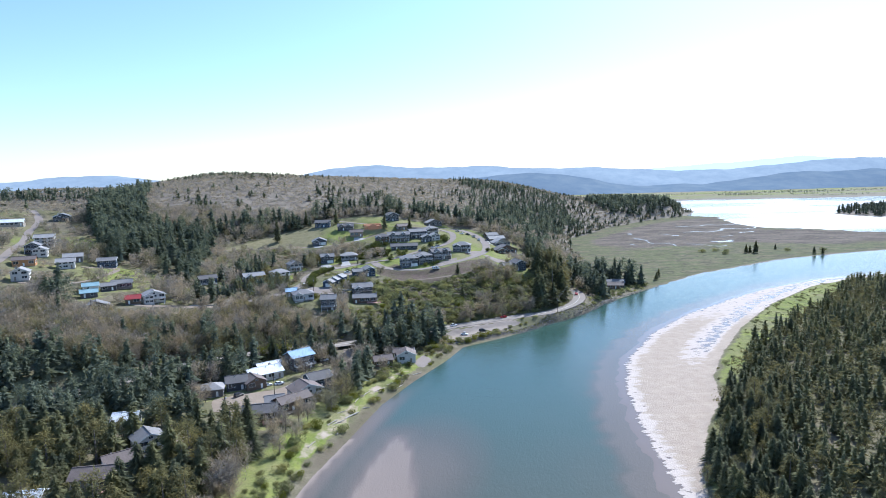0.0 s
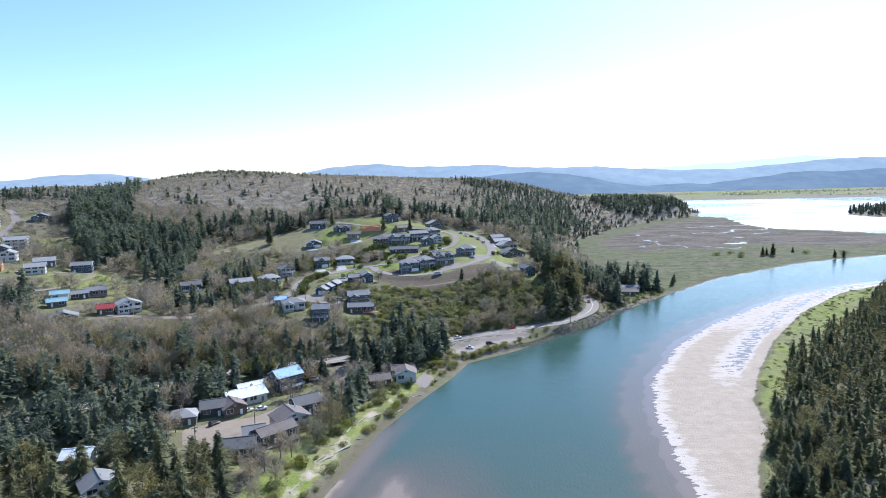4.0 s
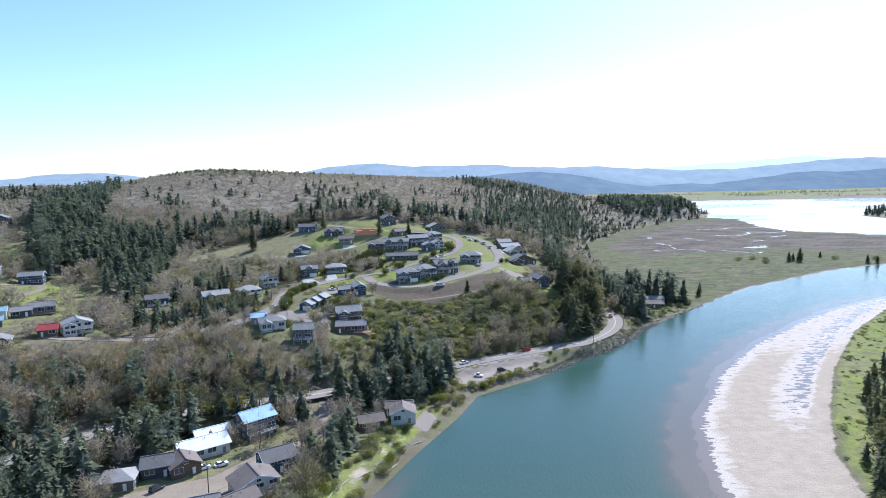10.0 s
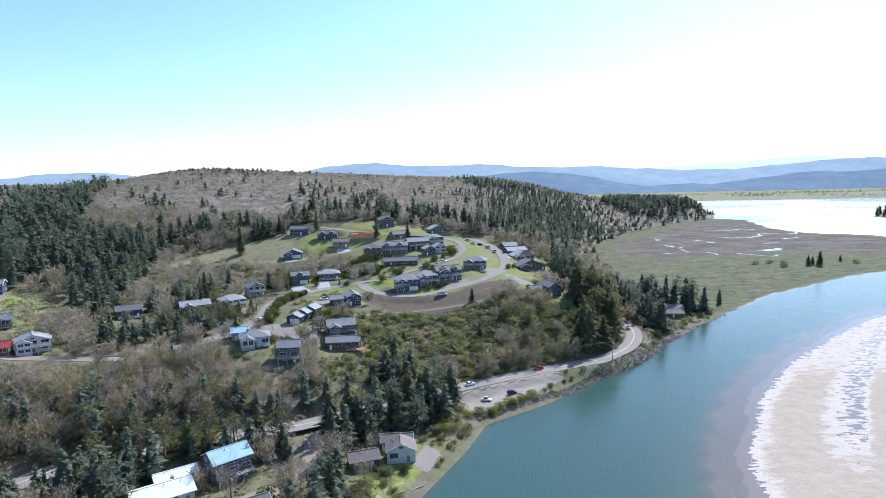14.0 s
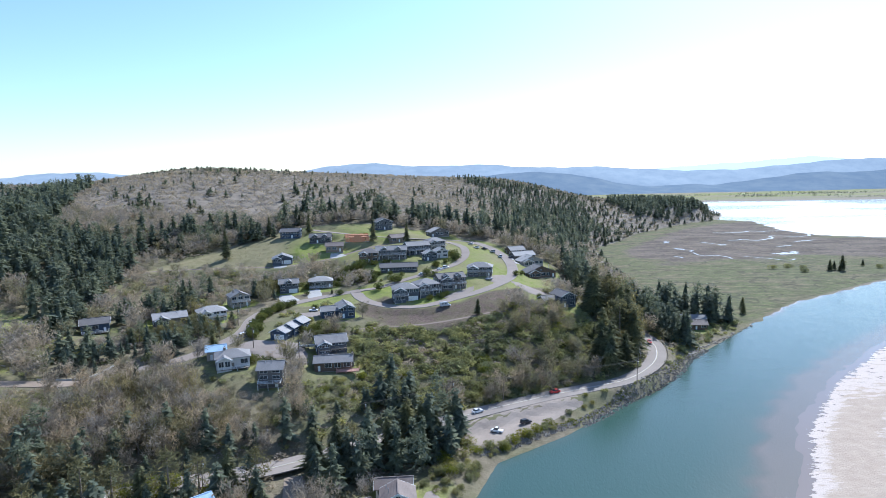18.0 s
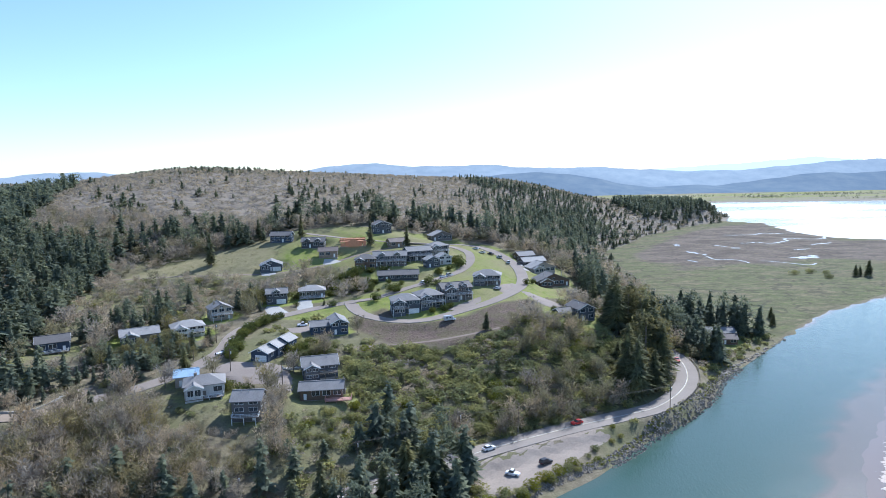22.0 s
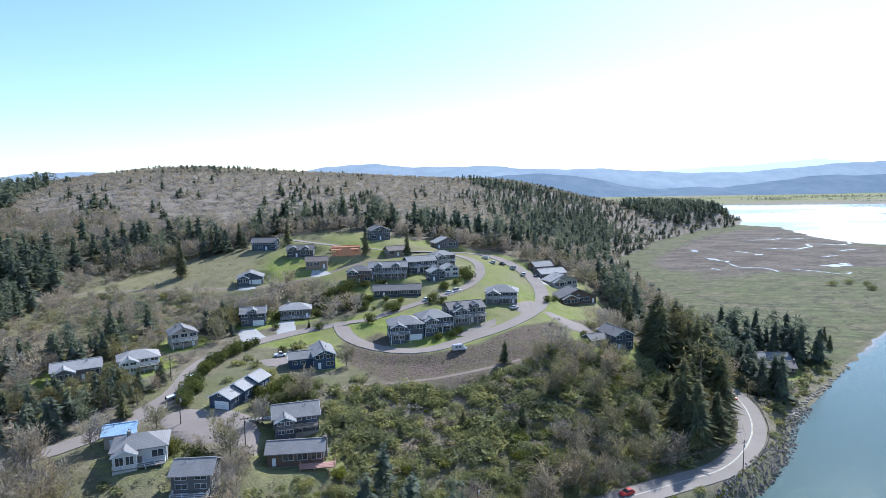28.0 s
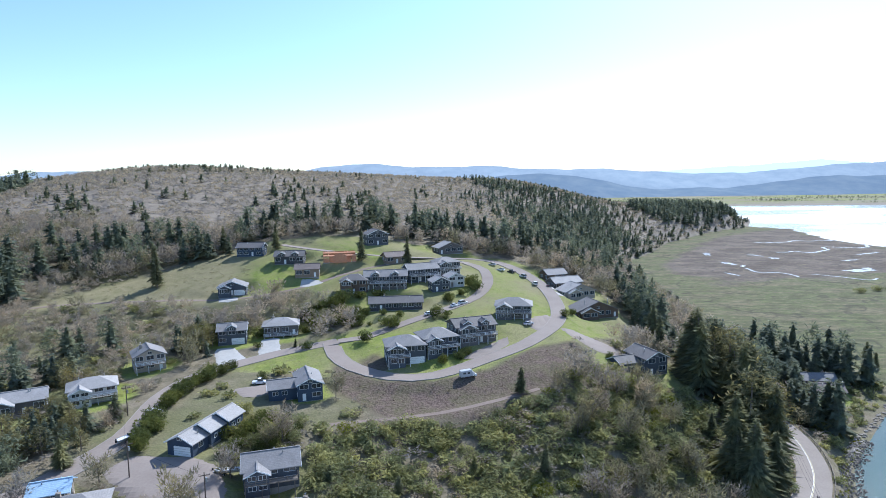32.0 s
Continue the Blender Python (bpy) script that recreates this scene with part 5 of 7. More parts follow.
KINDS = {
    "conifer": (FIRS, [FIR_TRUNK], "tall dark green conifer with ragged drooping boughs", "conifers of the slopes"),
    "pine": (PINES, [PINE_TRUNK], "dark green shore pine with a tufted crown", "shore pines"),
    "bare_tree": (BARES, BARE_TRUNKS, "leafless grey-brown tree with a twiggy crown", "leafless trees"),
    "budding_tree": (BUDS, BARE_TRUNKS, "tree with olive-green buds on bare twigs", "budding trees"),
    "shrub": (SHRUBS, [STEM], "rounded green shrub on rough ground", "shrubs"),
    "yellow_shrub": (WILLOWS, [STEM], "shrub with fresh yellow-green leaves", "shrubs"),
    "hedge_bush": (HEDGES, [STEM], "clipped dark green hedge bush", "hedge bushes"),
}
trng = random.Random(11)


def tree(kind, x, y, height, z=None, wide=1.0):
    crowns, trunks, label, group = KINDS[kind]
    t = base(kind, x, y, gz(x, y) if z is None else z, trng.uniform(0, 360), label, kind.replace("_", " "), group)
    t.scale = (height * wide, height * wide, height)
    shared(trunks[0].name.split(".")[0], trng.choice(trunks), t, Matrix())
    shared(crowns[0].name.split(".")[0], trng.choice(crowns), t, Matrix())
    return t


FAR_FIRS = [fir_parts(110 + k, 7, 6, 3, 1.5) for k in range(3)]
MID_FIRS = [fir_parts(120 + k, 12, 8, 3, 1.25) for k in range(4)]
FAR_PINES = [pine_parts(130 + k, 9, 11, 0.085) for k in range(3)]
FAR_BARES = [fuzz_parts(150 + k, 60, 0.038) for k in range(4)]
MID_PINES = [pine_parts(140 + k, 14, 18, 0.062) for k in range(3)]
NEAR_BARES = [bare_parts(165 + k, 460, 0.009) for k in range(4)]
MID_BARES = [bare_parts(160 + k, 300, 0.016) for k in range(3)]
BRUSH = [fuzz_parts(180 + k, 64, 0.038) for k in range(4)]
NEAR_SHRUBS = [bush_parts(190 + k, 520, 0.085) for k in range(4)]
FAR_SHRUBS = [bush_parts(170 + k, 80, 0.26) for k in range(3)]


def woods(name, spots, shapes, mat, label, category, wide=1.0):
    """Many trees too far or too thick to count, in one mesh. spots: x, y, z, height."""
    r = np.random.RandomState(3)
    chunks = []
    for n in range(len(spots)):
        x, y, z, h = spots[n]
        c = shapes[n % len(shapes)]
        a = r.uniform(0, math.tau)
        ca, sa, w = math.cos(a), math.sin(a), h * wide * r.uniform(0.85, 1.2)
        chunks.append(np.c_[x + w * (c[:, 0] * ca - c[:, 1] * sa), y + w * (c[:, 0] * sa + c[:, 1] * ca), z + h * c[:, 2]])
    ob = new(name, mesh_from(name, np.concatenate(chunks), 3, mat))
    return tagged(ob, label, category, kind="stuff")


ROAD_CLEAR = {k: ROADS[k][1] / 2 + (0.9 if k == "highway" else 2.2) for k in ROADS}


def scatter(x0, x1, y0, y1, gap, seed):
    """Jittered places on land, clear of roads, houses and water."""
    r = np.random.RandomState(seed)
    gx, gy = np.meshgrid(np.arange(x0, x1, gap), np.arange(y0, y1, gap))
    px = gx.ravel() + r.uniform(-0.48, 0.48, gx.size) * gap
    py = gy.ravel() + r.uniform(-0.48, 0.48, gx.size) * gap
    ok = np.ones(px.shape, bool)
    for k, line in LINES.items():
        d, _, _ = line_dist(px, py, line)
        ok &= d > ROAD_CLEAR[k]
    for ring in [APRON] + [yard[1] for yard in YARDS]:
        ok &= inside_dist(px, py, ring) < -1.5
    for s in SPECS:
        # clear round the house, and in front of it
        a = radians(s["turn"])
        lx = (px - s["x"]) * math.cos(a) + (py - s["y"]) * math.sin(a)
        ly = -(px - s["x"]) * math.sin(a) + (py - s["y"]) * math.cos(a)
        ok &= ~((np.abs(lx) < s["w"] / 2 + 2.5) & (ly > (-12.5 if s["y"] > 400 else -5.5)) & (ly < s["d"] + 2.5))
    px, py = px[ok], py[ok]
    return px, py, lie(px, py), r


def height_limit(px, py):
    """Trees below a house are kept low enough to leave it its view."""
    cap = np.full(px.shape, 99.0)
    for s in SPECS:
        a = radians(s["turn"])
        lx = (px - s["x"]) * math.cos(a) + (py - s["y"]) * math.sin(a)
        ly = -(px - s["x"]) * math.sin(a) + (py - s["y"]) * math.cos(a)
        front = (np.abs(lx) < s["w"] / 2 + 5) & (ly < 0) & (ly > -38)
        if s["y"] > 335 and s["x"] > -260:
            cap = np.where(front, np.minimum(cap, np.maximum(1.2, (-ly - 5) * 0.30)), cap)
    return cap


def in_ring(px, py, ring, pad=0.0):
    return inside_dist(px, py, ring) > pad


# the spit across the river
px, py, pz, r = scatter(70, 420, 130, 500, 4.9, 1)
w = inside_dist(px, py, WOOD)
keep = (w > 1 + 2 * r.rand(len(px))) & (py > 120) & (px < 90 + 0.9 * py)
near = keep & (w < 26) & (px < 190)
spots = np.c_[px, py, pz, 6.0 + 6.5 * r.rand(len(px)) ** 1.3]
singles = spots[near][:130]
rest = np.r_[spots[keep & ~near], spots[near][130:]]
for x, y, z, h in singles:
    tree("conifer" if trng.random() < 0.75 else "pine", x, y, h, z, 1.3)
half = r.rand(len(rest)) < 0.75
woods("spit_woods", rest[half], [fir_parts(200 + k, 11, 7, 3, 1.2) for k in range(4)], M_SPRUCE, "dense young conifer wood on the sandy spit", "woods", 1.25)
woods("spit_pines", rest[~half], FAR_PINES, M_PINE, "dense shore pines on the sandy spit", "woods", 1.3)

# the settled bank and the hills behind it
CONIFER_STANDS = [
    ([(-190, 120), (-75, 120), (-62, 190), (-80, 215), (-98, 235), (-110, 262), (-140, 275), (-260, 260)], 1.15, 14),
    ([(-45, 268), (-36, 262), (-28, 282), (-36, 290), (-45, 282)], 0.95, 15),
    ([(-112, 292), (-85, 308), (-60, 322), (-60, 335), (-95, 330), (-120, 305)], 0.75, 13),
    ([(-132, 262), (-100, 284), (-72, 299), (-52, 311), (-48, 302), (-64, 298), (-86, 289), (-98, 266), (-112, 255)], 1.4, 13),
    ([(-250, 255), (-140, 285), (-120, 310), (-150, 325), (-200, 310), (-270, 290)], 0.36, 13),
    ([(-205, 290), (-120, 315), (-100, 345), (-140, 345), (-200, 330)], 0.2, 12),
    ([(-134, 271), (-144, 291), (-146, 310), (-133, 310), (-116, 279), (-123, 270)], 1.0, 15),
    ([(-112, 286), (-127, 318), (-119, 319), (-103, 287)], 1.0, 15),
    ([(-94, 268), (-108, 303), (-101, 313), (-83, 306), (-70, 272), (-81, 264)], 1.3, 16),
    ([(-68, 299), (-73, 330), (-62, 332), (-54, 304)], 1.2, 16),
    ([(-80, 176), (-95, 207), (-97, 232), (-84, 238), (-67, 214), (-58, 193), (-67, 181)], 1.2, 17),
    ([(-117, 229), (-136, 256), (-126, 263), (-103, 256), (-96, 240)], 1.3, 16),
    ([(-216, 322), (-220, 352), (-211, 359), (-190, 336), (-186, 316), (-190, 305)], 0.9, 17),
    ([(-146, 362), (-148, 383), (-134, 386), (-129, 374), (-131, 364)], 1.3, 11),
    ([(-38, 312), (-14, 320), (6, 336), (2, 352), (-22, 338), (-48, 322)], 1.0, 18),
    ([(-58, 326), (-22, 346), (0, 362), (-20, 372), (-60, 345)], 0.9, 15),
    ([(66, 402), (76, 404), (92, 430), (98, 452), (92, 480), (76, 470), (68, 440)], 1.25, 24),
    ([(82, 480), (94, 520), (105, 560), (84, 575), (74, 530)], 1.0, 20),
    ([(112, 460), (125, 452), (172, 500), (168, 520), (150, 545), (112, 540), (104, 500)], 1.1, 20),
    ([(-215, 415), (-213, 458), (-250, 530), (-330, 690), (-399, 857), (-450, 830), (-380, 680), (-310, 545), (-257, 463), (-230, 422)], 0.95, 20),
    ([(-245, 514), (-257, 553), (-241, 570), (-205, 545), (-180, 495), (-176, 452), (-158, 400), (-166, 390), (-186, 413)], 0.85, 17),
    ([(-680, 950), (-568, 945), (-440, 880), (-399, 870), (-495, 845), (-620, 870)], 0.6, 15),
    ([(-215, 545), (-215, 585), (-180, 600), (-120, 598), (-112, 578), (-150, 568), (-185, 545)], 0.75, 19),
    ([(27, 1185), (90, 1190), (139, 1177), (200, 1200), (248, 1191), (228, 1069), (171, 976), (130, 973), (95, 994), (59, 1079)], 0.7, 13),
    ([(-267, 653), (-282, 700), (-269, 708), (-245, 684), (-234, 651), (-237, 626), (-250, 628)], 0.7, 10),
    ([(-105, 811), (-85, 857), (-68, 830), (-73, 763), (-92, 764)], 0.7, 10),
    ([(-229, 693), (-226, 702), (-212, 672), (-216, 666)], 0.8, 10),
    ([(-165, 808), (-156, 835), (-129, 845), (-120, 784), (-152, 776)], 0.5, 10),
    ([(6, 955), (63, 1078), (142, 1136), (210, 1146), (188, 1028), (93, 855), (46, 834)], 0.42, 12),
    ([(-135, 440), (-118, 462), (-128, 480), (-150, 470)], 0.7, 12),
    ([(-125, 592), (-120, 602), (-95, 612), (-60, 612), (-15, 625), (25, 620), (60, 600), (95, 640), (60, 675), (-10, 672), (-60, 645), (-125, 625)], 0.8, 20),
    ([(60, 580), (110, 600), (125, 700), (140, 800), (60, 780), (40, 660)], 0.75, 15),
    ([(330, 1150), (430, 1235), (520, 1330), (600, 1480), (420, 1480), (300, 1250)], 0.62, 18),
    ([(60, 800), (150, 800), (190, 920), (250, 1000), (200, 1080), (60, 950)], 0.45, 16),
]
LOW_STANDS = [
    ([(-152, 361), (-152, 386), (-134, 389), (-128.5, 376), (-131, 363)], 1.4, 11.0),
    ([(-172, 206), (-127, 252), (-112, 273), (-85, 291), (-56, 304), (-58, 314), (-88, 300), (-116, 284), (-131, 264), (-174, 222)], 1.5, 11.0),
    ([(-64, 298), (-46, 311), (-24, 329), (-4, 345), (3, 339), (-8, 326), (-22, 317), (-42, 298)], 1.5, 15.0),
    ([(-134, 394), (-112, 386), (-97, 397), (-98, 412), (-112, 416), (-136, 410)], 1.4, 9.0),
    ([(-136, 366), (-112, 361), (-104, 378), (-99, 392), (-118, 392), (-136, 385)], 1.2, 10.0),
    ([(-105, 468), (-92, 466), (-89, 486), (-102, 492)], 1.4, 9.5),
    ([(-154, 418), (-130, 436), (-118, 450), (-130, 462), (-156, 450)], 1.0, 12.0),
]
GARDEN = [(-88, 396), (-62, 394), (-58, 410), (-50, 420), (-48, 440), (-66, 455), (-84, 462)]
MEADOWS = [GARDEN, BANK_LAWN, CLEARED, CUT, [(-232, 374), (-180, 385), (-165, 400), (-190, 418), (-225, 415)], [(-310, 440), (-250, 440), (-245, 480), (-280, 500), (-330, 490)]]
px, py, pz, r = scatter(-330, 180, 118, 640, 5.4, 2)
d, s, _ = line_dist(px, py, FOOT)
land = d * s
chance, tall = np.zeros(px.shape), np.full(px.shape, 13.0)
for ring, p, h in CONIFER_STANDS:
    ins = in_ring(px, py, ring)
    chance, tall = np.where(ins, p, chance), np.where(ins, h, tall)
low = np.zeros(px.shape, bool)
for ring, p, h in LOW_STANDS:
    ins = in_ring(px, py, ring)
    chance, tall, low = np.where(ins, p, chance), np.where(ins, h, tall), low | ins
meadow = np.zeros(px.shape, bool)
for ring in MEADOWS:
    meadow |= in_ring(px, py, ring, -2)
bank = land < 12
low_scrub = in_ring(px, py, [(-48, 350), (0, 372), (60, 400), (75, 425), (62, 448), (30, 440), (0, 420), (-40, 425), (-48, 395)])
view = np.abs(px) < 0.85 * py + 40
roll = r.rand(len(px)) + 0.28 - 0.22 * ripple(px, py, 16, 4.0)
OPENING = [(-150, 330), (-126, 332), (-119, 346), (-121, 352), (-134, 350), (-148, 350)]
opening = in_ring(px, py, OPENING)
meadow |= opening & (r.rand(len(px)) < 0.7)
fir = (roll < chance) & (land > 7) & view & ~opening
bare = ~fir & (r.rand(len(px)) < 0.7) & (land > 14) & ~meadow & (~low_scrub | ((px > 26) & (r.rand(len(px)) < 0.5))) & view & (chance < 0.8)
spots = np.c_[px, py, pz, tall * (0.55 + 0.6 * r.rand(len(px)))]
limit = np.where(low, 99.0, height_limit(px, py))
fir &= limit > 5
spots[:, 3] = np.minimum(spots[:, 3], limit)
bare &= limit > 2.5
GROVE = [(64, 400), (76, 402), (93, 428), (100, 452), (94, 482), (74, 472), (66, 440)]
order = np.argsort(py + np.abs(px) * 0.3 - 400 * in_ring(px, py, GROVE))


def split(mask, count, front):
    """The nearest ones singly, the others together."""
    idx = [i for i in order if mask[i]]
    single = [i for i in idx if front(px[i], py[i])][:count]
    chosen = set(single)
    return single, [i for i in idx if i not in chosen]


single, rest = split(fir, 245, lambda x, y: x > -150 and y < 482)
for i in single:
    x, y, z, h = spots[i]
    tree("conifer" if trng.random() < 0.66 else "pine", x, y, h, z, trng.uniform(1.15, 1.6))
woods("hill_conifers", spots[rest], [MID_FIRS[0], MID_PINES[0], MID_FIRS[1], MID_FIRS[3], MID_FIRS[2]], M_NEEDLE, "stands of dark conifers on the settled hill", "woods", 1.3)
scrubby = (px < -105) & (py > 440) & (py < 545)
spots[:, 3] = np.minimum((7.0 + 5.0 * r.rand(len(px))) * np.where(scrubby | (low_scrub & (px < 25)), 0.55, 1.0), limit)
single, rest = split(bare, 260, lambda x, y: x > -140 and y < 440)
for i in single:
    x, y, z, h = spots[i]
    tree("bare_tree" if trng.random() < (0.3 if x > 20 else 0.75) else "budding_tree", x, y, h, z, 1.25)
half = r.rand(len(rest)) < 0.72
woods("bare_thicket", spots[np.array(rest)[half]], MID_BARES, M_TWIG, "leafless grey-brown thicket on the slopes", "woods", 1.35)
woods("budding_thicket", spots[np.array(rest)[~half]], MID_BARES, M_BUD, "budding olive thicket on the slopes", "woods", 1.35)

# close leafless wood above the highway
ALDERS = [(-215, 268), (-150, 262), (-128, 285), (-95, 312), (-60, 330), (-44, 346), (-62, 353), (-88, 352), (-117, 347), (-118, 331), (-150, 328), (-215, 325)]
px, py, pz, r = scatter(-215, -40, 260, 356, 4.2, 15)
keep = in_ring(px, py, ALDERS) & ~in_ring(px, py, OPENING)
spots = np.c_[px, py, pz, np.minimum(6.5 + 5.5 * r.rand(len(px)), np.maximum(3.0, height_limit(px, py)))]
grey_ones = ripple(px, py, 13, 2.0) + 0.8 * r.rand(len(px)) > 0.3
woods("alder_wood", spots[keep & grey_ones], NEAR_BARES, M_TWIG, "close leafless alder wood above the highway", "woods", 1.3)
woods("budding_wood", spots[keep & ~grey_ones], NEAR_BARES, M_BUD, "budding olive alders above the highway", "woods", 1.3)

# undergrowth
px, py, pz, r = scatter(-180, 170, 150, 520, 3.6, 4)
d, s, _ = line_dist(px, py, FOOT)
land = d * s
meadow = in_ring(px, py, CLEARED, -1) | in_ring(px, py, CUT, 0)
low_scrub = in_ring(px, py, [(-48, 350), (0, 368), (60, 396), (78, 425), (62, 452), (40, 452), (22, 436), (0, 418), (-25, 418), (-46, 425), (-40, 395)])
riverside = (land > 3) & (land < 16)
strip = (land > 4.5) & (land < 11.5) & (py > 190) & (py < 292)
keep = (low_scrub & (r.rand(len(px)) < 0.8)) | (riverside & (~strip | (r.rand(len(px)) < 0.15)) & (r.rand(len(px)) < 0.8)) | (~meadow & (land > 10) & (r.rand(len(px)) < 0.10))
spots = np.c_[px, py, pz - 0.2, 1.3 + 2.2 * r.rand(len(px)) ** 1.5]
idx = np.nonzero(keep)[0]
order = idx[np.argsort(py[idx])]
single = [i for i in order if low_scrub[i] or riverside[i]][:200]
for i in single:
    x, y, z, h = spots[i]
    tree("shrub" if trng.random() < 0.86 else "yellow_shrub", x, y, h, z, 1.25)
chosen = set(single)
rest = [i for i in order if i not in chosen]
woods("undergrowth", spots[rest], FAR_SHRUBS, M_LEAF, "low green undergrowth on rough slopes", "undergrowth", 1.3)

# brush of all the rough slopes
SLOPE = [(-60, 340), (0, 366), (60, 396), (82, 425), (72, 462), (40, 452), (22, 436), (0, 418), (-25, 418), (-46, 425), (-40, 395)]
px, py, pz, r = scatter(-300, 175, 280, 620, 3.3, 9)
d, s, _ = line_dist(px, py, FOOT)
land = d * s
keep = (land > 8) & ~in_ring(px, py, CLEARED, -1) & ~in_ring(px, py, CUT, 1) & (np.abs(px) < 0.85 * py) & ~in_ring(px, py, GARDEN) & ~in_ring(px, py, BANK_LAWN) & (r.rand(len(px)) < 0.62 + 0.38 * in_ring(px, py, SLOPE))
spots = np.c_[px, py, pz - 0.2, np.minimum(1.2 + 2.6 * r.rand(len(px)) ** 1.6, height_limit(px, py))]
tone = ripple(px, py, 11, 3.0) + 0.9 * r.rand(len(px))
green = keep & in_ring(px, py, SLOPE) & (r.rand(len(px)) < 0.3 + 0.4 * (ripple(px, py, 19, 6.0) > -0.1))
keep = keep & ~green
lime = green & (r.rand(len(px)) < 0.12)
woods("lime_brush", spots[lime], NEAR_SHRUBS, M_WILLOW, "fresh yellow-green bushes below the cleared bank", "undergrowth", 1.3)
woods("green_brush", spots[green & ~lime], NEAR_SHRUBS, M_LEAF, "dense green brush below the cleared bank", "undergrowth", 1.9)
woods("brown_brush", spots[keep & (tone < 0.55)], BRUSH, M_TWIG, "low leafless brush on the rough slopes", "undergrowth", 2.1)
woods("olive_brush", spots[keep & (tone >= 0.55)], BRUSH, M_BUD, "low budding brush on the rough slopes", "undergrowth", 2.1)
tuft = in_ring(px, py, CLEARED, 1) & (r.rand(len(px)) < np.where(px < -90, 0.5, 0.22))
woods("meadow_tufts", np.c_[px, py, pz - 0.1, np.where(px < -100, 0.6, 0.3) + 0.6 * r.rand(len(px)) ** 2][tuft], BRUSH, M_BUD, "rough tufts of dry grass on the meadow", "undergrowth", 2.2)
stub = in_ring(px, py, CUT, 0) & (r.rand(len(px)) < 0.8)
woods("bank_stubble", np.c_[px, py, pz - 0.1, 0.5 + 0.5 * r.rand(len(px))][stub], BRUSH, simple("dry_stubble", (0.15, 0.105, 0.08), 0.95, 0.3), "dry stubble on the cleared bank", "undergrowth", 1.4)

# tufts and low bushes of the green strip
px, py, pz, r = scatter(76, 340, 170, 500, 3.4, 12)
g, w = inside_dist(px, py, GREEN), inside_dist(px, py, WOOD)
keep = (g > 1) & (w < 3) & (ripple(px, py, 15, 6.0) + 1.2 * r.rand(len(px)) > 0.75)
woods("strip_tufts", np.c_[px, py, pz - 0.1, 0.35 + 0.9 * r.rand(len(px)) ** 2][keep], FAR_SHRUBS, M_LEAF, "tufts of grass and low bushes behind the beach", "undergrowth", 2.0)

# the hills behind
px, py, pz, r = scatter(-820, 620, 430, 1450, 8.8, 6)
d, s, _ = line_dist(px, py, FOOT)
land = d * s
stand, tall = np.zeros(px.shape), np.full(px.shape, 9.5)
for ring, p, h in CONIFER_STANDS:
    ins = in_ring(px, py, ring)
    stand, tall = np.where(ins, p, stand), np.where(ins, h, tall)
clump = ripple(px, py, 75, 2.0) + 0.5 * ripple(px, py, 31, 5.0)
crest = (pz > 98) & (py > 870)
p_fir = np.maximum(stand, np.where(clump > 0.58, 0.45, 0.045)) + 0.3 * sstep(-20, 140, px) + 0.2 * sstep(120, 220, px) + 0.4 * crest
ok = (land > 3) & (np.abs(px) < 0.85 * py) & ~in_ring(px, py, CLEARED, -4) & ((py > 640) | (px < -330) | ((px > 180) & (py > 600)))
seen = np.zeros(px.shape, bool)
for ex, ey in ((2.0, 10.0), (-10.0, 255.0)):
    steep = np.full(px.shape, -9.0)
    for u in np.linspace(0.25, 0.97, 60):
        steep = np.maximum(steep, (lie(ex + (px - ex) * u, ey + (py - ey) * u) - 91.0) / (np.hypot(px - ex, py - ey) * u))
    seen |= (pz + 9.0 - 91.0) / np.hypot(px - ex, py - ey) > steep
ok &= seen | (r.rand(len(px)) < 0.3)
fir = ok & (r.rand(len(px)) < p_fir)
bare = ok & ~fir & (r.rand(len(px)) < 0.95)
spots = np.c_[px, py, pz, tall * (0.55 + 0.55 * r.rand(len(px)))]
low_dark = fir & (tall < 10.5)
woods("hillside_firs", spots[low_dark], FAR_FIRS, M_NEEDLE, "low dark firs scattered through the leafless hillside", "woods", 2.0)
fir &= ~low_dark
woods("far_conifers", spots[fir], [FAR_FIRS[0], FAR_PINES[0], FAR_FIRS[1], FAR_FIRS[2]], M_NEEDLE, "dark conifers scattered over the hills behind", "woods", 1.6)
spots[:, 3] = 6.0 + 2.6 * r.rand(len(px))
woods("far_thicket", spots[bare], FAR_BARES, M_ALDER, "leafless grey-brown woods over the hills behind", "woods", 1.7)

# the wooded island and the far shore
px, py, pz, r = scatter(830, 1500, 1110, 1500, 16, 7)
keep = in_ring(px, py, ISLE, 4) & (px < 1250)
woods("island_woods", np.c_[px, py, pz, 14 + 8 * r.rand(len(px))][keep], FAR_FIRS, M_NEEDLE, "conifer wood on a low island in the bay", "woods", 1.3)
px, py, pz, r = scatter(500, 2400, 2130, 2650, 15, 8)
rows = (grain(px * 0.3, py, 60, 1.0) > 0.72) | ((np.abs(py - 2168 + 0.06 * px) < 16) & (grain(px, py, 45, 2.0) > 0.4))
keep = rows & (pz > 0.5) & (r.rand(len(px)) < 0.8)
woods("shore_trees", np.c_[px, py, pz, 5 + 8 * r.rand(len(px)) ** 2][keep], FAR_PINES, M_NEEDLE, "rows of trees along the far shore", "woods", 1.5)


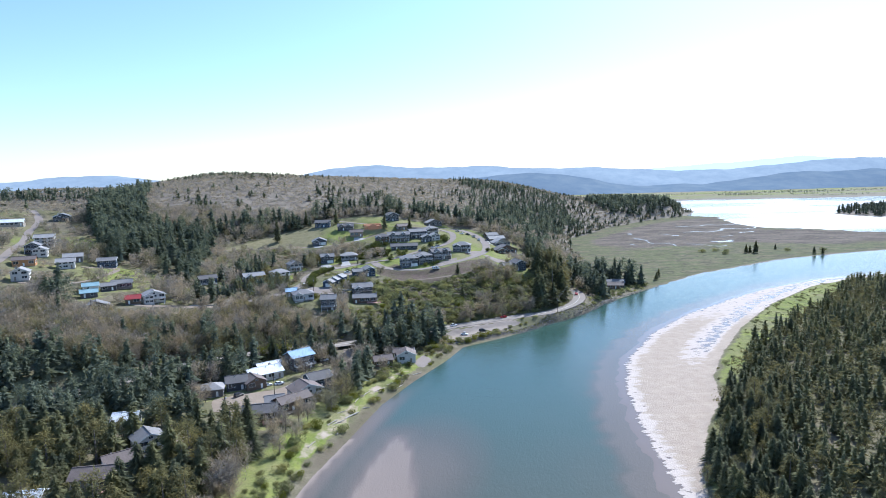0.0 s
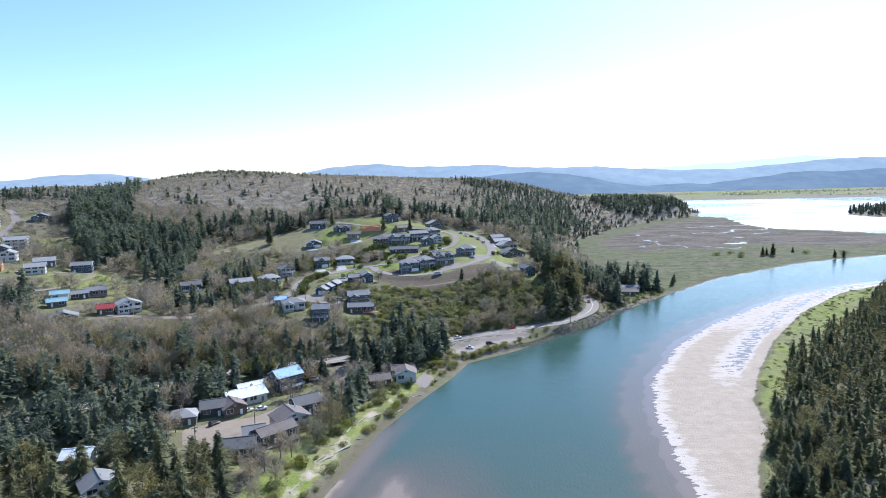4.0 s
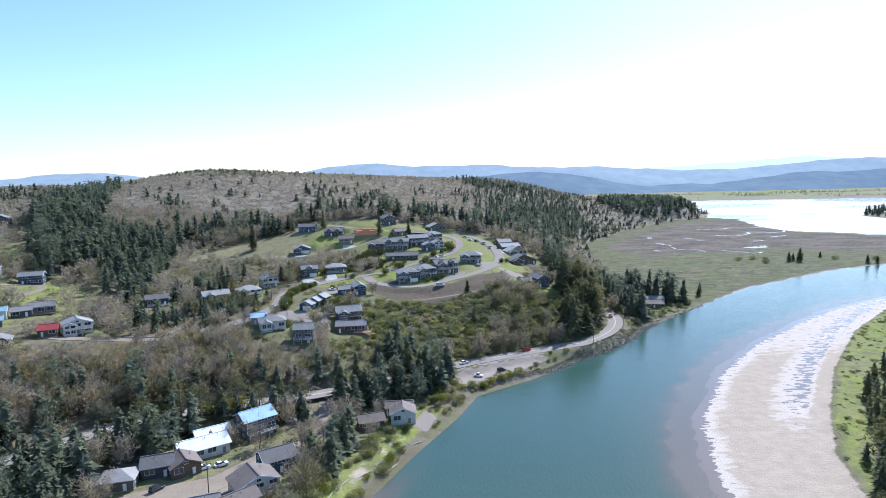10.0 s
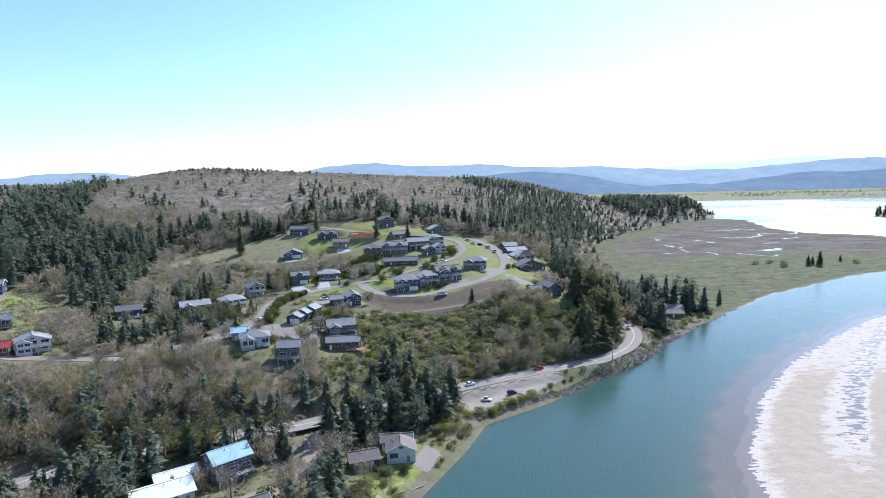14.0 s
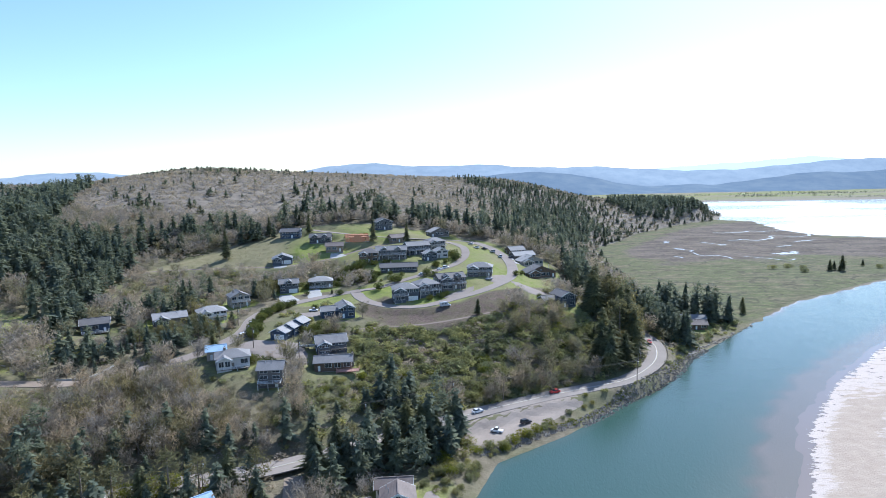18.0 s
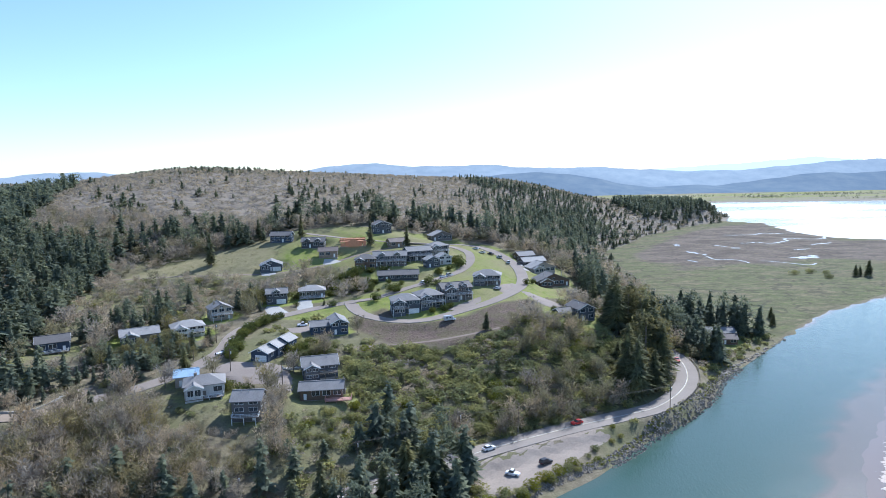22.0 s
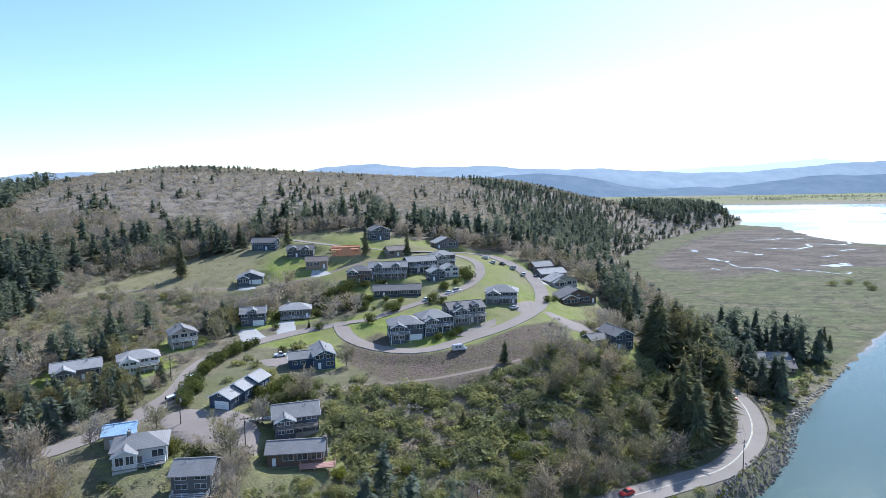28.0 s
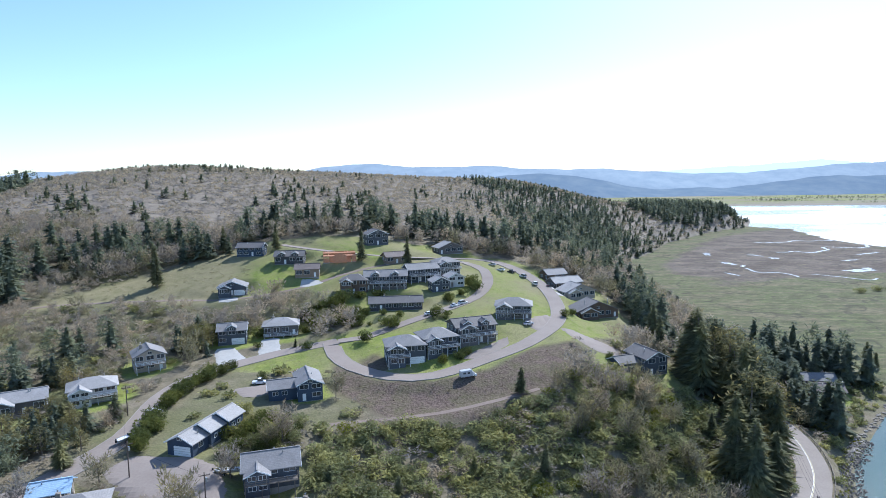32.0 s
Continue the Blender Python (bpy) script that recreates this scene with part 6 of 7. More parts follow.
# ---- cars ----
def loft(rows):
    """A skin through rings of corners of the same number."""
    bm = bmesh.new()
    rings = [[bm.verts.new(p) for p in row] for row in rows]
    n = len(rings[0])
    for a, b in zip(rings, rings[1:]):
        for k in range(n):
            bm.faces.new((a[k], a[(k + 1) % n], b[(k + 1) % n], b[k]))
    bm.faces.new(rings[0][::-1])
    bm.faces.new(rings[-1])
    bmesh.ops.recalc_face_normals(bm, faces=bm.faces[:])
    return bm


def car_rows(profile, half):
    return [[(x, -half * k, z0), (x, half * k, z0), (x, half * k, z1 - 0.08), (x, half * k * 0.9, z1), (x, -half * k * 0.9, z1), (x, -half * k, z1 - 0.08)] for x, z0, z1, k in profile]


BODY = [(-2.2, 0.45, 0.75, 0.86), (-2.05, 0.3, 0.95, 0.96), (-0.9, 0.26, 1.0, 1.0), (0.9, 0.26, 0.98, 1.0), (1.9, 0.3, 0.88, 0.95), (2.2, 0.42, 0.7, 0.84)]
CABIN = [(-1.75, 0.95, 1.02, 0.88), (-1.2, 0.95, 1.42, 0.84), (0.1, 0.95, 1.46, 0.84), (0.95, 0.95, 1.02, 0.88)]
TALL = [(-2.05, 0.95, 1.3, 0.9), (-1.85, 0.95, 1.72, 0.87), (0.2, 0.95, 1.75, 0.87), (1.05, 0.95, 1.05, 0.9)]
PICKUP = [(-0.5, 0.95, 1.2, 0.9), (-0.35, 0.95, 1.7, 0.87), (0.6, 0.95, 1.72, 0.87), (1.25, 0.95, 1.05, 0.9)]
TYRE = mesh_of("tyre", tube(bmesh.new(), (0, -0.1, 0), (0, 0.1, 0), 0.33, 0.33, 14), M_RUBBER)
RIM = mesh_of("rim", tube(bmesh.new(), (0, -0.11, 0), (0, 0.11, 0), 0.2, 0.2, 10), M_METAL)
LAMP = mesh_of("headlight", box(-0.04, 0.04, -0.16, 0.16, -0.07, 0.07), M_WHITE)
TAIL = mesh_of("tail_light", box(-0.04, 0.04, -0.14, 0.14, -0.09, 0.09), CARS["red"])


def car(x, y, turn, colour, style="car", z=None):
    c = base("car", x, y, (gz(x, y) if z is None else z) + 0.02, turn, {"car": f"{colour} saloon car on grey asphalt", "suv": f"{colour} sport utility car parked beside the road", "pickup": f"{colour} pickup truck parked on gravel"}[style], "car", "cars of the settlement")
    part("body", loft(car_rows(BODY, 0.9)), CARS[colour], c)
    top = {"car": CABIN, "suv": TALL, "pickup": PICKUP}[style]
    cabin = part("cabin", loft(car_rows(top, 0.86)), M_GLASS, c)
    zt = max(p[2] for p in top)
    xs = [p[0] for p in top if p[2] > zt - 0.1]
    part("roof_panel", box(min(xs), max(xs), -0.7, 0.7, zt - 0.01, zt + 0.04, 0.015), CARS[colour], cabin)
    for wx in (-1.35, 1.38):
        for wy in (-0.82, 0.82):
            wheel = shared("wheel", TYRE, c, pose(wx, wy, 0.33))
            shared("rim", RIM, wheel, Matrix())
    for wy in (-0.6, 0.6):
        shared("headlight", LAMP, c, pose(2.12, wy, 0.66))
        shared("tail_light", TAIL, c, pose(-2.14, wy, 0.78))
    return c


def on_road(name, x, y):
    line = LINES[name]
    k = min(range(len(line)), key=lambda i: math.dist(line[i], (x, y)))
    return float(PROFILE[name][k]) + 0.09


car(9, 363.3, 29, "white", z=on_road("highway", 9, 363))
car(41, 381.8, 205, "red", z=on_road("highway", 41, 382))
car(102.3, 449, 265, "red", z=on_road("highway", 104, 449))
car(15, 351.5, 155, "white", "pickup", gz(15, 351.5) + 0.12)
car(26, 358, 30, "black", "suv", gz(26, 358) + 0.12)
car(22.5, 573, 150, "white")
car(28, 572, 140, "black", "pickup")
car(33, 565, 120, "silver", "suv")
car(37, 552, 100, "white", "suv")
car(44.5, 549, 20, "black", "pickup")
car(19, 583, 150, "silver")
car(0, 512, 40, "white", "suv")
car(-3.5, 509, 40, "white")
car(-14, 500, 30, "white")
car(-66, 441, 10, "white", "pickup")
car(-75, 263, 40, "white")
car(-70.5, 266, 38, "white")
car(-83, 250, 60, "black", "suv")
car(-57, 299, 20, "silver", "suv")
car(-89.2, 420, 75, "white", "suv", on_road("hill_road", -90, 420))
car(24, 486, 40, "silver")


def camper(x, y, turn):
    c = base("camper_van", x, y, gz(x, y) + 0.02, turn, "boxy white and grey camper van parked beside a road", "camper van")
    c.scale = (0.8, 0.8, 0.8)
    part("body", loft([[(xx, -1.1, 0.5), (xx, 1.1, 0.5), (xx, 1.1, zt - 0.1), (xx, 1.0, zt), (xx, -1.0, zt), (xx, -1.1, zt - 0.1)] for xx, zt in ((-3.2, 2.9), (1.2, 3.0), (1.6, 2.7))]), CARS["silver"], c)
    part("cab", loft([[(xx, -1.0, 0.45), (xx, 1.0, 0.45), (xx, 1.0, zt - 0.1), (xx, 0.9, zt), (xx, -0.9, zt), (xx, -1.0, zt - 0.1)] for xx, zt in ((1.55, 2.1), (2.2, 2.0), (2.8, 1.25), (3.4, 1.1))]), CARS["white"], c)
    part("windscreen", loft([[(xx, -0.85, zt - 0.5), (xx, 0.85, zt - 0.5), (xx, 0.8, zt), (xx, -0.8, zt)] for xx, zt in ((2.25, 2.0), (2.75, 1.45))]), M_GLASS, c)
    for xx in (-1.8, 0.0):
        part("side_window", box(xx - 0.5, xx + 0.5, -1.13, -1.09, 1.6, 2.3), M_GLASS, c)
    for wx in (-2.0, 2.4):
        for wy in (-0.95, 0.95):
            shared("rim", RIM, shared("wheel", TYRE, c, pose(wx, wy, 0.34)), Matrix())


camper(-1.5, 441.5, 20)
camper(138, 508, 60)


def boat(x, y, turn, length=5.6):
    b = base("boat", x, y, gz(x, y) + 0.55, turn, "small white open boat on a road trailer", "boat", "boats on trailers")
    rows = [(-0.5, 0.42, 0.0), (-0.3, 0.46, -0.05), (0.1, 0.46, -0.05), (0.35, 0.3, 0.05), (0.5, 0.03, 0.25)]
    hull = loft([[(u * length, -w * 0.5, z), (u * length, w * 0.5, z), (u * length, w * 2.0, 0.75 + z * 0.4), (u * length, -w * 2.0, 0.75 + z * 0.4)] for u, w, z in rows])
    part("hull", hull, CARS["white"], b)
    part("gunwale", box(-length * 0.5, length * 0.3, -0.95, -0.85, 0.72, 0.8), M_METAL, b)
    part("gunwale", box(-length * 0.5, length * 0.3, 0.85, 0.95, 0.72, 0.8), M_METAL, b)
    part("windscreen", box(length * 0.08, length * 0.1, -0.75, 0.75, 0.75, 1.2), M_GLASS, b)
    part("outboard_motor", box(-length * 0.5 - 0.4, -length * 0.5 - 0.02, -0.2, 0.2, 0.2, 1.2, 0.08), M_RUBBER, b)
    part("trailer_beam", box(-length * 0.45, length * 0.72, -0.06, 0.06, -0.2, -0.08), M_METAL, b)
    for wy in (-0.9, 0.9):
        shared("rim", RIM, shared("wheel", TYRE, b, pose(-length * 0.15, wy, -0.22)), Matrix())


boat(-41, 381.5, 15)
boat(-59, 392, 8, 6.4)
boat(-88.5, 405, 64, 5.8)


# ---- poles and cables ----
def utility_pole(x, y, z, height=10.0, turn=0.0, lamp=False):
    p = base("utility_pole", x, y, z, turn, "weathered timber utility pole with a crossarm", "utility pole", "utility poles")
    part("shaft", tube(bmesh.new(), (0, 0, -1), (0, 0, height), 0.16, 0.10, 8), M_POLE, p)
    arm = part("crossarm", box(-1.1, 1.1, -0.06, 0.06, height - 0.8, height - 0.64), M_POLE, p)
    for k in (-1.0, -0.4, 0.4, 1.0):
        part("insulator", tube(bmesh.new(), (k, 0, height - 0.64), (k, 0, height - 0.46), 0.05, 0.04, 6), M_GLASS, arm)
    part("transformer", tube(bmesh.new(), (0.32, 0, height - 2.2), (0.32, 0, height - 1.3), 0.22, 0.22, 10), M_METAL, p)
    if lamp:
        tubes = tube(bmesh.new(), (0, 0, height - 1.2), (0, -1.6, height - 0.9), 0.04, 0.03, 5)
        part("lamp_head", box(-0.15, 0.15, -2.1, -1.5, height - 0.98, height - 0.84), M_METAL, part("lamp_arm", tubes, M_METAL, p))
    return p, Vector((x, y, z + height - 0.46))


def span(pole, a, b, off, sag=0.9):
    """A cable between two pole tops, as a part of the first pole."""
    d = (b - a)
    side = Vector((-d.y, d.x, 0)).normalized() * off
    bm = bmesh.new()
    pts = [a.lerp(b, k / 10) + side - Vector((0, 0, 4 * sag * (k / 10) * (1 - k / 10))) for k in range(11)]
    across = side.normalized()
    rings = [[bm.verts.new(p + across * 0.025 * math.cos(k * 2.094) + Vector((0, 0, 0.025 * math.sin(k * 2.094)))) for k in range(3)] for p in pts]
    for p, q in zip(rings, rings[1:]):
        for k in range(3):
            bm.faces.new((p[k], p[(k + 1) % 3], q[(k + 1) % 3], q[k]))
    bm.faces.new(rings[0][::-1])
    bm.faces.new(rings[-1])
    turned(bm, pole.matrix_basis.inverted())
    part("cable", bm, M_WIRE, pole)


HIGHWAY_POLES = [(-58, 328, 5.2), (-30, 346, 5.6), (0, 366, 5.2), (77, 391.5, 2.4), (99, 452, 7.0)]
made = [utility_pole(x, y, z, 12.5 if k == 3 else 11, 30) for k, (x, y, z) in enumerate(HIGHWAY_POLES)]
for (pole, a), (_, b) in zip(made, made[1:]):
    for off in (-1.0, -0.4, 0.4):
        span(pole, a, b, off)
made = [utility_pole(x, y, gz(x, y), 9.5, 40, True) for x, y in ((-80, 226), (-67.8, 248.6), (-60.3, 273.5), (-69, 305))]
for (pole, a), (_, b) in zip(made, made[1:]):
    for off in (-0.8, 0.6):
        span(pole, a, b, off, 0.6)
made = [utility_pole(x, y, gz(x, y), 8.5, 20) for x, y in ((-59, 378.4), (-79.5, 387.9), (-96, 420))]
for (pole, a), (_, b) in zip(made, made[1:]):
    span(pole, a, b, 0.5, 0.5)


# ---- the river bank ----
def stone_mesh(seed):
    r = random.Random(seed)
    bm = bmesh.new()
    bmesh.ops.create_icosphere(bm, subdivisions=1, radius=0.6)
    for v in bm.verts:
        v.co *= r.uniform(0.7, 1.2)
        v.co.z *= 0.75
    return mesh_of("stone", bm, M_STONE)


STONES = [stone_mesh(k) for k in range(5)]
srng = random.Random(9)
riprap = base("riprap", 90, 410, 1.0, 0, "bank of rough grey riprap stones below the highway", "riprap", kind="structure")
bank_line = smooth_line([(50, 363), (66, 379), (86, 397), (103, 415), (114, 432), (125, 444), (132, 452)], 1.0)
for k in range(296):
    x, y = srng.choice(bank_line)
    off = srng.uniform(-2.0, 3.6)
    x, y = x - 0.72 * off, y + 0.69 * off
    st = shared("stone", srng.choice(STONES), riprap, Matrix.Translation((x - 90, y - 410, max(-0.2, gz(x, y)) - 1.0 + 0.15)) @ Euler((srng.uniform(0, 3), srng.uniform(0, 3), srng.uniform(0, 3))).to_matrix().to_4x4())
    size = srng.uniform(0.4, 0.9)
    st.scale = (size, size * srng.uniform(0.8, 1.2), size)
quarry = random.Random(14)
rubble = []
far_bank = smooth_line([(8, 336), (22, 345), (36, 355), (50, 363), (66, 379), (86, 397), (103, 415), (114, 432), (125, 444), (132, 452)], 1.0)
for k in range(1500):
    x, y = quarry.choice(far_bank)
    off = quarry.uniform(-2.6, 3.8) if x > 45 else quarry.uniform(-1.5, 2.5)
    x, y, s, a = x - 0.72 * off, y + 0.69 * off, quarry.uniform(0.25, 0.7), quarry.uniform(0, 6)
    mid = np.array([x, y, max(-0.1, gz(x, y)) + 0.05])
    ring = [mid + s * quarry.uniform(0.7, 1.3) * np.array([math.cos(a + i * 1.57), math.sin(a + i * 1.57), quarry.uniform(-0.25, 0.25)]) for i in range(4)]
    top = mid + np.array([quarry.uniform(-0.3, 0.3) * s, quarry.uniform(-0.3, 0.3) * s, s * quarry.uniform(0.5, 0.9)])
    for i in range(4):
        rubble += [ring[i], ring[(i + 1) % 4], top]
tagged(new("rubble", mesh_from("rubble", np.array(rubble), 3, M_STONE)), "loose grey rubble between the highway and the river", "rubble", kind="stuff")
tufts = []
for k in range(420):
    x, y = quarry.choice(far_bank)
    off = quarry.uniform(0.8, 3.8)
    x, y = x - 0.72 * off, y + 0.69 * off
    tufts.append((x, y, gz(x, y) - 0.1, quarry.uniform(0.25, 0.6)))
woods("bank_grass", np.array(tufts), FAR_SHRUBS, M_WILLOW, "yellow-green grass tufts between the riprap stones", "grass", 1.5)
shore_rocks = base("shore_rocks", 150, 475, 0.3, 0, "scattered grey boulders at the water's edge", "rocks", kind="structure")
for k in range(90):
    u = srng.random()
    x, y = 122 + 60 * u + srng.uniform(-2, 1), 443 + 58 * u + srng.uniform(-1, 2)
    st = shared("stone", srng.choice(STONES), shore_rocks, Matrix.Translation((x - 150, y - 475, max(0.0, gz(x, y)) - 0.3)))
    st.scale = (srng.uniform(0.6, 1.6),) * 3

guard = base("guardrail", 90, 410, 0, 0, "weathered steel guardrail along the outer bend", "guardrail", kind="structure")
outer, oz = [], []
dense = smooth_line(LINES["highway"], 2.0)
zs = road_height("highway", np.linspace(0, len(PROFILE["highway"]) - 1, len(dense)))
for i in range(1, len(dense) - 1):
    (ax, ay), (bx, by) = dense[i - 1], dense[i + 1]
    ln = math.dist(dense[i - 1], dense[i + 1])
    x, y = dense[i][0] + (by - ay) / ln * 4.9, dense[i][1] - (bx - ax) / ln * 4.9
    if 78 < x < 112 and 396 < y < 452:
        outer.append((x - 90, y - 410))
        oz.append(zs[i])
ribbon("beam", outer, [z + 0.75 for z in oz], 0, 0.1, 0.0, M_WOOD, guard, thick=0.3)
for (x, y), z in list(zip(outer, oz))[::1]:
    part("post", box(x - 0.09, x + 0.09, y - 0.09, y + 0.09, z - 0.6, z + 0.72), M_WOOD, guard)


def driftwood(x, y, turn, length, thick):
    log = base("driftwood_log", x, y, gz(x, y) + thick * 0.7, turn, "bleached driftwood log stranded on the bank", "driftwood", "driftwood logs")
    bm = tube(bmesh.new(), (-length / 2, 0, 0), (0, 0.1, 0.04), thick, thick * 0.9, 9)
    tube(bm, (0, 0.1, 0.04), (length / 2, 0, 0), thick * 0.9, thick * 0.55, 9)
    part("trunk", bm, M_DRIFT, log)
    for k in range(5):
        a = k * 1.256
        part("root", tube(bmesh.new(), (-length / 2 + 0.1, 0, 0), (-length / 2 - 0.4, 0.6 * math.cos(a), 0.6 * math.sin(a) * 0.6), thick * 0.4, 0.04, 5), M_DRIFT, log)


for spec in ((-34, 235, 55, 8, 0.4), (-18, 269, 62, 7, 0.3), (-38, 227, 48, 6, 0.28), (-27, 252, 70, 5, 0.25), (-30, 244, 20, 4, 0.2), (-36.5, 221, 75, 5, 0.22), (-10.5, 287, 40, 5, 0.22), (-31, 257, 66, 6, 0.22), (-26, 263, 52, 7, 0.24), (-40, 226, 60, 6, 0.25), (-44, 208, 72, 5, 0.2),
             (-34, 249, 80, 5, 0.2), (-22, 271, 58, 4, 0.18), (-16, 283, 35, 5, 0.2), (-38, 236, 40, 4, 0.18)):
    driftwood(*spec)

# ---- the low wall round the turning place ----
kerb = base("retaining_wall", 0, 0, 0, 0, "low white retaining wall round a turning place", "wall", kind="structure")
rim = smooth_line([(-146, 356.5), (-138, 357.2), (-131.5, 358.3), (-128.4, 362.5), (-127, 372)], 2.0)
heights = ground(np.array([p[0] for p in rim]), np.array([p[1] for p in rim]))
ribbon("coping", rim, heights, 0, 0.35, 0.6, M_DRIVE, kerb, thick=0.9)

# ---- drives and yards ----
for name, ring, mat, label in YARDS:
    flat_patch(name, ring, mat, label, 0.14, 1.5)


# ---- the house being framed ----
def framed_house(x, y, turn):
    h = base("unfinished_house", x, y, gz(x, y), turn, "unfinished house of bare orange timber framing", "house")
    w, d = 16.0, 10.0
    part("slab", box(-w / 2, w / 2, 0, d, -1.5, 0.2), M_CONCRETE, h)
    for yy in (0, d * 0.5, d):
        part("plate", box(-w / 2, w / 2, yy - 0.1, yy + 0.1, 2.9, 3.15), M_CEDAR, h)
        for k in range(17):
            xx = -w / 2 + k * w / 16
            part("stud", box(xx - 0.09, xx + 0.09, yy - 0.09, yy + 0.09, 0.2, 2.9), M_CEDAR, h)
    for k in range(9):
        xx = -w / 2 + 1 + k * 1.6
        if k % 3 != 2:
            for s in (-1, 1):
                part("rafter", tube(bmesh.new(), (xx, d / 2 + s * d / 2, 3.1), (xx, d / 2, 5.4), 0.11, 0.11, 4), M_CEDAR, h)
    for s in (-1, 1):
        for k in (0, 2):
            u0, u1 = k / 4, k / 4 + 0.2
            bm = bmesh.new()
            pts = [(xx, d / 2 + s * d / 2 * (1 - u), 3.2 + 2.3 * u) for xx in (-w / 2, w / 2 - (3.0 if k == 3 else 0)) for u in (u0, u1)]
            lo = [bm.verts.new(pts[i]) for i in (0, 1, 3, 2)]
            up = [bm.verts.new(v.co + Vector((0, 0, 0.12))) for v in lo]
            bm.faces.new(lo[::-1])
            bm.faces.new(up)
            for i in range(4):
                bm.faces.new((lo[i], lo[(i + 1) % 4], up[(i + 1) % 4], up[i]))
            part("roof_deck", bm, M_CEDAR, h)
    part("gable_sheathing", prism(bmesh.new(), [(-3.5, 0.2), (3.5, 0.2), (3.5, 3.4), (0, 5.2), (-3.5, 3.4)], -2.2, -2.0), M_CEDAR, h)
    for k in range(6):
        xx = -w / 2 + 0.4 + k * 2.7
        part("sheathing", box(xx, xx + 2.2, -0.16, -0.1, 0.2, 3.0 if k % 2 else 2.2), M_CEDAR, h)
        if k % 3:
            part("sheathing", box(xx, xx + 2.2, d / 2 + 0.1, d / 2 + 0.2, 3.1, 4.6), M_CEDAR, h)
    part("sheathing", box(-w / 2, -w / 2 + 5.5, d - 0.04, d + 0.06, 0.2, 3.0), M_CEDAR, h)
    part("sheathing", box(w / 2 - 4.5, w / 2, 0.5 * d - 0.16, 0.5 * d - 0.1, 0.2, 3.0), M_CEDAR, h)


framed_house(-59, 557, 12)

# ---- single trees, hedges and garden shrubs ----
for x, y, h, wide in ((14, 434.5, 8.5, 1.35), (-141, 538, 21, 1.0), (-48.7, 561, 17, 0.9), (-25.3, 556, 19, 0.8), (-96, 578, 15, 1.0), (-126, 585, 15, 1.1), (50, 432, 9, 1.2), (16, 404, 9, 1.1),
                      (70, 474, 17, 1.0), (76, 498, 18, 1.0), (-63, 476, 3.5, 1.3), (86, 425, 19, 1.1), (-36, 393, 4, 1.4), (-20, 392, 5, 1.4), (-2, 403, 5, 1.3)):
    tree("conifer", x, y, h, None, wide)
for x, y, h in ((-58.6, 472.5, 2.4), (-37.6, 476, 3.2), (-29.7, 488.5, 4.2), (-59.6, 511, 3.4), (-55, 512, 4.5), (-51, 517, 5), (-45.3, 503, 2.6), (-49, 507, 2.6), (-41, 503, 2.4), (-44, 519, 3.0), (-37, 522, 3.2),
                (-29, 522, 2.8), (-22, 519, 2.8), (-11, 497, 3.5), (-6, 516, 3), (5.4, 540, 4.5), (7, 532, 4.2), (1, 525, 2.6), (-6, 519, 2.4), (-33, 500, 2.2), (-26, 499, 2.2), (-88, 483, 4),
                (-80, 486, 3.6), (-63, 490, 2.6), (-77, 476, 1.8), (-9, 453, 2.2), (-4, 456, 2.4), (-1, 459, 2.2), (-94, 490, 4.5), (-98, 486, 5), (-66, 446, 2), (-63, 450, 1.8), (41, 501, 2.5), (45, 505, 2),
                (-20, 303, 2), (-15, 294, 2.2), (-24, 294, 2), (-52, 277, 3.4), (-49, 274, 3), (-76, 376, 3), (-70, 372, 3.2), (-66, 370, 2.5), (51, 458, 2.4), (54, 455, 2), (48, 460, 1.8)):
    tree("hedge_bush", x, y, h * 1.3, None, 1.15)
# dark evergreens below the shoulder houses, beside the tan house and south of the highway
thick = random.Random(31)
for k in range(38):
    x, y = thick.uniform(-134, -97), thick.uniform(392, 417)
    if y < 418 + 0.55 * (x + 111):
        tree("pine" if k % 3 else "conifer", x, y, thick.uniform(5.5, 8.5), None, 1.7)
for x, y, h in ((-97, 467, 8), (-95, 472, 9.5), (-99, 474, 10), (-94, 478, 8), (-98, 481, 9), (-101, 469, 7), (-103, 477, 8), (-113, 444, 6), (-118, 440, 8), (-122, 436, 9), (-126, 441, 10)):
    tree("pine", x, y, h, None, 1.6)
verge = LINES["highway"]
for k, (x, y) in enumerate(verge):
    if -112 < x < -6:
        ax, ay = verge[k + 1]
        ln = math.dist((x, y), (ax, ay))
        off = thick.uniform(6.0, 8.5)
        qx, qy = x + (ay - y) / ln * off, y - (ax - x) / ln * off
        if math.dist((qx, qy), (-47, 311)) > 4.5:
            tree("conifer" if thick.random() < 0.5 else "pine", qx, qy, thick.uniform(11, 18), None, thick.uniform(1.2, 1.6))
hedge_line = smooth_line([(-83, 399), (-85.5, 407), (-86.5, 416), (-88, 426), (-87.5, 436), (-84.5, 447), (-80, 455)], 2.0)
for x, y in hedge_line:
    if not (417 < y < 423):
        tree("hedge_bush", x + trng.uniform(-0.6, 0.6), y, trng.uniform(2.6, 4.2), None, trng.uniform(1.0, 1.5))
for x, y, h in ((-65, 303, 5.5), (-82, 303, 6), (-78, 306, 5), (-87, 300, 5), (-56, 306, 4.5), (20, 345, 3.2), (24, 349, 3.4), (29, 353, 3.0), (34, 358, 2.6), (17, 341, 2.4), (-4, 330, 4), (-2, 322, 3.4)):
    tree("yellow_shrub", x, y, h, None, 1.15)
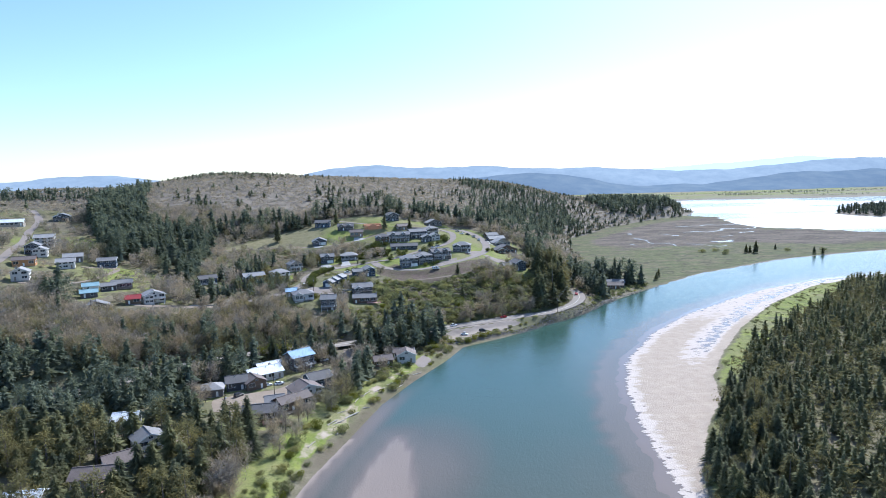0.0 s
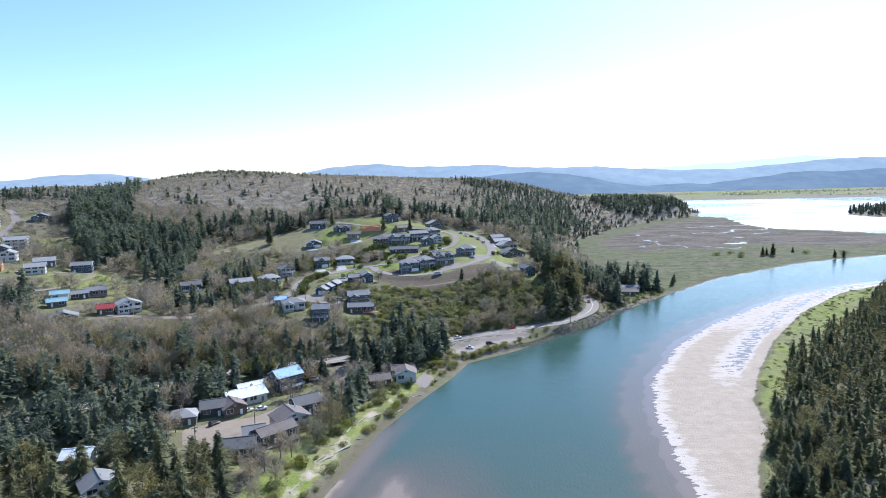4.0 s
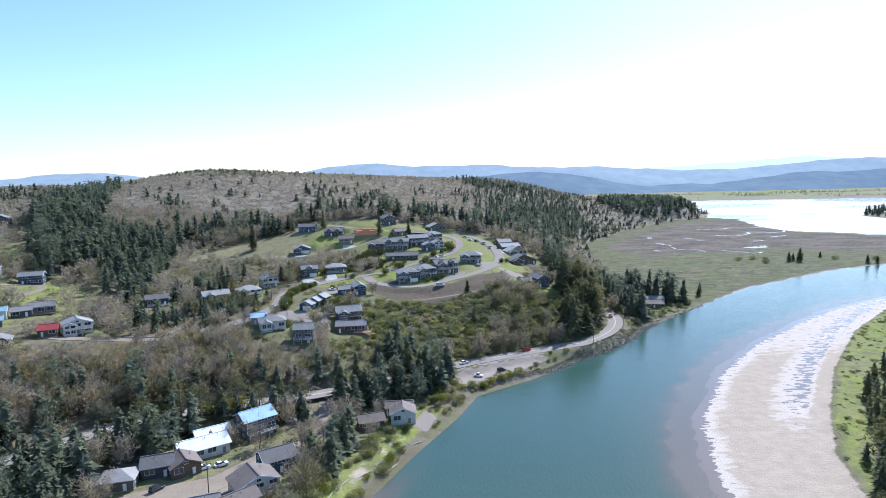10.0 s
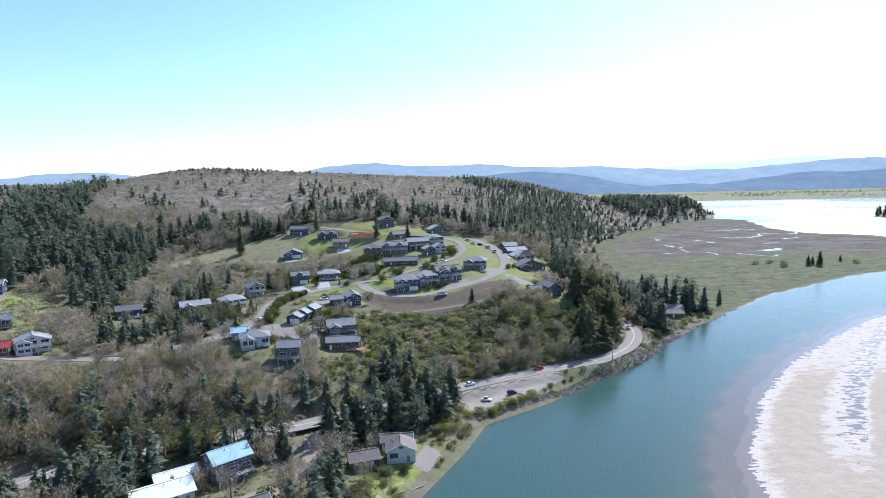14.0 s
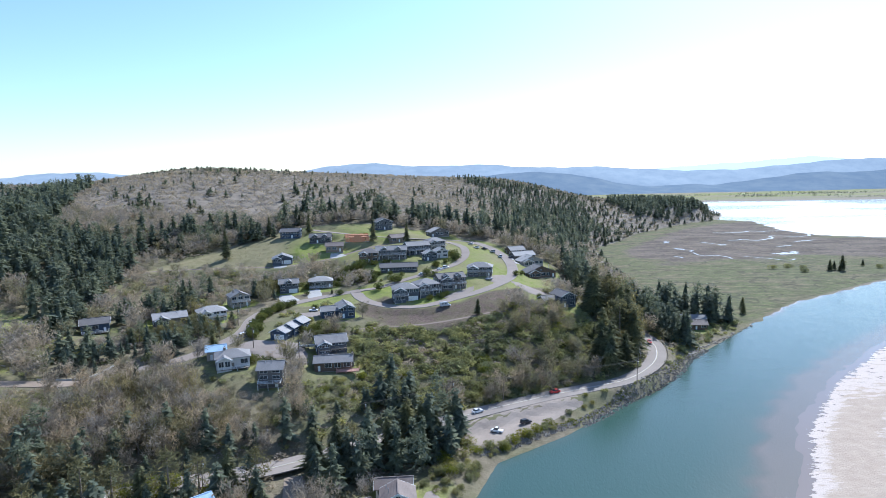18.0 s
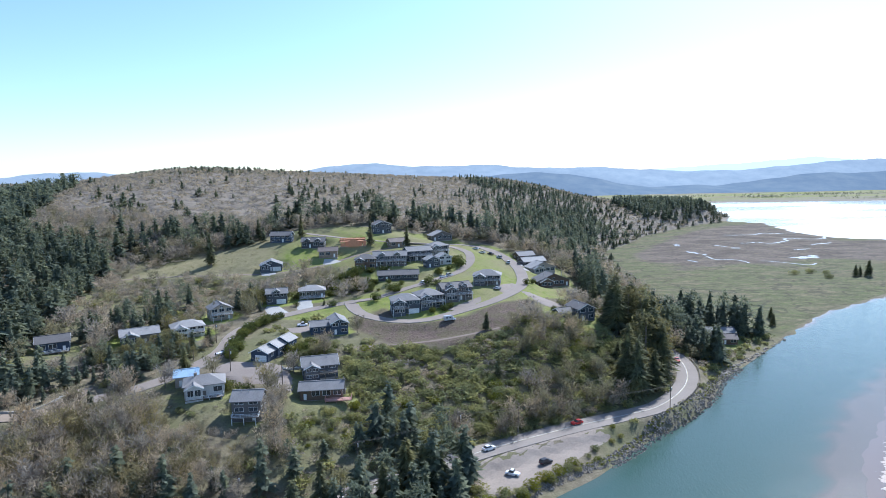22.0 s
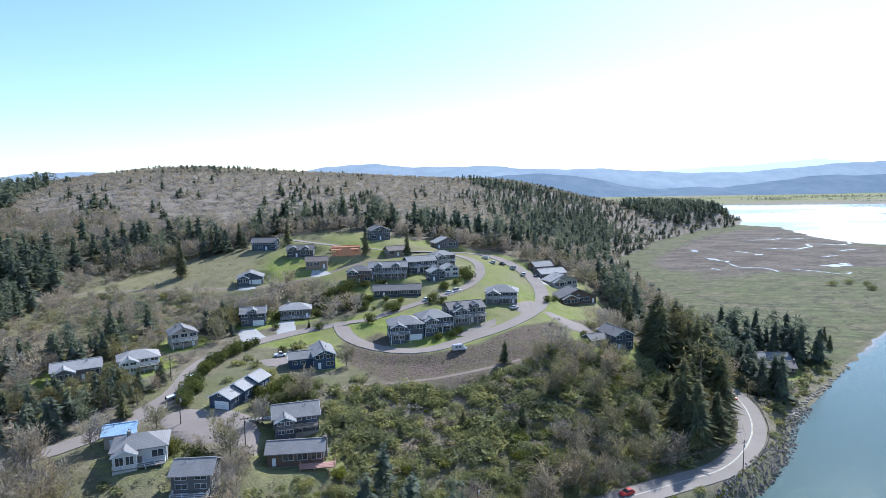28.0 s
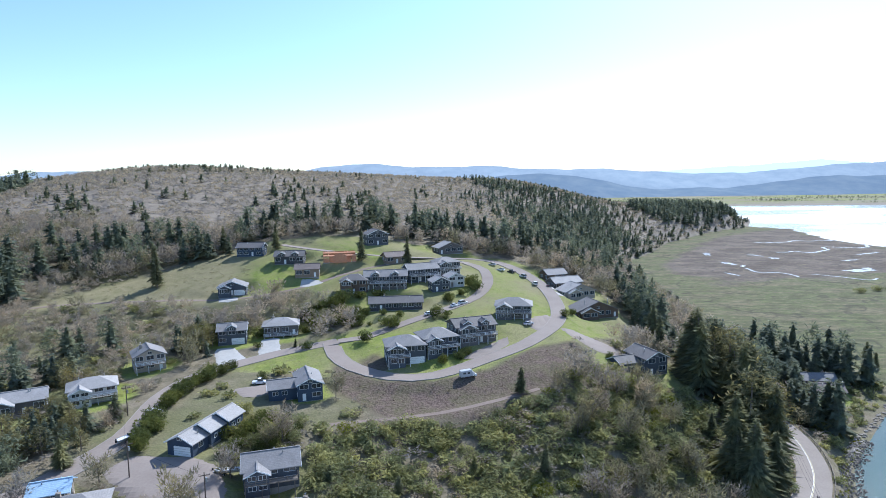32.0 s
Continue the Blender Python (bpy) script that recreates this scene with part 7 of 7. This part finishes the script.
for x, y, h in ((351, 690, 11), (361, 689, 15), (357, 693, 9), (326, 712, 6), (323, 684, 6), (397, 713, 7), (403, 699, 6), (415, 668, 9), (424, 667, 8), (307, 706, 6), (335, 705, 5), (440, 690, 6), (198, 545, 8), (190, 528, 8)):
    tree("conifer" if h > 6.5 else "shrub", x, y, h if h > 6.5 else h * 0.7, None, 1.5)

lx, ly, _, _ = scatter(-66, -4, 494, 526, 3.1, 21)
for x, y in list(zip(lx, ly))[:48]:
    tree("hedge_bush" if trng.random() < 0.75 else "shrub", x, y, trng.uniform(1.4, 3.4), None, 1.2)
lx, ly, _, _ = scatter(-66, -48, 398, 426, 3.4, 22)
for x, y in list(zip(lx, ly))[:34]:
    tree("shrub" if trng.random() < 0.6 else "hedge_bush", x, y, trng.uniform(1.6, 4.0), None, 1.2)

# ---- creeks and pools of the marsh ----
def pool(x, y, rx, ry, turn, seed):
    r = random.Random(seed)
    bm = bmesh.new()
    n = 22
    ring = []
    for k in range(n):
        a = k * math.tau / n
        f = 0.75 + 0.35 * math.sin(3 * a + seed) * math.cos(2 * a - seed) + r.uniform(-0.1, 0.1)
        ring.append(bm.verts.new((rx * f * math.cos(a), ry * f * math.sin(a), 0)))
    bm.faces.new(ring)
    ob = part("pool", bm, M_WATER)
    me = ob.data
    attr = me.color_attributes.new("shoal", "FLOAT_COLOR", "POINT")
    # second channel lays half of the bay's painted glare colour on the pool
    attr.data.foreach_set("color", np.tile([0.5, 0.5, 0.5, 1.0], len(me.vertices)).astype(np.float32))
    ob.matrix_basis = pose(x, y, gz(x, y) + 0.16, 0, 0, turn)
    tagged(ob, "shallow bright pool in the brown marsh", "pool", kind="structure")


for k, spec in enumerate(((287, 868, 5, 16, 12), (292, 852, 3, 9, -30), (383, 812, 20, 9, 10), (396, 822, 9, 5, 40), (352, 905, 8, 6, 0), (345, 930, 3, 14, 25), (420, 880, 16, 3, 20), (470, 930, 30, 3, 25), (300, 950, 5, 18, -20), (258, 800, 2.5, 12, 15))):
    pool(*spec, k)
for line in ([(600, 1050), (560, 1032), (520, 1000), (470, 985), (420, 955), (380, 950)], [(283, 845), (290, 820), (305, 800), (300, 780)], [(540, 1085), (500, 1075), (455, 1062), (420, 1072)], [(330, 790), (345, 775), (370, 770)]):
    dense = [(x + 5 * math.sin(y / 9 + x / 14), y + 9 * math.sin(x / 12) + 4 * math.sin(x / 5.3)) for x, y in smooth_line(line, 3.0)]
    xy = np.array(dense)
    ob = ribbon("creek", dense, lie(xy[:, 0], xy[:, 1]), 0, 4.0 if line[0][0] > 500 else 2.4, 0.2, M_WATER)
    attr = ob.data.color_attributes.new("shoal", "FLOAT_COLOR", "POINT")
    # the creek takes half of that painted glare colour too
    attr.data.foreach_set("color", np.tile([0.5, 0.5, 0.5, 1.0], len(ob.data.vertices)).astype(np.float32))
    tagged(ob, "narrow tidal creek winding through the marsh", "creek", kind="structure")
